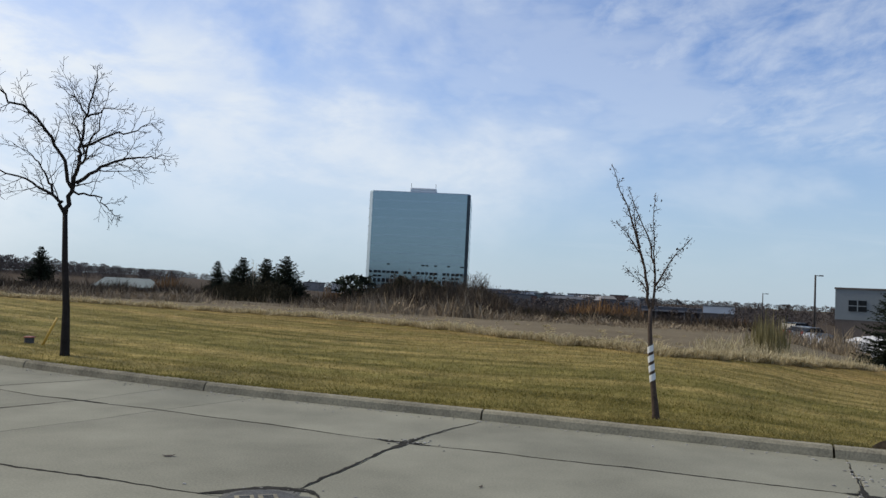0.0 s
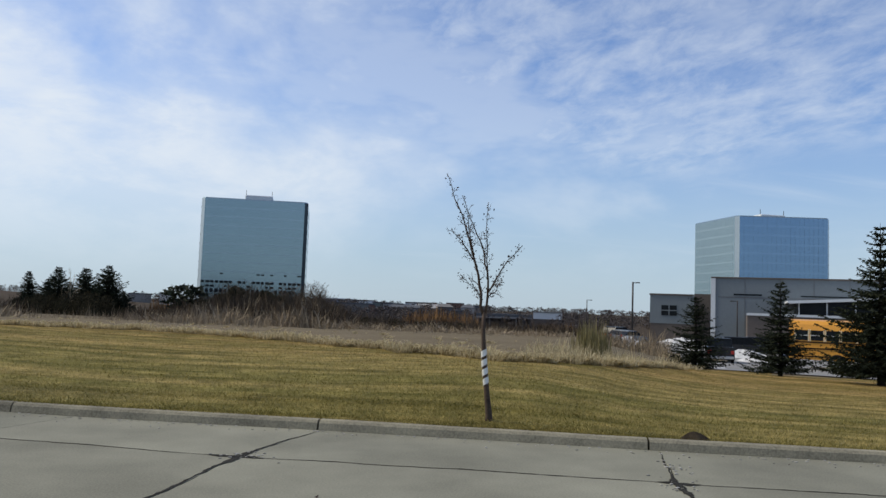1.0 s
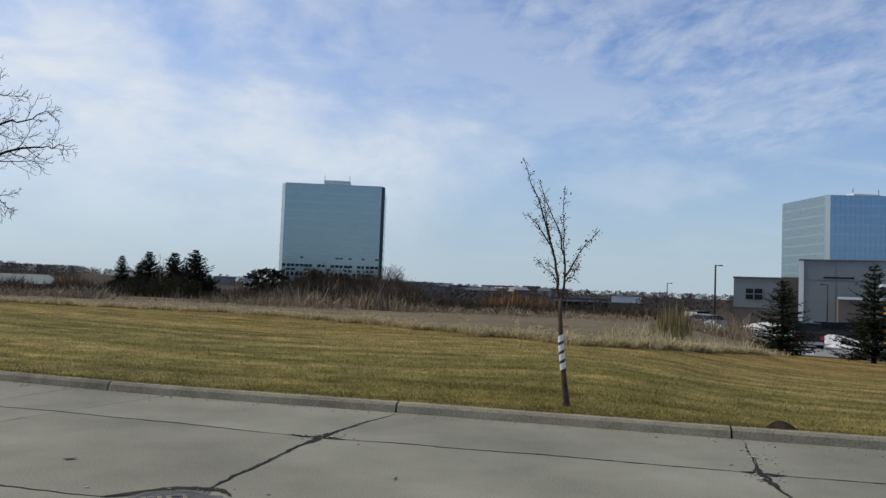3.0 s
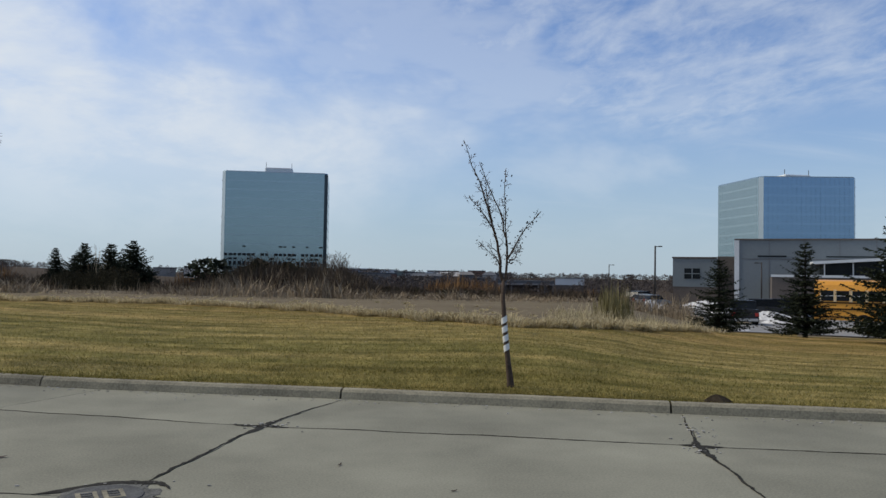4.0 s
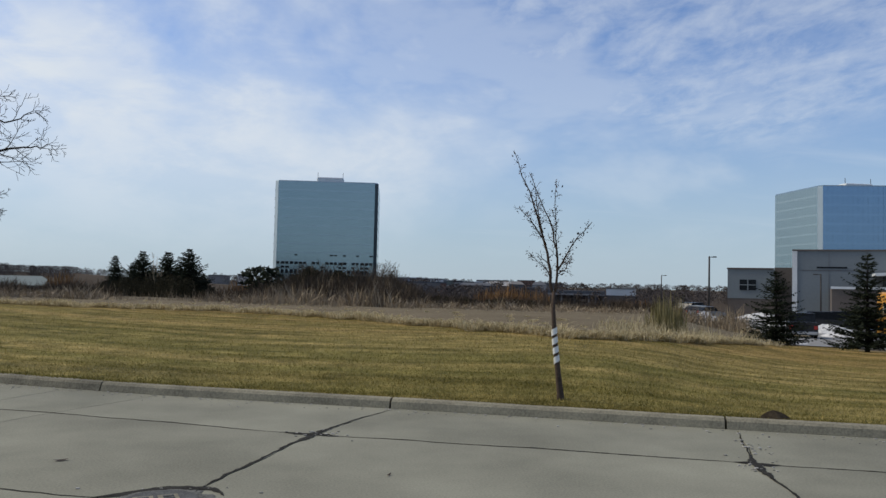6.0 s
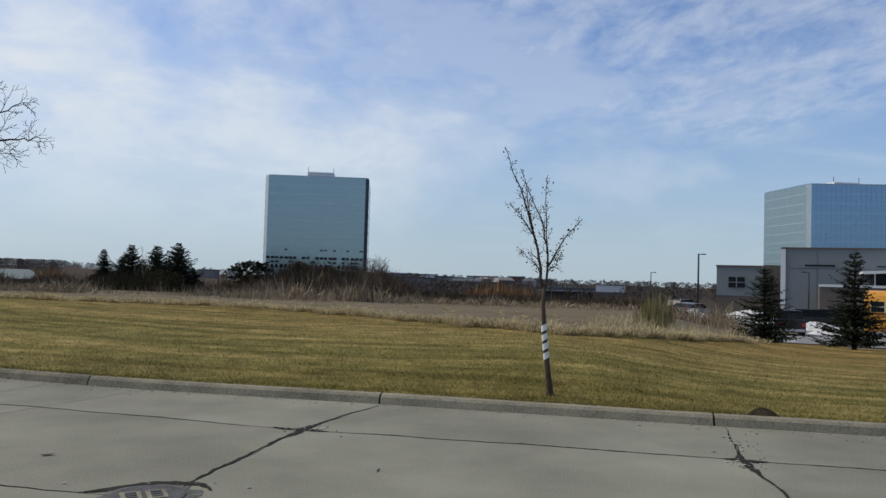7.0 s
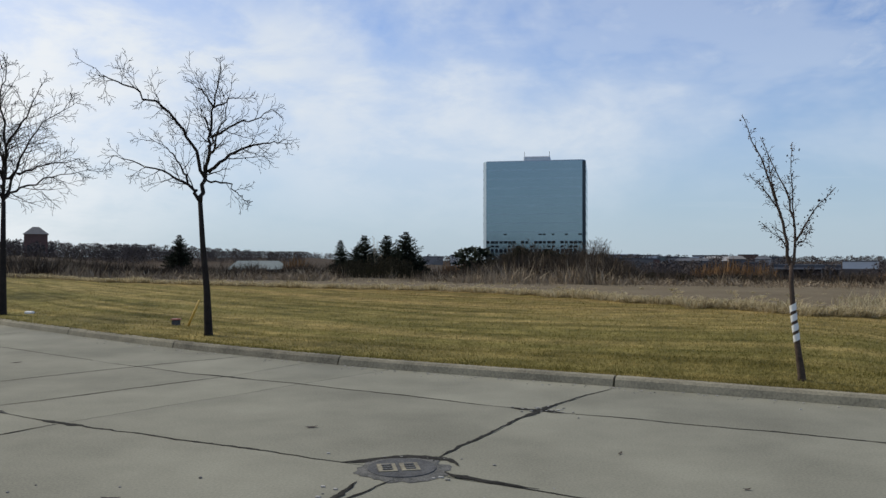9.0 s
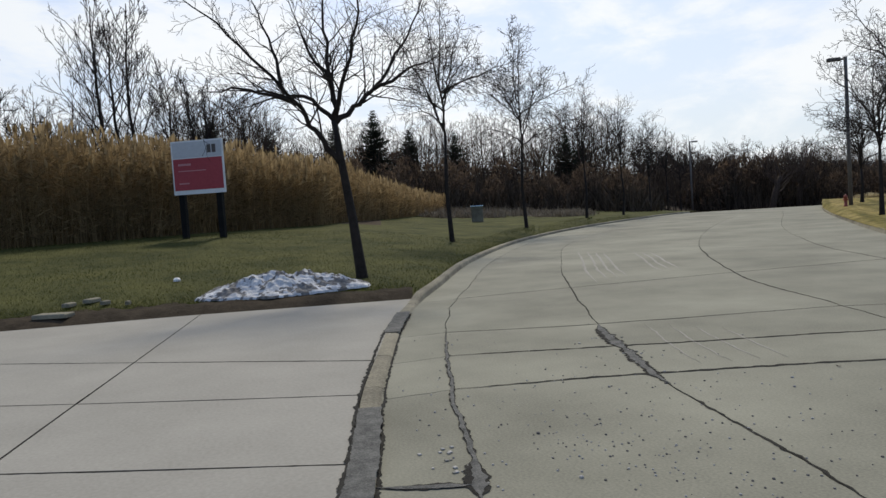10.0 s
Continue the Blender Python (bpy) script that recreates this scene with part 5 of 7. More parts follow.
# bare woods on the bank, tops as high as they stand against the sky
WOODS_TOP = [(-125, 9.5), (-100, 9.2), (-93, 8.8), (-89, 9.8), (-84, 8.6), (-78, 7.0), (-72, 7.0), (-66, 6.4), (-60, 7.2), (-57, 5.2), (-53, 3.6), (-48, 3.3), (-45, 3.0), (-42, 2.2), (-38, 1.6)]
places, more = [], []
for k in range(380):
    az = -118 + 76 * (k + r.random()) / 380
    d = r.uniform(78, 118) if az < -54 else r.uniform(122, 165)
    q = heading(az, d)
    z = near_ground(az, d) if az < -54 else -1.8
    top = 1.5 + d * math.tan(radians(table(az, WOODS_TOP) * r.uniform(0.6, 1.04)))
    h = max(top - z, 4)
    (places if k % 4 == 0 else more).append((q.x, q.y, z - 0.2, r.uniform(0, 6.3), h * r.uniform(0.85, 1.25), h, r.randrange(6)))
spread_copies("bare_woods", WILD, places, TWIG_FAR, "bare grey-brown woods on the bank", "woods")
spread_copies("bare_woods", [bare_variant(k, 2, (4, 5), 0.12, 0.5, 0.0014) for k in range(160, 166)], more, TWIG_FAR, "bare dark wild trees on the bank", "woods")
places = []
for k in range(620):
    az = -118 + 78 * (k + r.random()) / 620
    d = r.uniform(66, 105) if az < -57 else r.uniform(118, 150)
    q = heading(az, d)
    z = near_ground(az, d) if az < -57 else -2.6
    h = d * math.tan(radians(table(az, [(-118, 4.6), (-80, 4.0), (-66, 3.4), (-57, 2.8), (-48, 2.3), (-41, 1.3)]))) * r.uniform(0.4, 1.15) + max(0, 1.5 - z)
    places.append((q.x, q.y, z - 0.2, r.uniform(0, 6.3), r.uniform(2.2, 3.6), h, r.randrange(5)))
spread_copies("undergrowth", [shrub_variant(k, 380) for k in range(210, 215)], [(x, y, z, a, h * 0.9, h * 0.98, k) for x, y, z, a, w, h, k in places[::2]], BRUSH_DARK, "tangled dark brown brush at the foot of the woods", "undergrowth")
spread_copies("undergrowth", [brush_variant(k, 120, 0.85, 0.42, 0.016) for k in range(100, 105)], places, BRUSH, "dense dark brown undergrowth at the foot of the woods", "undergrowth")
places = []
for k in range(110):
    az = r.uniform(-57, -38)
    d = r.uniform(120, 150)
    q = heading(az, d)
    h = max(3.0, 1.5 + 2.6 + d * math.tan(radians(table(az, [(-57, 4.4), (-53, 3.4), (-48, 3.2), (-45, 2.8), (-42, 1.9), (-38, 1.2)]) * r.uniform(0.45, 1.05))))
    places.append((q.x, q.y, -2.8, r.uniform(0, 6.3), h * r.uniform(1.0, 1.5), h, r.randrange(3)))
spread_copies("wild_thicket", LEAN, places, BRUSH, "tangled bare brown thicket behind the road's crest", "thicket")
r2 = random.Random(404)
for az, d, h, lean in ((-48.6, 118, 11.0, 0.32), (-50.4, 121, 9.0, -0.2), (-46.9, 122, 9.5, 0.12)):
    ob = thing("willow_tree", heading(az, d, -2.6), "crooked bare willow with a split trunk behind the road's crest", "tree", "crooked willows", turn=-az)
    b = Build()
    b.tube([Vector((0, 0, -0.3)), Vector((lean * 2, 0.2, h * 0.28)), Vector((lean * 4.5, 0, h * 0.5))], [0.5, 0.42, 0.3], 8)
    child("trunk", b.done("trunk", BARK_LIGHT, True), ob)
    b = Build()
    for k in range(9):
        at, way = Vector((lean * (2 + 0.3 * k), 0.1, h * (0.26 + 0.026 * k))), Vector((r2.gauss(lean, 0.6), r2.gauss(0, 0.4), r2.uniform(0.5, 1.2)))
        sprout(b, r2, at, way, h * r2.uniform(0.3, 0.55), 0.16, 3, 2, 4, 0.16, 0.2, (3, 5), 0.5, (22, 50), 0.02)
    child("crown", b.done("crown", BARK_LIGHT), ob)
# two tall wild trees above the reeds
for az, d, h, s in ((-94.6, 62, 15.6, 1), (-92.6, 64, 16.2, 2), (-93.6, 66, 15.0, 3), (-101.0, 60, 11.0, 4), (-90.6, 74, 12.5, 5), (-87.6, 78, 11.5, 6), (-88.6, 80, 12.5, 7), (-85.0, 82, 11.5, 8)):
    ob = thing("tree", on_ground(az, d), "tall bare wild tree with rising limbs behind the reeds", "tree", "wild trees behind the reeds")
    r3 = random.Random(500 + s)
    b = Build()
    pts = [Vector((0, 0, -0.3))]
    for k in range(1, 9):
        pts.append(Vector((pts[-1].x + r3.gauss(0, 0.16), pts[-1].y + r3.gauss(0, 0.16), h * k / 8)))
    b.tube(pts, [0.17 * (1 - 0.9 * k / 8) + 0.012 for k in range(9)], 6)
    child("trunk", b.done("trunk", BARK, True), ob)
    b = Build()
    for k in range(15):
        t = 0.28 + 0.66 * (k + r3.random()) / 15
        i = min(int(t * 8), 7)
        a = r3.uniform(0, 2 * math.pi)
        sprout(b, r3, pts[i].lerp(pts[i + 1], t * 8 - i), Vector((math.cos(a) * 0.75, math.sin(a) * 0.75, r3.uniform(0.7, 1.3))), h * 0.42 * (1.12 - t) + 0.8, 0.065 * (1.1 - t) + 0.016, 3, 2, 4, 0.10, 0.12, (3, 4), 0.5, (22, 44), 0.0125)
    child("crown", b.done("crown", BARK), ob)
for az, d, h, w, s in ((-76.0, 88, 10.5, 2.6, 1), (-73.5, 92, 8.5, 2.4, 2), (-70.2, 90, 8.0, 2.6, 3), (-79.0, 92, 8.5, 2.4, 4), (-62.2, 84, 7.8, 2.4, 5), (-61.2, 86, 6.6, 2.4, 8), (-87.5, 86, 9.0, 2.6, 6), (-98, 80, 9.0, 2.6, 7), (-83.5, 95, 9.0, 2.4, 9)):
    spruce(on_ground(az, d), h, w, 300 + s, "dark spruce among the bare woods", "spruces in the woods")

# reeds on the bank
v, f, pv, pf = [], [], [], []
for k in range(15000):
    az = -112 + 40.5 * r.random()
    near_d = table(az, [(-112, 30), (-96, 31), (-88, 32), (-80, 36), (-75, 48), (-71.5, 62)])
    d = near_d + 10 * r.random() ** 1.6
    q = heading(az, d)
    z = near_ground(az, d)
    top = table(az, [(-112, 4.2), (-96, 4.0), (-88, 3.7), (-80, 3.2), (-75, 2.3), (-71.5, 1.5)]) * r.uniform(0.66, 1.06) * (1 + 0.16 * noise.noise(Vector((az * 0.45, d * 0.15, 0))))
    w = r.uniform(0.008, 0.016) * (1 + 0.4 * (d > 40))
    a = r.uniform(0, math.pi)
    e = Vector((math.cos(a) * w, math.sin(a) * w, 0))
    t = q + Vector((r.gauss(0.15, 0.32), r.gauss(0, 0.32), top))
    q.z = z - 0.05
    t.z = z + top
    n = len(v)
    v += [q - e, q + e, t]
    f.append((n, n + 1, n + 2))
    for u in range(6):
        # long drooping leaves
        p = q.lerp(t, r.uniform(0.08, 0.9))
        g = Vector((r.gauss(0, 1), r.gauss(0, 1), r.uniform(0.1, 1.1))).normalized() * r.uniform(0.25, 0.55)
        n = len(v)
        v += [p - Vector((0, 0, 0.025)), p + Vector((0, 0, 0.025)), p + g]
        f.append((n, n + 1, n + 2))
    if r.random() < 0.5:
        n = len(pv)
        x = Vector((r.uniform(0.02, 0.08), r.gauss(0, 0.05), 0))
        s = Vector((math.cos(a), math.sin(a), 0)) * r.uniform(0.035, 0.075)
        pv += [t - Vector((0, 0, 0.42)), t - Vector((0, 0, 0.18)) + s + x * 0.5, t + x, t - Vector((0, 0, 0.16)) - s + x * 0.4]
        pf.append((n, n + 1, n + 2, n + 3))
tagged(new("reeds", mesh("reeds", v, f, REED)), "dense tall brown reeds on the bank", "reeds", kind="stuff")
tagged(new("reed_plumes", mesh("reed_plumes", pv, pf, PLUME)), "pale feathery plumes on the reed tops", "reeds", kind="stuff")

# lodged tufts of dry grass at the lawn's edge, thinning into the field
v, f = [], []
for k in range(1900):
    az = -43.5 + 72.5 * r.random()
    if az > 25.5 and r.random() < (az - 25.5) / 3.5:
        continue
    edge = table(az, LAWN_EDGE) + 1.1 * noise.noise(Vector((az * 0.7, 0, 5.0)))
    rim = r.random() < 0.88
    d = edge + (abs(r.gauss(0, 0.6)) - 0.5 if rim else r.uniform(0.5, 16))
    size = r.uniform(0.12, 0.30) * (1.0 if rim else 0.55) * (1 + 0.8 * max(0, noise.noise(Vector((az * 0.5, d * 0.3, 0)))))
    lean = Vector((r.gauss(0.1, 0.35), r.gauss(-0.15, 0.35), 0))
    for c in range(38):
        a, out = r.uniform(0, 2 * math.pi), size * r.random() ** 0.5
        q = heading(az, d) + Vector((math.cos(a), math.sin(a), 0)) * out * 0.7
        q.z = far_ground(az, d) - 0.03
        tall = size * r.uniform(0.25, 1.0)
        e = Vector((-math.sin(a), math.cos(a), 0)) * r.uniform(0.006, 0.014)
        mid = q + Vector((math.cos(a) * out * 0.4, math.sin(a) * out * 0.4, tall * 0.8)) + lean * tall * 0.4
        n = len(v)
        v += [q - e, q + e, mid + e * 0.8, mid - e * 0.8, mid + Vector((math.cos(a), math.sin(a), 0)) * size * r.uniform(0.2, 0.7) + lean * tall + Vector((0, 0, tall * r.uniform(-0.35, 0.3)))]
        f += [(n, n + 1, n + 2, n + 3), (n + 3, n + 2, n + 4)]
tagged(new("dry_grass", mesh("dry_grass", v, f, STRAW)), "lodged straw-coloured grass tufts at the lawn's edge", "dry grass", kind="stuff")

# tall dry stalks, in loose stands
places = []
WEED = [(-49, 0.5), (-40, 0.3), (-30, 0.2), (-22, 0.1), (-16, -0.2), (-10, 0.1), (-7.5, 0.5), (-4, 0.1), (3, -0.4), (8, -1.0), (16, -1.2), (28, -1.3)]
for k in range(420):
    az = -42.5 + 62 * r.random()
    if noise.noise(Vector((az * 0.55, 0, 9.0))) < r.uniform(-0.5, 0.25):
        continue
    d = r.uniform(40, 54) + (4 if az < -10 else 0)
    q = heading(az, d)
    z = far_ground(az, d)
    top = 1.5 + d * math.tan(radians(table(az, WEED) - 1.5 * r.random() ** 0.7))
    places.append((q.x, q.y, z - 0.03, r.uniform(0, 6.3), r.uniform(0.7, 1.3), max(top - z, 0.35), r.randrange(5)))
spread_copies("weeds", [brush_variant(k, 22, 0.8, 0.10, 0.009) for k in range(110, 115)], places, BRUSH_TAN, "tall dry pale stalks standing in the field", "weeds")
places = []
for k in range(60):
    az = r.uniform(17.5, 27.5)
    d = table(az, LAWN_EDGE) + r.uniform(0.5, 8)
    q = heading(az, d)
    places.append((q.x, q.y, far_ground(az, d) - 0.03, r.uniform(0, 6.3), r.uniform(0.5, 1.0), r.uniform(0.25, 0.75), r.randrange(5)))
spread_copies("weeds", [brush_variant(k, 34, 0.7, 0.25, 0.010) for k in range(110, 115)], places, STRAW, "bleached dry weeds at the end of the lawn", "weeds")
places = []
for az, d, h in ((20.9, 27.5, 1.45), (21.3, 28.2, 1.75), (21.7, 27.2, 1.55), (22.0, 28.5, 1.9), (21.1, 29, 1.3)):
    q = heading(az, d)
    places.append((q.x, q.y, far_ground(az, d) - 0.05, r.uniform(0, 6), 0.55, h, r.randrange(5)))
spread_copies("olive_shrubs", [brush_variant(k, 90, 0.8, 0.16, 0.022) for k in range(146, 151)], places, OLIVE, "upright olive-green shrubs at the end of the lawn", "shrubs")

# dark evergreen shrubs before the glass tower and among the far spruces
places = []
HEDGE = [(-18.4, -0.3), (-16.5, 0.1), (-14.5, 0.4), (-12.2, 0.3), (-11.0, -0.8), (-6.6, 0.1), (-5.4, 0.5), (-4.2, 1.25), (-3.2, 0.6), (-2.0, 1.05), (-1.0, 0.6), (0.3, 0.35), (2.0, -0.6), (6, -0.8)]
for k in range(230):
    az = r.uniform(-6.4, 1.0) if k < 120 else r.uniform(-18.2, -11.4) if k < 185 else r.uniform(1.0, 12.0)
    d = r.uniform(62, 74) if az > -8 else r.uniform(74, 84)
    q = heading(az, d)
    z = far_ground(az, d)
    top = 1.5 + d * math.tan(radians(table(az, HEDGE) - 1.3 * r.random() ** 1.8))
    h = max(top - z, 1.0)
    places.append((q.x, q.y, z - 0.15, r.uniform(0, 6.3), h * r.uniform(0.75, 1.1), h, r.randrange(5)))
spread_copies("evergreen_shrubs", [shrub_variant(k) for k in range(180, 185)], places, DARK_SHRUB, "dark evergreen shrubs beyond the dry field", "shrubs")

places = []
for k in range(170):
    # tan growth at the foot of the bank, past the reeds
    az, d = r.uniform(-72.5, -61), r.uniform(52, 64)
    q = heading(az, d)
    h = r.uniform(0.35, 1.0) * (1.0 if az < -65 else 0.7)
    places.append((q.x, q.y, near_ground(az, d) - 0.03, r.uniform(0, 6.3), r.uniform(0.8, 1.5), h, r.randrange(5)))
spread_copies("weeds", [brush_variant(k, 60, 0.7, 0.3, 0.016) for k in range(115, 120)], places, BRUSH_TAN, "low tan dry weeds at the foot of the bank", "weeds")

# brown shrubs beyond the field
SHRUB = [(-48, 0.9), (-38, 0.7), (-30, -0.1), (-22, -0.15), (-16, 0.2), (-10, -0.2), (-7.6, 0.0), (-6.5, 0.5), (-4, 1.25), (-1, 1.05), (1.5, 1.35), (2.8, 0.2), (5, -0.35), (9, -0.4), (14, -0.55), (20, -0.55), (24, -0.3), (30, 0.1), (50, 0.2)]
for mat, seed, lo, hi, count, label in ((BRUSH, 120, 52, 100, 900, "dark brown leafless shrubs beyond the field"), (BRUSH_TAN, 130, 46, 66, 170, "light brown leafless shrubs beyond the field")):
    places = []
    for k in range(count):
        az = r.uniform(-39.5, 26) if mat is BRUSH_TAN or r.random() < 0.72 else r.uniform(-6.5, 3.2)
        d = r.uniform(lo, hi) + max(0, az - 4) * 0.9
        if az > 21 and d > 74 or -18.6 < az < -11.0 and d < 90:
            continue
        q = heading(az, d)
        z = far_ground(az, d)
        top = 1.5 + d * math.tan(radians(table(az, SHRUB) + (r.uniform(-0.8, 0.25) if mat is BRUSH else r.uniform(-1.5, -0.2))))
        places.append((q.x, q.y, z - 0.1, r.uniform(0, 6.3), r.uniform(1.5, 2.8), max(top - z, 0.7), r.randrange(5)))
    spread_copies("shrubs", [brush_variant(k, 120, 0.7, 0.28, 0.013) for k in range(seed, seed + 5)], places, mat, label, "shrubs")
places = []
for k in range(130):
    az = r.uniform(-6.6, 3.6) if k < 70 else r.uniform(-39, 21)
    d = r.uniform(58, 84) + max(0, az - 4)
    if -18.6 < az < -11.0:
        continue
    q = heading(az, d)
    z = far_ground(az, d)
    top = 1.5 + d * math.tan(radians(table(az, SHRUB) + r.uniform(-0.5, 0.3)))
    h = max(top - z, 1.2)
    places.append((q.x, q.y, z - 0.1, r.uniform(0, 6.3), h * r.uniform(0.9, 1.3), h, r.randrange(3)))
spread_copies("saplings", [bare_variant(k, 2, (4, 5), 0.08, 0.5, 0.002, 16) for k in range(170, 173)], places, BRUSH, "leafless brown saplings beyond the field", "saplings")
places = []
for az, d, h in ((8.6, 105, 3.6), (9.6, 108, 4.1), (10.6, 106, 4.4), (11.6, 109, 4.0), (12.4, 104, 3.4), (19.5, 120, 3.0), (-20.5, 110, 3.4), (-9.0, 100, 3.2)):
    q = heading(az, d)
    places.append((q.x, q.y, far_ground(az, d) - 0.1, r.uniform(0, 6), 3.0, h * 1.1, r.randrange(5)))
spread_copies("willow_shrubs", [brush_variant(k, 170, 0.8, 0.25, 0.022) for k in range(140, 145)], places, WILLOW, "orange-brown willow shrubs in the low ground", "shrubs")
ob = thing("bush", on_ground(-7.64, 82), "dark rounded evergreen bush beside the shrubs", "bush")
v, f = crown_variant(151, 700)
child("foliage", mesh("foliage", (v * np.array([5.2, 5.2, 3.5])).tolist(), f, NEEDLE), ob)
# pale bare tree among the spruces
v, f = LEAN[0]
ob = thing("tree", on_ground(-14.9, 84), "pale bare birch-like tree among dark spruces", "tree")
child("crown", mesh("crown", (v * np.array([3.0, 3.0, 4.4])).tolist(), f, BRUSH_TAN), ob)

# mown turf: single blades near the kerb
rs = np.random.RandomState(5)
N = 130000
azb = rs.uniform(-40, 46, N)
tb = rs.rand(N) ** 1.7
v = np.empty((N, 3, 3))
grid = np.linspace(-40, 46, 173)
start = np.array([reach(FAR_KERB, float(a)) + 0.16 for a in grid])
lawn_edge = np.array([table(a, LAWN_EDGE) for a in grid])
z0 = np.array([[far_ground(float(a), float(s + (e - s) * t)) for t in np.linspace(0, 1, 21)] for a, s, e in zip(grid, start, lawn_edge)])
ia = np.clip((azb + 40) / 0.5, 0, 171.999)
i0, fa = ia.astype(int), ia - ia.astype(int)
it = np.clip(tb * 20, 0, 19.999)
j0, ft = it.astype(int), it - it.astype(int)
zz = (z0[i0, j0] * (1 - ft) + z0[i0, j0 + 1] * ft) * (1 - fa) + (z0[i0 + 1, j0] * (1 - ft) + z0[i0 + 1, j0 + 1] * ft) * fa
ds = np.interp(azb, grid, start) + (np.interp(azb, grid, lawn_edge) - np.interp(azb, grid, start)) * tb
px, py = np.sin(np.radians(azb)) * ds, np.cos(np.radians(azb)) * ds
ang, hh, ww = rs.uniform(0, np.pi, N), rs.uniform(0.012, 0.042, N), rs.uniform(0.004, 0.010, N)
v[:, 0] = np.stack([px - np.cos(ang) * ww, py - np.sin(ang) * ww, zz - 0.01], 1)
v[:, 1] = np.stack([px + np.cos(ang) * ww, py + np.sin(ang) * ww, zz - 0.01], 1)
v[:, 2] = np.stack([px + rs.normal(0, 0.025, N), py + rs.normal(0, 0.025, N), zz + hh], 1)
turf = mesh("grass", v.reshape(-1, 3).tolist(), [(3 * k, 3 * k + 1, 3 * k + 2) for k in range(N)], BLADE)
marks = [i * 0.4 for i in range(int(FAR_KERB.s[-1] / 0.4)) if -40 < FAR_KERB.at(i * 0.4).x < 26]
kx, ky = np.array([FAR_KERB.at(m).x for m in marks]), np.array([FAR_KERB.at(m).y for m in marks])
away, along_kerb = np.empty(N), np.empty(N)
for k in range(0, N, 10000):
    far = np.hypot(px[k:k + 10000, None] - kx[None], py[k:k + 10000, None] - ky[None])
    away[k:k + 10000], along_kerb[k:k + 10000] = far.min(1), np.array(marks)[far.argmin(1)]
layer = turf.uv_layers.new(name="kerb")
layer.data.foreach_set("uv", np.repeat(np.stack([along_kerb, away], 1), 3, axis=0).ravel())
tagged(new("grass", turf), "short green and straw-coloured blades of mown grass", "grass", kind="stuff")

# greener blades on the near verge, backlit darkness put into their colour
N = 65000
azb, tb = rs.uniform(-112, -58, N), rs.rand(N) ** 1.5
ds = np.array([near_start(float(a)) + 0.05 for a in np.linspace(-112, -58, 217)])
ds = np.interp(azb, np.linspace(-112, -58, 217), ds)
ds = ds + np.where(azb < -74.2, 0.75, 0.05) + tb * np.minimum(18.0, np.maximum(30 - ds, 6))
zz = np.array([near_ground(float(a), float(d)) for a, d in zip(azb, ds)])
px, py = np.sin(np.radians(azb)) * ds, np.cos(np.radians(azb)) * ds
ang, hh, ww = rs.uniform(0, np.pi, N), rs.uniform(0.02, 0.055, N), rs.uniform(0.003, 0.006, N)
v = np.empty((N, 3, 3))
v[:, 0] = np.stack([px - np.cos(ang) * ww, py - np.sin(ang) * ww, zz - 0.01], 1)
v[:, 1] = np.stack([px + np.cos(ang) * ww, py + np.sin(ang) * ww, zz - 0.01], 1)
v[:, 2] = np.stack([px + rs.normal(0, 0.03, N), py + rs.normal(0, 0.03, N), zz + hh], 1)
tagged(new("grass", mesh("grass", v.reshape(-1, 3).tolist(), [(3 * k, 3 * k + 1, 3 * k + 2) for k in range(N)], BLADE_NEAR)), "short green blades of grass on the near verge, coloured dark as if backlit", "grass", kind="stuff")

# ---- far skyline ----
places = []
LINE_TOP = [(-60, 1.5), (-46, 1.5), (-40, 1.35), (-36, 1.2), (-30, 1.05), (-25, 0.8), (-22, 0.55), (-19, 0.45), (-10, 0.45), (0, 0.5), (10, 0.45), (20, 0.35), (30, 0.35), (50, 0.4)]
for k in range(1700):
    az = r.uniform(-58, 48) if r.random() < 0.55 else r.uniform(-50, -18)
    d = r.uniform(270, 420) if az < -20 else r.uniform(380, 700)
    q = heading(az, d)
    z = far_ground(az, d) if -49 < az else 0
    h = max(3.5, 1.5 - z + d * math.tan(radians(table(az, LINE_TOP) * r.uniform(0.25, 1.08))))
    places.append((q.x, q.y, z - 0.3, r.uniform(0, 6.3), h * r.uniform(0.8, 1.5), h, r.randrange(5)))
for k in range(420):
    # scattered trees among the far buildings
    az, d = r.uniform(0.5, 24), r.uniform(150, 430)
    q = heading(az, d)
    z = far_ground(az, d)
    h = max(2.5, 1.5 - z + d * math.tan(radians(r.uniform(-0.7, 0.14))))
    places.append((q.x, q.y, z - 0.3, r.uniform(0, 6.3), h * r.uniform(0.9, 1.6), h, r.randrange(5)))
# aerial haze over these trees comes from their lightened colour
spread_copies("far_woods", [shrub_variant(k, 170) for k in range(190, 195)], places, FAR_TREES, "distant grey-brown tree line along the horizon, haze painted into its colour", "woods")


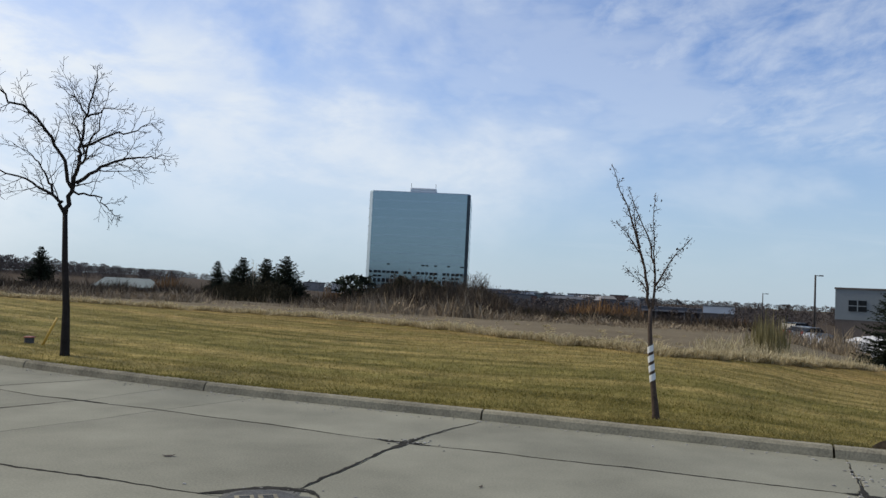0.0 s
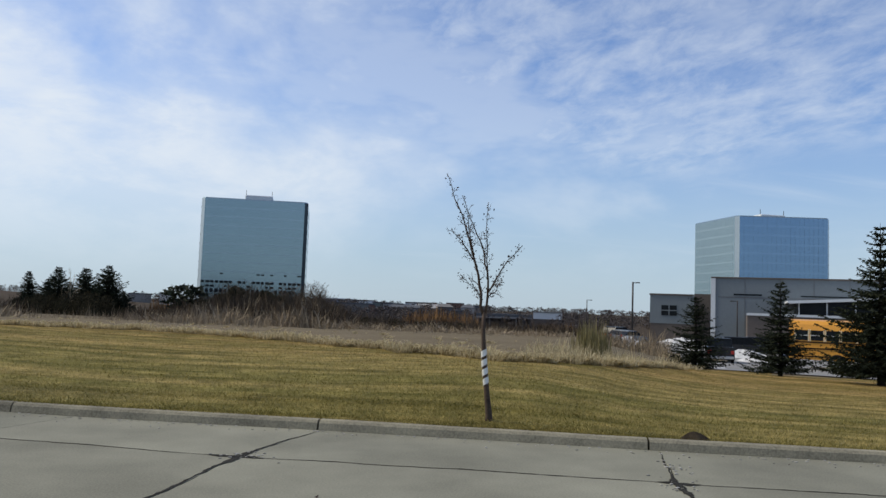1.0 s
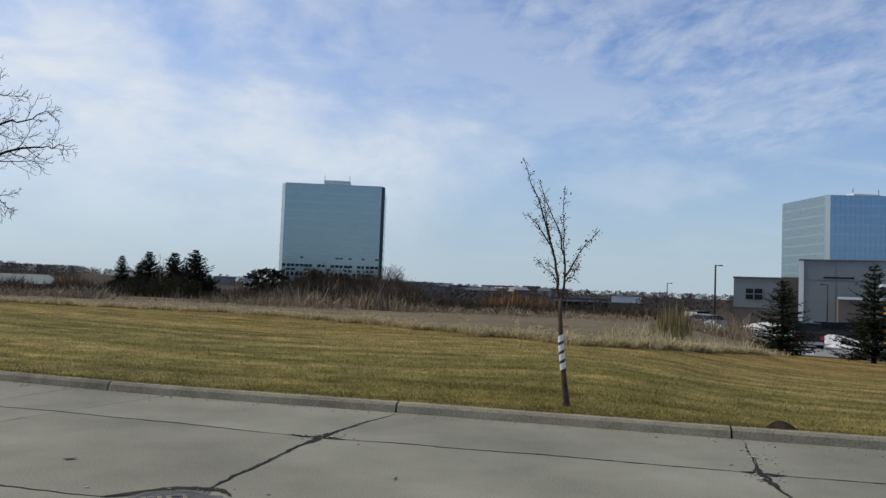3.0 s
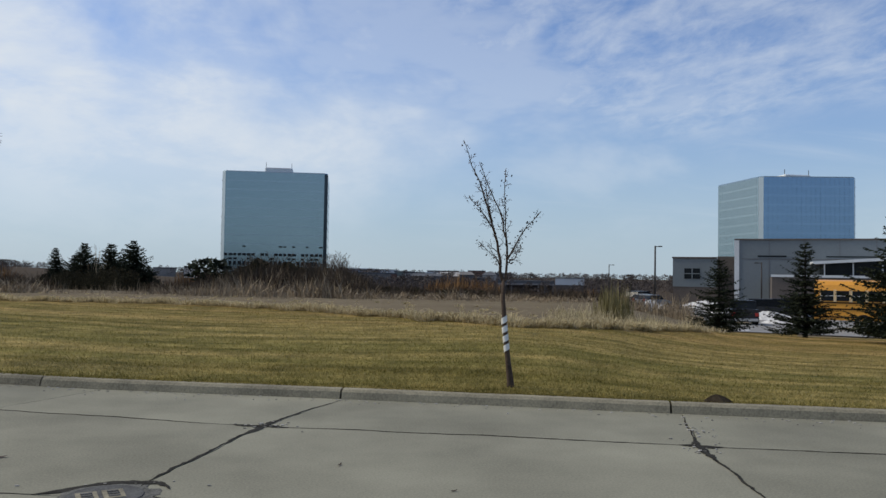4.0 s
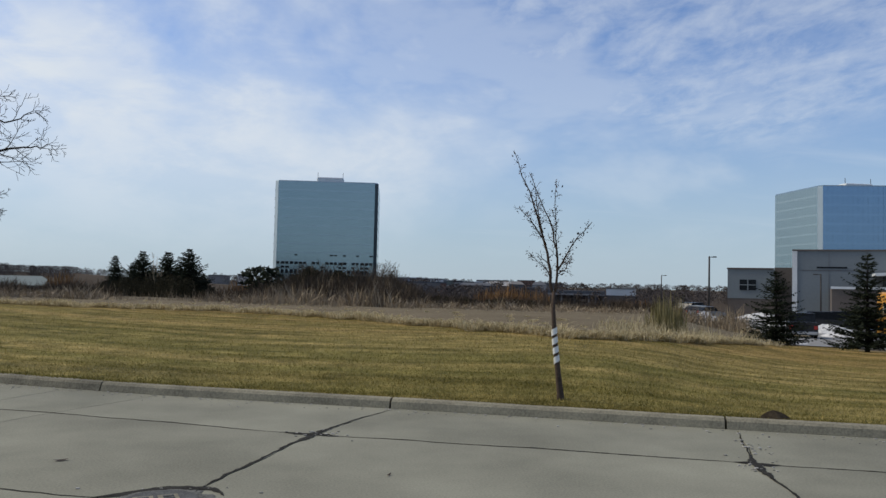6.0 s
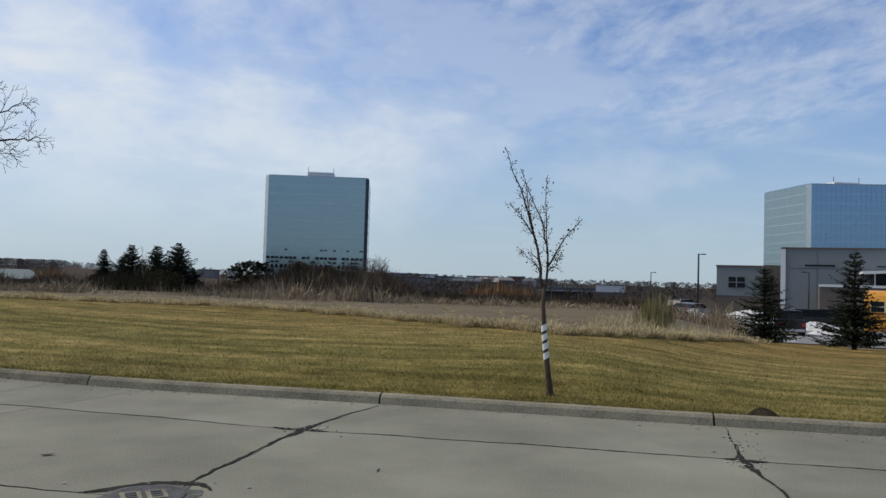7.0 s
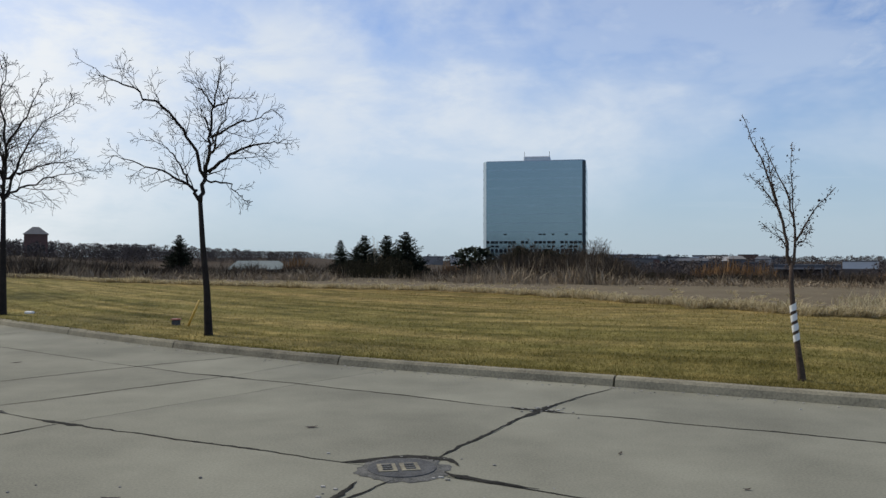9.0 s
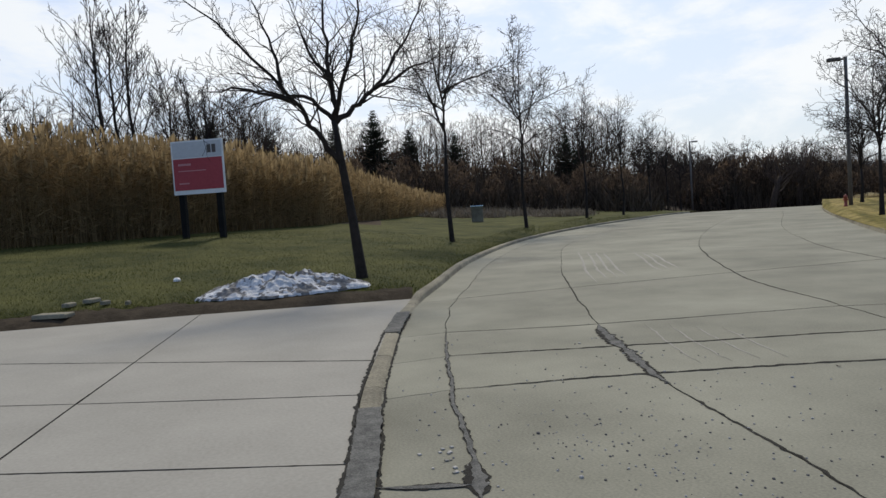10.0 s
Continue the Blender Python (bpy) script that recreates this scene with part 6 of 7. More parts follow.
def hall(az, d, width, top, depth, wall, roof, label, pitched=0.0, turn=0.0, base=-6.3, windows=0):
    ob = thing("house" if pitched else "hall", heading(az, d, base), label, "building", "far buildings", turn=-az + turn)
    h = top - base
    child("wall", boxes("wall", wall, (-width / 2, 0, 0, width / 2, depth, h)), ob)
    b = Build()
    e = 0.4
    if pitched:
        b.v = [Vector(q) for q in ((-width / 2 - e, -e, h), (width / 2 + e, -e, h), (width / 2 + e, depth + e, h), (-width / 2 - e, depth + e, h), (-width / 2 + pitched, depth / 2, h + pitched), (width / 2 - pitched, depth / 2, h + pitched))]
        b.f = [(0, 1, 5, 4), (1, 2, 5), (2, 3, 4, 5), (3, 0, 4), (3, 2, 1, 0)]
    else:
        b.box(-width / 2 - 0.2, -0.2, h, width / 2 + 0.2, depth + 0.2, h + 0.5)
    child("roof", b.done("roof", roof), ob)
    for k in range(windows):
        x = -width / 2 + width * (k + 0.25) / windows
        child("window", boxes("window", GLASS_DARK, (x, -0.06, h * 0.55, x + width * 0.5 / windows, 0.02, h * 0.75)), ob)
    return ob


for k in range(26):
    az, d = 2.0 + 11.5 * (k + r.random()) / 26, r.uniform(300, 520)
    hall(az, d, r.uniform(5, 17), 1.5 + d * math.tan(radians(r.uniform(-0.45, 0.12))), 9, r.choice((CITY, CITY, RED_BRICK, ROOF_DARK)), r.choice((ROOF_DARK, ROOF_DARK, CITY)), "pale low building among distant trees", r.choice((0, 0, 1.4)))
for az, d, w, el, mat, roof, label, n in ((2.6, 520, 26, 0.42, CITY, PALE, "pale distant commercial building on the horizon", 7), (4.6, 560, 20, 0.36, PALE, ROOF_DARK, "white distant commercial building on the horizon", 6), (6.2, 480, 12, 0.22, GREEN_ROOF, ROOF_DARK, "green distant warehouse on the horizon", 0),
                                    (7.9, 500, 16, 0.16, CITY, PALE, "pale distant warehouse on the horizon", 4), (9.0, 600, 24, 0.34, CITY, ROOF_DARK, "beige distant commercial building on the horizon", 7), (11.5, 620, 14, 0.4, RED_BRICK, ROOF_DARK, "brown distant building on the horizon", 4),
                                    (13.2, 560, 18, 0.2, CITY, ROOF_DARK, "grey distant warehouse on the horizon", 5), (-8.8, 430, 8, 0.3, WHITE, ROOF_DARK, "white distant house on the horizon", 3), (-10.6, 460, 12, 0.2, CITY, ROOF_DARK, "pale distant house on the horizon", 3),
                                    (-31.5, 420, 12, 0.9, CITY, PALE, "pale distant house among trees", 0)):
    hall(az, d, w, 1.5 + d * math.tan(radians(el * 0.8)), 14, mat, roof, label, windows=0 if n < 5 else n)
hall(-37.45, 300, 7.2, 1.5 + 300 * math.tan(radians(1.6)), 8, RED_BRICK, ROOF_DARK, "red-brown brick tower block on the wooded hill", 2.6, base=-5, windows=2)
hall(-40.4, 310, 9, 1.5 + 310 * math.tan(radians(1.5)), 9, CITY, ROOF_DARK, "grey flat-roofed building on the wooded hill", base=-5, windows=3)
hall(-23.2, 130, 9.5, 1.5 - 130 * math.tan(radians(0.75)), 9, CITY, GREEN_ROOF, "low house with a grey-green roof beyond the field", 1.4, base=-3)
# covered walkway roof on posts, and a white shed beside it
q = heading(15.2, 165, -3.2)
ob = thing("pavilion", q, "long flat-roofed open pavilion on pale posts", "building", turn=-15.2)
child("roof", boxes("roof", ROOF_DARK, (-6.2, 0, 3.2, 5.6, 8, 3.8)), ob)
child("fascia", boxes("fascia", CITY, (-6.2, -0.1, 2.85, 5.6, 0.1, 3.2)), ob)
for x in (-6, -3.4, 2.2, 3.6, 5.2):
    child("post", boxes("post", CITY, (x, 0.2, 0, x + 0.24, 0.45, 2.85)), ob)
child("wall", boxes("wall", ROOF_DARK, (-6.1, 7.5, 0, 5.5, 7.8, 2.85)), ob)
ob = thing("shed", heading(18.2, 165, -3.2), "white box-like shed beside the pavilion", "building", turn=-18.2)
child("wall", boxes("wall", PALE, (-2.8, 0, 3.0, 3.2, 5, 4.35)), ob)
child("base", boxes("base", PANEL_DARK, (-2.7, 0.1, 0, 3.1, 4.9, 3.0)), ob)
child("roof", boxes("roof", ROOF_DARK, (-2.9, -0.1, 4.35, 3.3, 5.1, 4.5)), ob)


# ---- school, lot and vehicles ----
LOT = -2.2
lot_v, lot_f = [], []
for i in range(61):
    az = 24.5 + 0.5 * i
    for k in range(16):
        d = 38 + (116 - 38) * k / 15
        if az < 28:
            d = max(d, 80)
        q = heading(az, d)
        q.z = far_ground(az, d) + 0.05
        lot_v.append(q)
for i in range(60):
    for k in range(15):
        a = i * 16 + k
        lot_f.append((a, a + 16, a + 17, a + 1))
tagged(new("parking_lot", mesh("parking_lot", lot_v, lot_f, ASPHALT, None, True)), "pale grey asphalt parking lot with old snow at its edges", "parking lot", kind="structure")

AX = 30.0
school = thing("school", heading(AX, 0, LOT), "low grey panelled school with brown masonry and a dark entrance", "building", turn=-AX)


def across(az, d):
    return d * math.tan(radians(az - AX))


D1, D2 = 118.0, 112.0
top1, top2 = 1.5 + D1 * math.tan(radians(1.43)) - LOT, 1.5 + D2 * math.tan(radians(2.7)) - LOT
x0, x1, x2, x3 = across(25.45, D1), across(28.4, D1), across(29.57, D2), 48.0
child("wall", boxes("wall", PANEL, (x0, D1, 2.55, x1, D1 + 12, top1)), school, "light grey panel wall")
child("wall", boxes("wall", PANEL_DARK, (x0 + 0.05, D1 + 0.05, 0, x1, D1 + 12, 2.55)), school, "brown masonry base")
child("wall", boxes("wall", PANEL_DARK, (x1, D1 + 1.5, 0, x2 + 0.5, D1 + 12, top1 + 0.35)), school, "dark brown masonry link")
child("wall", boxes("wall", PANEL, (x2, D2, 0, x3, D2 + 30, top2)), school, "grey panel wall")
# pale strip paints the main block's brightly lit side face
child("corner_trim", boxes("corner_trim", PALE, (x2 - 0.1, D2 - 0.1, 0, x2 + 0.5, D2 + 0.3, top2 + 0.05)), school)
child("parapet", boxes("parapet", PANEL_DARK, (x0 - 0.1, D1 - 0.12, top1, x1, D1 + 0.4, top1 + 0.22)), school)
child("parapet", boxes("parapet", PANEL_DARK, (x2 - 0.1, D2 - 0.12, top2, x3, D2 + 0.4, top2 + 0.2)), school)
# dark strips on the wall paint the shadow lines of its recesses
for xa, za, xb, zb in ((across(31.0, D2), 6.75, across(32.8, D2), 6.95), (across(35.2, D2), 6.75, across(38.5, D2), 6.9)):
    child("slot", boxes("slot", GLASS_DARK, (xa, D2 - 0.06, za, xb, D2 + 0.02, zb)), school)
for k in range(1, 9):
    x = x2 + 4.2 * k
    child("panel_joint", boxes("panel_joint", PANEL_DARK, (x, D2 - 0.03, 0, x + 0.03, D2 + 0.02, top2)), school)
child("panel_joint", boxes("panel_joint", PANEL_DARK, (x2 + 0.8, D2 - 0.03, 6.45, x3, D2 + 0.02, 6.5)), school)
win = child("window", boxes("window", GLASS_DARK, (across(26.23, D1), D1 - 0.08, 3.72, across(27.27, D1), D1 + 0.02, 5.2)), school)
wx0, wx1 = across(26.23, D1), across(27.27, D1)
child("frame", boxes("frame", PANEL, ((wx0 + wx1) / 2 - 0.07, D1 - 0.13, 3.72, (wx0 + wx1) / 2 + 0.07, D1 - 0.08, 5.2), (wx0, D1 - 0.12, 4.4, wx1, D1 - 0.085, 4.52)), win)
e0, e1 = across(31.9, 106), across(35.6, 106)
child("annexe", boxes("annexe", PANEL_DARK, (e0, 106, 0, e1 + 14, D2, 4.1)), school, "brown masonry front")
child("coping", boxes("coping", PALE, (e0 - 0.1, 105.85, 4.1, e1 + 14, 106.4, 4.4)), school)
g0 = across(35.0, 108)
child("clerestory", boxes("clerestory", GLASS_DARK, (g0, 108, 4.4, g0 + 16, D2, 6.0)), school, "dark glazed clerestory band")
b = Build()
b.v = [Vector(q) for q in ((g0 - 1.2, 107.0, 5.75), (g0 + 17, 107.0, 6.9), (g0 + 17, D2, 6.9), (g0 - 1.2, D2, 5.75), (g0 - 1.2, 107.0, 6.1), (g0 + 17, 107.0, 7.25), (g0 + 17, D2, 7.25), (g0 - 1.2, D2, 6.1))]
b.f = [(3, 2, 1, 0), (4, 5, 6, 7), (0, 1, 5, 4), (1, 2, 6, 5), (2, 3, 7, 6), (3, 0, 4, 7)]
child("canopy", b.done("canopy", PALE), school, "white sloping canopy roof")
for k in range(5):
    child("mullion", boxes("mullion", PALE, (g0 + 0.1 + 3.2 * k, 107.9, 4.4, g0 + 0.25 + 3.2 * k, 108.0, 6.0)), school)


def lathe_wheel(parent, x, y, rad, wide):
    """A wheel with its axle across y."""
    def ring(rr, y0, n=18):
        return [Vector((x + rr * math.cos(2 * math.pi * k / n), y0, rad + rr * math.sin(2 * math.pi * k / n))) for k in range(n)]
    b = Build()
    rows = [ring(rad * 0.6, y - wide / 2), ring(rad * 0.95, y - wide / 2), ring(rad, y - wide * 0.35), ring(rad, y + wide * 0.35), ring(rad * 0.95, y + wide / 2), ring(rad * 0.6, y + wide / 2)]
    for row in rows:
        b.v += row
    for i in range(5):
        for k in range(18):
            b.f.append((i * 18 + k, i * 18 + (k + 1) % 18, i * 18 + 18 + (k + 1) % 18, i * 18 + 18 + k))
    wheel = child("wheel", b.done("tyre", BLACK, True), parent)
    b = Build()
    b.v = ring(rad * 0.6, y - wide * 0.42) + ring(rad * 0.3, y - wide * 0.3) + ring(rad * 0.6, y + wide * 0.42)
    b.f = [(k, (k + 1) % 18, 18 + (k + 1) % 18, 18 + k) for k in range(18)] + [tuple(18 + k for k in range(18)), tuple(36 + k for k in range(18))]
    child("rim", b.done("rim", CHROME), wheel)
    return wheel


def school_bus(at, turn):
    bus = thing("school_bus", at, "yellow school bus with black rub rails, parked in the lot", "bus", turn=turn)
    L, W = 10.4, 2.4
    b = Build()
    # rounded cross-section drawn out along the length
    sec = [(-W / 2, 0.62), (-W / 2, 2.35), (-W / 2 + 0.12, 2.7), (-W / 2 + 0.4, 2.92), (0, 3.0), (W / 2 - 0.4, 2.92), (W / 2 - 0.12, 2.7), (W / 2, 2.35), (W / 2, 0.62)]
    for x in (-L / 2, L / 2 - 1.4):
        b.v += [Vector((x, y, z)) for y, z in sec]
    n = len(sec)
    b.f = [(k, n + k, n + k + 1, k + 1) for k in range(n - 1)] + [tuple(range(n)), tuple(n + k for k in reversed(range(n))), (0, n, 2 * n - 1, n - 1)]
    child("body", b.done("body", BUS), bus)
    child("bonnet", boxes("bonnet", BUS, (L / 2 - 1.4, -1.0, 0.62, L / 2, 1.0, 1.65), bevel=0.15), bus)
    for y in (-W / 2 - 0.02, W / 2 + 0.02):
        for z in (0.78, 1.25, 1.62):
            child("rub_rail", boxes("rub_rail", BLACK, (-L / 2, y - 0.02, z, L / 2 - 1.4, y + 0.02, z + 0.07)), bus)
        for k in range(10):
            x = -L / 2 + 0.35 + 0.83 * k
            w = child("window", boxes("window", GLASS_DARK, (x, y - 0.012, 1.76, x + 0.68, y + 0.012, 2.36)), bus)
            child("sash", boxes("sash", WHITE, (x, y - 0.03, 2.04, x + 0.68, y + 0.03, 2.07)), w)
            child("frame", boxes("frame", CREAM, (x - 0.06, y - 0.022, 1.71, x, y + 0.022, 2.41), (x + 0.68, y - 0.022, 1.71, x + 0.74, y + 0.022, 2.41)), w, "cream window frame")
    for z in (1.45,):
        child("rear_window", boxes("rear_window", GLASS_DARK, (-L / 2 - 0.02, -0.9, 1.75, -L / 2 + 0.02, 0.9, 2.4)), bus)
    for y in (-0.95, 0.95):
        child("tail_lamp", boxes("tail_lamp", CAR_RED, (-L / 2 - 0.03, y - 0.12, 1.15, -L / 2, y + 0.12, 1.4)), bus)
    child("bumper", boxes("bumper", BLACK, (-L / 2 - 0.12, -1.2, 0.5, -L / 2, 1.2, 0.78), bevel=0.04), bus)
    for x in (-2.6, 4.1):
        for y in (-1.08, 1.08):
            lathe_wheel(bus, x, y, 0.5, 0.3)
    child("roof_hatch", boxes("roof_hatch", BUS, (-1.0, -0.4, 2.98, -0.2, 0.4, 3.08), bevel=0.04), bus)
    return bus


school_bus(on_ground(40.2, 53, 0.06), -37)


def car(at, turn, paint, label, kind="sedan", group="parked cars"):
    """A parked car: lofted body, glazed cabin, lamps, wheels."""
    ob = thing("car" if kind != "pickup" else "pickup_truck", at, label, "car", group, turn=turn)
    if kind == "sedan":
        L, W, side = 4.5, 1.76, [(-2.25, 0.72), (-2.2, 0.95), (-1.5, 1.02), (1.0, 0.98), (2.1, 0.78), (2.25, 0.55)]
        cabin = [(-1.75, 1.0), (-1.05, 1.42), (0.25, 1.44), (1.05, 0.98)]
    elif kind == "suv":
        L, W, side = 4.7, 1.86, [(-2.35, 0.8), (-2.32, 1.1), (-1.6, 1.14), (0.9, 1.12), (2.15, 1.0), (2.35, 0.65)]
        cabin = [(-2.28, 1.1), (-1.95, 1.74), (0.1, 1.76), (1.0, 1.12)]
    else:
        L, W, side = 5.6, 2.0, [(-2.8, 0.85), (-2.8, 1.3), (-0.7, 1.3), (1.4, 1.28), (2.65, 1.15), (2.8, 0.75)]
        cabin = [(-0.75, 1.28), (-0.55, 1.88), (0.75, 1.9), (1.5, 1.26)]
    b = Build()
    low = 0.34
    loop = [(side[0][0], low)] + side + [(side[-1][0], low)]
    n = len(loop)
    for y, s in ((-W / 2, 0.96), (-W / 2 + 0.1, 1.0), (W / 2 - 0.1, 1.0), (W / 2, 0.96)):
        b.v += [Vector((x * (1 if s == 1 else 0.985), y, low + (z - low) * s)) for x, z in loop]
    for i in range(3):
        b.f += [(i * n + k, (i + 1) * n + k, (i + 1) * n + (k + 1) % n, i * n + (k + 1) % n) for k in range(n)]
    b.f += [tuple(reversed(range(n))), tuple(3 * n + k for k in range(n))]
    child("body", b.done("body", paint), ob)
    b = Build()
    m = len(cabin)
    for y, s in ((-W / 2 + 0.06, 0), (-W / 2 + 0.2, 1), (W / 2 - 0.2, 1), (W / 2 - 0.06, 0)):
        b.v += [Vector((x, y if (k in (1, 2)) == bool(s) or True else y, z)) for k, (x, z) in enumerate(cabin)]
    for i in range(3):
        b.f += [(i * m + k, (i + 1) * m + k, (i + 1) * m + k + 1, i * m + k + 1) for k in range(m - 1)]
    b.f += [tuple(reversed(range(m))), tuple(3 * m + k for k in range(m))]
    child("cabin", b.done("cabin", GLASS_DARK), ob, "dark glazed cabin")
    (xa, za), (xb, zb) = cabin[1], cabin[2]
    child("roof", boxes("roof", paint, (xa - 0.05, -W / 2 + 0.16, za - 0.03, xb + 0.05, W / 2 - 0.16, zb + 0.04), bevel=0.03), ob)
    for y in (-W / 2 + 0.16, W / 2 - 0.16):
        child("tail_lamp", boxes("tail_lamp", CAR_RED, (-L / 2 - 0.02, y - 0.12, 0.8, -L / 2 + 0.05, y + 0.12, 1.05)), ob)
        child("head_lamp", boxes("head_lamp", CHROME, (L / 2 - 0.16, y - 0.14, 0.62, L / 2 - 0.02, y + 0.14, 0.76)), ob)
    child("bumper", boxes("bumper", CHROME if kind == "pickup" else BLACK, (-L / 2 - 0.08, -W / 2 + 0.06, 0.42, -L / 2 + 0.02, W / 2 - 0.06, 0.62), bevel=0.03), ob)
    for x in (-L * 0.3, L * 0.31):
        for y in (-W / 2 + 0.1, W / 2 - 0.1):
            lathe_wheel(ob, x, y, 0.33 if kind == "sedan" else 0.38, 0.22)
    return ob


car(on_ground(30.1, 67, 0.06), 63, CAR_BLACK, "black pickup truck with red tail lamps, parked", "pickup")
car(on_ground(31.7, 82, 0.06), -20, CAR_BLACK, "black estate car parked behind a snow bank", "suv")
car(on_ground(33.2, 85, 0.06), -26, CAR_BLACK, "dark parked car beside a snow bank", "suv")
car(on_ground(23.65, 92, 0.06), 30, CAR_GREY, "silver parked car beyond the weeds", "sedan")
car(on_ground(23.4, 98, 0.06), 30, CAR_BLACK, "dark parked car beyond the weeds", "suv")
car(on_ground(24.1, 87, 0.06), 26, CAR_GREY, "grey parked car beyond the weeds", "sedan")


def mound(name, at, size, seed, mat, label, category, turn=0.0, lumps=0.3, dirt=None, scale=2.0, detail=1):
    """A lumpy heap with an uneven outline."""
    r = random.Random(seed)
    ob = thing(name, at, label, category, turn=turn)
    v, f = [], []
    nu, nr = 44 * detail, 16 * detail
    v.append(Vector((0, 0, size[2])))
    off = Vector((r.uniform(0, 50), r.uniform(0, 50), 0))
    for j in range(1, nr + 1):
        t = j / nr
        for k in range(nu):
            a = 2 * math.pi * k / nu
            rad = t * (1 + 0.28 * noise.noise(Vector((math.cos(a) * 1.3, math.sin(a) * 1.3, seed))) + 0.1 * noise.noise(Vector((math.cos(a) * 4, math.sin(a) * 4, seed + 9.0))))
            x, y = math.cos(a) * rad * size[0], math.sin(a) * rad * size[1]
            z = size[2] * (1 - t ** 1.8)
            z *= 1 + lumps * noise.noise(Vector((x * scale, y * scale, seed)))
            z += size[2] * lumps * 0.5 * noise.noise(Vector((x * scale * 3.5, y * scale * 3.5, seed))) * (1 - t * 0.7)
            v.append(Vector((x, y, max(z, 0) - (0.03 if j == nr else 0))))
    for k in range(nu):
        f.append((0, 1 + k, 1 + (k + 1) % nu))
        for j in range(nr - 1):
            a, b = 1 + j * nu, 1 + (j + 1) * nu
            f.append((a + k, b + k, b + (k + 1) % nu, a + (k + 1) % nu))
    v[0].z = v[1].z
    slots = None
    if dirt:
        slots = [1 if noise.noise(Vector(v[g[0]]) * 3.4 + off) + 0.6 * noise.noise(Vector(v[g[0]]) * 11 + off) > 0.05 else 0 for g in f]
    child("snow_body", mesh("snow_body", v, f, [mat, dirt] if dirt else mat, slots), ob)
    return ob


mound("snow_pile", on_ground(27.6, 104, 0.02), (3.6, 2.0, 0.9), 3, SNOW, "long bank of old white snow beside the school", "snow", -28)
mound("snow_pile", on_ground(29.2, 90, 0.02), (2.6, 1.2, 0.7), 4, SNOW, "bank of old white snow in the lot", "snow", -29)
mound("snow_pile", on_ground(31.6, 78, 0.02), (3.0, 1.2, 0.75), 5, SNOW, "bank of old white snow before a parked car", "snow", -31)
mound("snow_pile", on_ground(24.0, 82, 0.02), (1.8, 1.0, 0.9), 6, SNOW, "heap of old white snow before parked cars", "snow", -24)
mound("snow_pile", on_ground(28.6, 41, 0.02), (1.6, 0.7, 0.22), 7, SNOW, "low patch of old snow under a small spruce", "snow", -28)
mound("snow_pile", on_ground(33.0, 72, 0.02), (2.6, 1.2, 0.55), 8, SNOW, "low bank of old snow in the lot", "snow", -33)


# ---- lamps ----
def lamp_post(at, height, turn, label, arm=0.75, base=0.0, rad=0.075, group="lamp posts", mat=None, head=(0.5, 0.2, 0.13)):
    ob = thing("street_lamp", at, label, "lamp post", group, turn=turn)
    mat = mat or POLE
    b = Build()
    b.tube([Vector((0, 0, -0.1)), Vector((0, 0, height * 0.5)), Vector((0, 0, height))], [rad, rad * 0.9, rad * 0.8], 10)
    child("pole", b.done("pole", mat, True), ob)
    if base:
        b = Build()
        b.tube([Vector((0, 0, -0.1)), Vector((0, 0, base - 0.05)), Vector((0, 0, base))], [0.22, 0.22, 0.19], 14)
        child("footing", b.done("footing", KERB), ob, "round concrete footing")
    a = child("arm", boxes("arm", mat, (0, -0.03, height - 0.13, arm, 0.03, height - 0.05)), ob)
    child("head", boxes("head", mat, (arm - head[0] * 0.5, -head[1], height - 0.14, arm + head[0] * 0.5, head[1], height - 0.14 + head[2]), bevel=0.03), ob, "shoebox lamp head")
    return ob


lamp_post(on_ground(24.25, 100), 7.55, -24.25, "tall dark lamp post in the school lot", 0.6, rad=0.13)
lamp_post(on_ground(21.05, 150), 7.0, -21, "dark lamp post far across the field", 0.7, rad=0.1)
lamp_post(on_ground(31.25, 106), 5.9, 149, "dark lamp post before the school wall", 0.6, rad=0.1)
p = on_ground(-43.85, 42)
lamp_post(p, 1.5 + 42 * math.tan(radians(7.98)) - p.z, 44 + 180, "weathered lamp post with a shoebox head beside the road", 0.5, 0.0, 0.1, mat=POLE_GREY, head=(0.62, 0.2, 0.14))
p = on_ground(-53.64, 85)
lamp_post(p, 1.5 + 85 * math.tan(radians(3.53)) - p.z, 53, "distant lamp post beyond the curve of the road", 0.5, 0.0, 0.1, mat=POLE_GREY, head=(0.62, 0.2, 0.14))

# ---- things along the road ----
SGN_AZ, SGN_D = -88.55, 28.5
sign = thing("sign", on_ground(SGN_AZ, SGN_D, -0.1), "red and pale grey notice board on two black posts", "sign", turn=-SGN_AZ - 26)
for x in (-0.72, 0.66):
    child("post", boxes("post", BLACK, (x - 0.1, 0.02, -0.2, x + 0.1, 0.2, 3.1)), sign)
w, z0, z1 = 0.95, 1.60, 3.46
board = child("board", boxes("board", WHITE, (-w, -0.05, z0, w, 0.02, z1)), sign, "white-edged board")
child("lower_field", boxes("lower_field", SIGN_RED, (-w + 0.05, -0.06, z0 + 0.15, w - 0.05, -0.048, z0 + 1.24)), board, "faded red panel")
child("upper_field", boxes("upper_field", SIGN_GREY, (-w + 0.05, -0.06, z0 + 1.27, w - 0.05, -0.048, z1 - 0.05)), board, "pale grey panel")
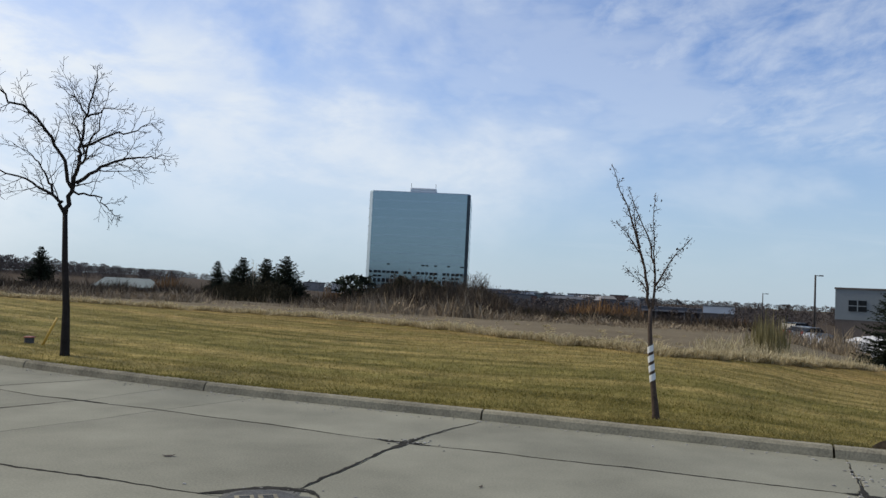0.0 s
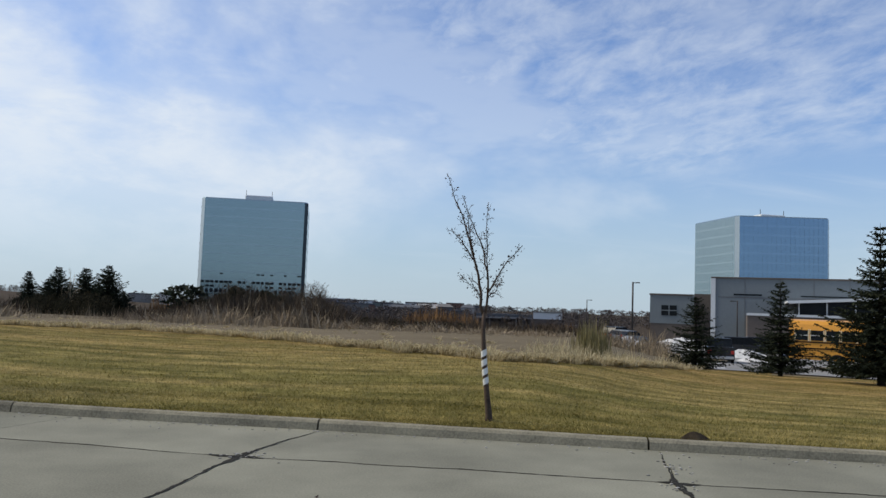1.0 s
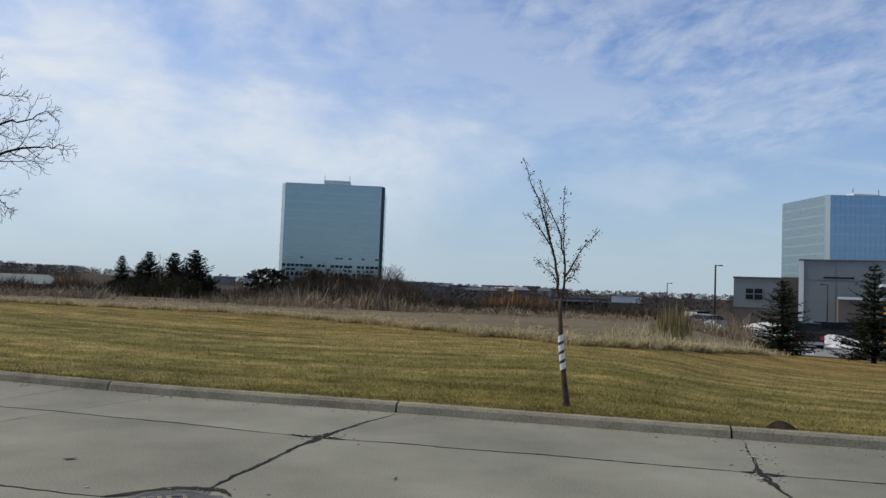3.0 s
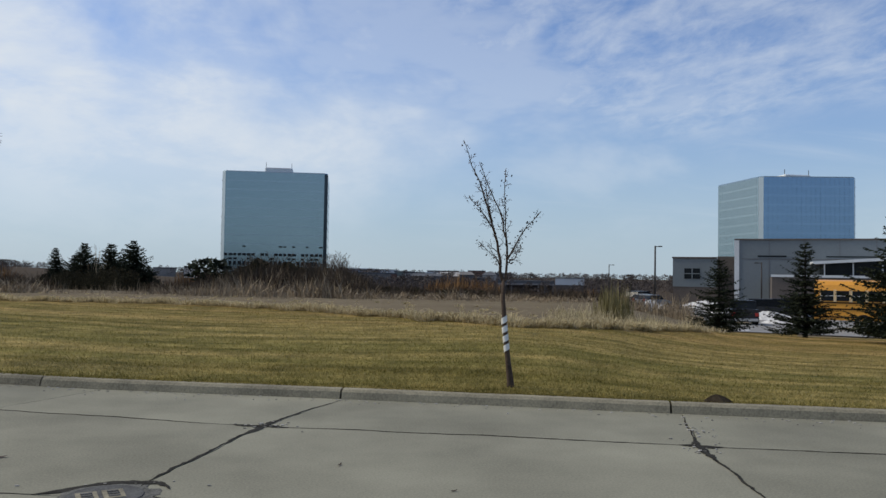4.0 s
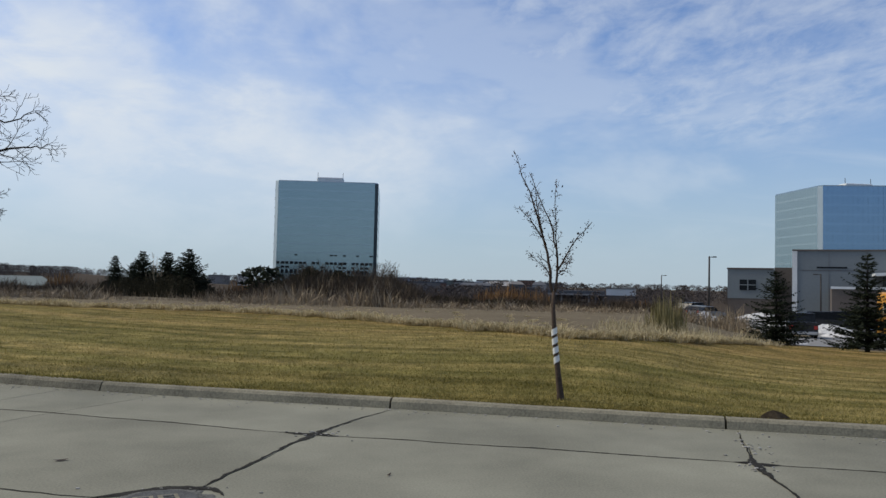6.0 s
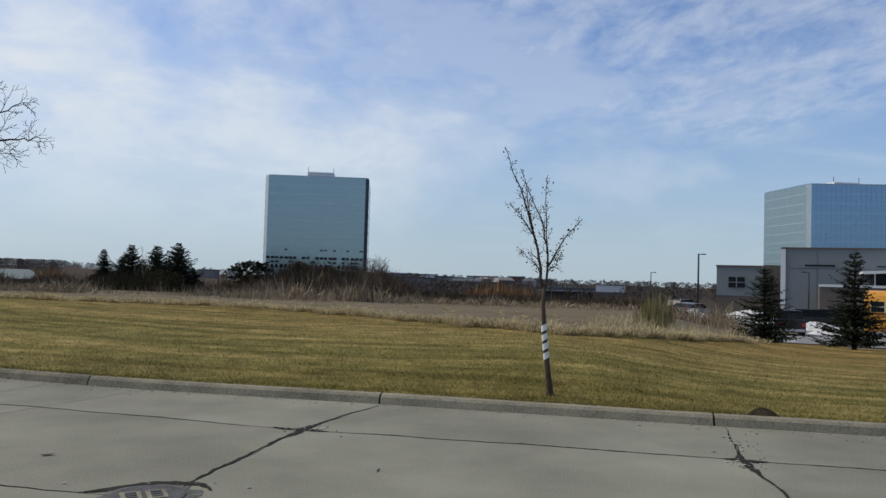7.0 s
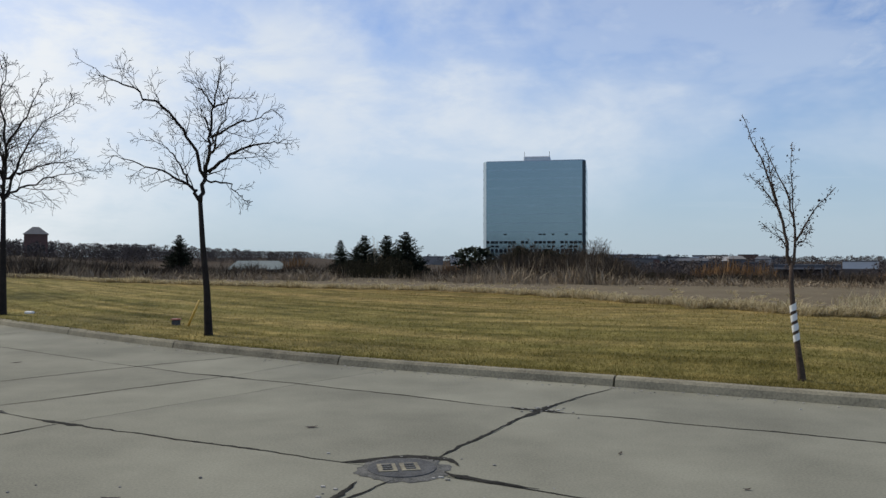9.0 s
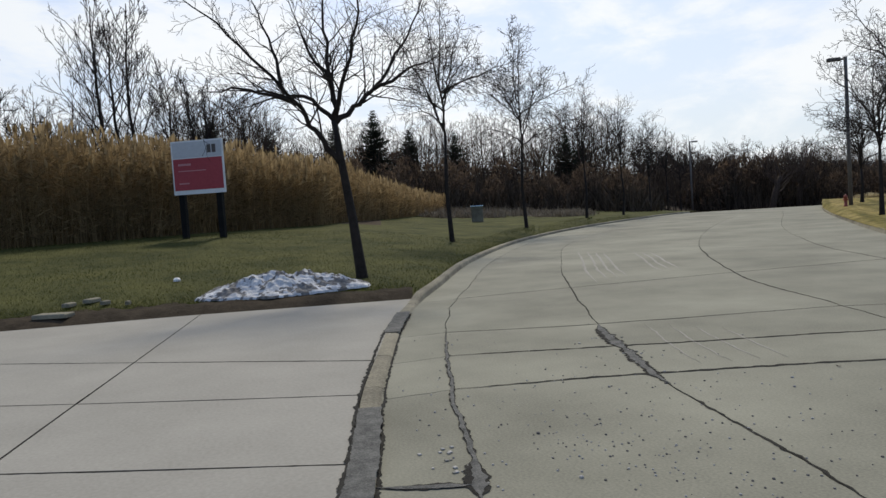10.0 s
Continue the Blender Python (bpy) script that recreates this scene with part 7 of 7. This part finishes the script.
for x0, x1, h, t in ((-0.72, -0.25, 1.0, 0.07), (-0.72, 0.3, 0.80, 0.03), (-0.72, -0.35, 0.36, 0.045)):
    child("text_bar", boxes("text_bar", SIGN_PINK, (x0, -0.066, z0 + h, x1, -0.058, z0 + h + t)), board)
child("emblem", boxes("emblem", PANEL_DARK, (0.38, -0.066, z0 + 1.4, 0.52, -0.058, z0 + 1.68), (0.56, -0.066, z0 + 1.4, 0.7, -0.058, z0 + 1.68)), board, "dark plain mark")

cab = thing("utility_cabinet", on_ground(-68.9, 46), "grey-green metal utility cabinet on the verge", "cabinet", turn=68)
child("body", boxes("body", KERB, (-0.34, -0.3, 0, 0.34, 0.3, 0.9), bevel=0.04), cab)
child("lid", boxes("lid", MULLION, (-0.38, -0.34, 0.9, 0.38, 0.34, 0.97), bevel=0.03), cab)

mound("snow_pile", on_ground(-83.6, 14.75, 0.0), (1.55, 0.85, 0.33), 12, SNOW, "melting heap of dirty snow beside the driveway", "snow", 83.6, 0.6, SNOW_DIRT, 3.0, 3)
mound("soil_heap", Vector((4.50, 8.20, 0.1)), (0.175, 0.12, 0.09), 21, SOIL, "small dark heap of soil behind the kerb", "soil", -17)

# bare soil beside the driveway and round the trunks
soil = thing("soil_strip", (0, 0, 0), "bare dark soil along the driveway's edge", "soil", kind="structure")
v, f = [], []
rr = random.Random(33)
for k in range(60):
    az = -74.3 - 32 * k / 59
    d0 = near_start(az)
    wide = 0.75 + 0.3 * rr.random() + 0.5 * max(0, noise.noise(Vector((az * 0.5, 0, 3))))
    for c in range(5):
        d = d0 + 0.03 + wide * c / 4
        q = heading(az, d)
        q.z = near_ground(az, d) + 0.012 - (0.02 if c in (0, 4) else 0) + rr.uniform(0, 0.012)
        v.append(q)
for k in range(59):
    for c in range(4):
        a = k * 5 + c
        f.append((a, a + 1, a + 6, a + 5))
child("soil", mesh("soil", v, f, SOIL), soil)
for az, d, s in ((-96.2, 15.6, 0.16), (-98.6, 14.5, 0.3), (-95.4, 15.2, 0.1), (-97.6, 15.4, 0.14), (-94.0, 14.9, 0.07)):
    ob = thing("stone_slab", on_ground(az, d, 0.01), "broken flat piece of concrete on bare soil", "stone", "broken concrete", turn=rr.uniform(0, 180))
    child("piece", boxes("piece", KERB, (-s, -s * 0.5, 0, s, s * 0.5, 0.07), bevel=0.015), ob)
litter = thing("litter", on_ground(-90.7, 17.2), "small white scrap of litter on the grass", "litter")
child("scrap", boxes("scrap", WHITE, (-0.1, -0.07, 0, 0.1, 0.07, 0.07), bevel=0.03), litter)
litter = thing("litter", Vector((-13.0, 16.75, 0.16)), "small white scrap of litter by the kerb", "litter")
child("scrap", boxes("scrap", WHITE, (-0.12, -0.06, 0, 0.12, 0.06, 0.06), bevel=0.025), litter)

# yellow guy guard and small marker box by the first tree
q = on_ground(-28.1, 16.0)
guy = thing("guy_wire_guard", q, "leaning yellow plastic guy-wire guard beside the tree", "marker", turn=28.8)
b = Build()
b.tube([Vector((0.0, 0, -0.02)), Vector((0.17, 0.03, 0.38)), Vector((0.22, 0.04, 0.5))], [0.022, 0.022, 0.018], 8)
child("tube", b.done("tube", YELLOW, True), guy)
q = on_ground(-28.85, 16.4)
mk = thing("valve_marker", q, "small dark valve box with an orange lid in the grass", "marker")
child("body", boxes("body", CAST, (-0.07, -0.06, 0, 0.07, 0.06, 0.1), bevel=0.015), mk)
child("lid", boxes("lid", HYD_RED, (-0.085, -0.075, 0.1, 0.085, 0.075, 0.125), bevel=0.012), mk)
hyd = thing("fire_hydrant", on_ground(-44.15, 41.5), "small red fire hydrant beside the lamp post", "hydrant")
b = Build()
b.tube([Vector((0, 0, h)) for h in (0, 0.04, 0.05, 0.38, 0.4, 0.48, 0.54, 0.57)], [0.11, 0.11, 0.075, 0.075, 0.1, 0.09, 0.05, 0.02], 12)
child("barrel", b.done("barrel", HYD_RED, True), hyd)
b = Build()
b.tube([Vector((-0.14, 0, 0.32)), Vector((0.14, 0, 0.32))], [0.045, 0.045], 10)
child("nozzle", b.done("nozzle", HYD_RED, True), hyd)

# manhole
mh = thing("manhole_cover", Vector((-1.28, 5.4, 0.0)), "round cast-iron manhole cover set in crumbling asphalt", "manhole cover", turn=20)
v, f, n = [Vector((0, 0, 0.008))], [], 48
rr = random.Random(2)
for ring_r, z in ((0.25, 0.008), (0.275, 0.007), (0.31, 0.003)):
    for k in range(n):
        a = 2 * math.pi * k / n
        q = ring_r * (1 + (rr.uniform(-0.06, 0.16) if ring_r > 0.3 else 0))
        v.append(Vector((math.cos(a) * q, math.sin(a) * q, z)))
f = [(0, 1 + k, 1 + (k + 1) % n) for k in range(n)]
for i in range(2):
    f += [(1 + i * n + k, 1 + (i + 1) * n + k, 1 + (i + 1) * n + (k + 1) % n, 1 + i * n + (k + 1) % n) for k in range(n)]
child("surround", mesh("surround", v, f, PATCH), mh, "crumbled asphalt surround")
b = Build()
b.tube([Vector((0, 0, 0.0)), Vector((0, 0, 0.014))], [0.245, 0.24], 40)
lid = child("lid", b.done("lid", CAST), mh, "cast-iron lid")
for x in (-0.17, -0.01):
    b = Build()
    b.box(x, -0.1, 0.014, x + 0.13, 0.1, 0.019)
    child("plate", b.done("plate", KERB), lid, "pale raised plate")
    for k in range(3):
        child("rib", boxes("rib", CAST, (x + 0.03, -0.07 + 0.055 * k, 0.019, x + 0.10, -0.04 + 0.055 * k, 0.024)), lid)

# loose stones and leaves on the road
b = Build()
rr = random.Random(9)
for k in range(480):
    if k < 180:
        x, y = rr.gauss(-3.9, 0.7), rr.gauss(2.35, 0.45)
    elif k < 330:
        x, y = rr.gauss(-4.4, 1.2), rr.gauss(3.1, 0.9)
    elif k < 420:
        x, y = rr.gauss(-6, 1.8), rr.gauss(2.9, 0.9)
    else:
        s = rr.uniform(FAR_KERB.near(Vector((6, 7.2))), FAR_KERB.near(Vector((-9, 13))))
        q = FAR_KERB.shifted(s, rr.uniform(0.05, 0.5))
        x, y = q.x, q.y
    g = rr.uniform(0.003, 0.008) * (1.6 if rr.random() < 0.08 else 1)
    if y > FAR_KERB.at(FAR_KERB.near(Vector((x, y)))).y:
        continue
    b.box(x - g, y - g * 0.8, 0.0, x + g, y + g * 0.8, g * 1.1, bevel=g * 0.35)
tagged(new("gravel", b.done("gravel", STONE)), "scattered small stones on the concrete road", "gravel", kind="stuff")
for x, y, w, t in ((-2.36, 6.58, 0.06, 20), (-2.88, 4.41, 0.07, 5), (-7.9, 9.9, 0.08, 40), (0.25, 6.1, 0.03, 60), (-2.1, 3.6, 0.05, 30), (1.0, 5.3, 0.03, 10), (-5.0, 4.9, 0.03, 0)):
    ob = thing("dead_leaf", Vector((x, y, 0.004)), "curled dark dead leaf on the concrete road", "leaf", "dead leaves", turn=t)
    bb = Build()
    bb.v = [Vector(q) for q in ((-w, 0, 0.012), (-w * 0.4, -w * 0.35, 0.002), (w * 0.5, -w * 0.3, 0.004), (w, 0, 0.015), (w * 0.5, w * 0.3, 0.006), (-w * 0.4, w * 0.35, 0.003), (0, 0, 0.0))]
    bb.f = [(6, 0, 1), (6, 1, 2), (6, 2, 3), (6, 3, 4), (6, 4, 5), (6, 5, 0)]
    child("blade", bb.done("blade", LEAF), ob)
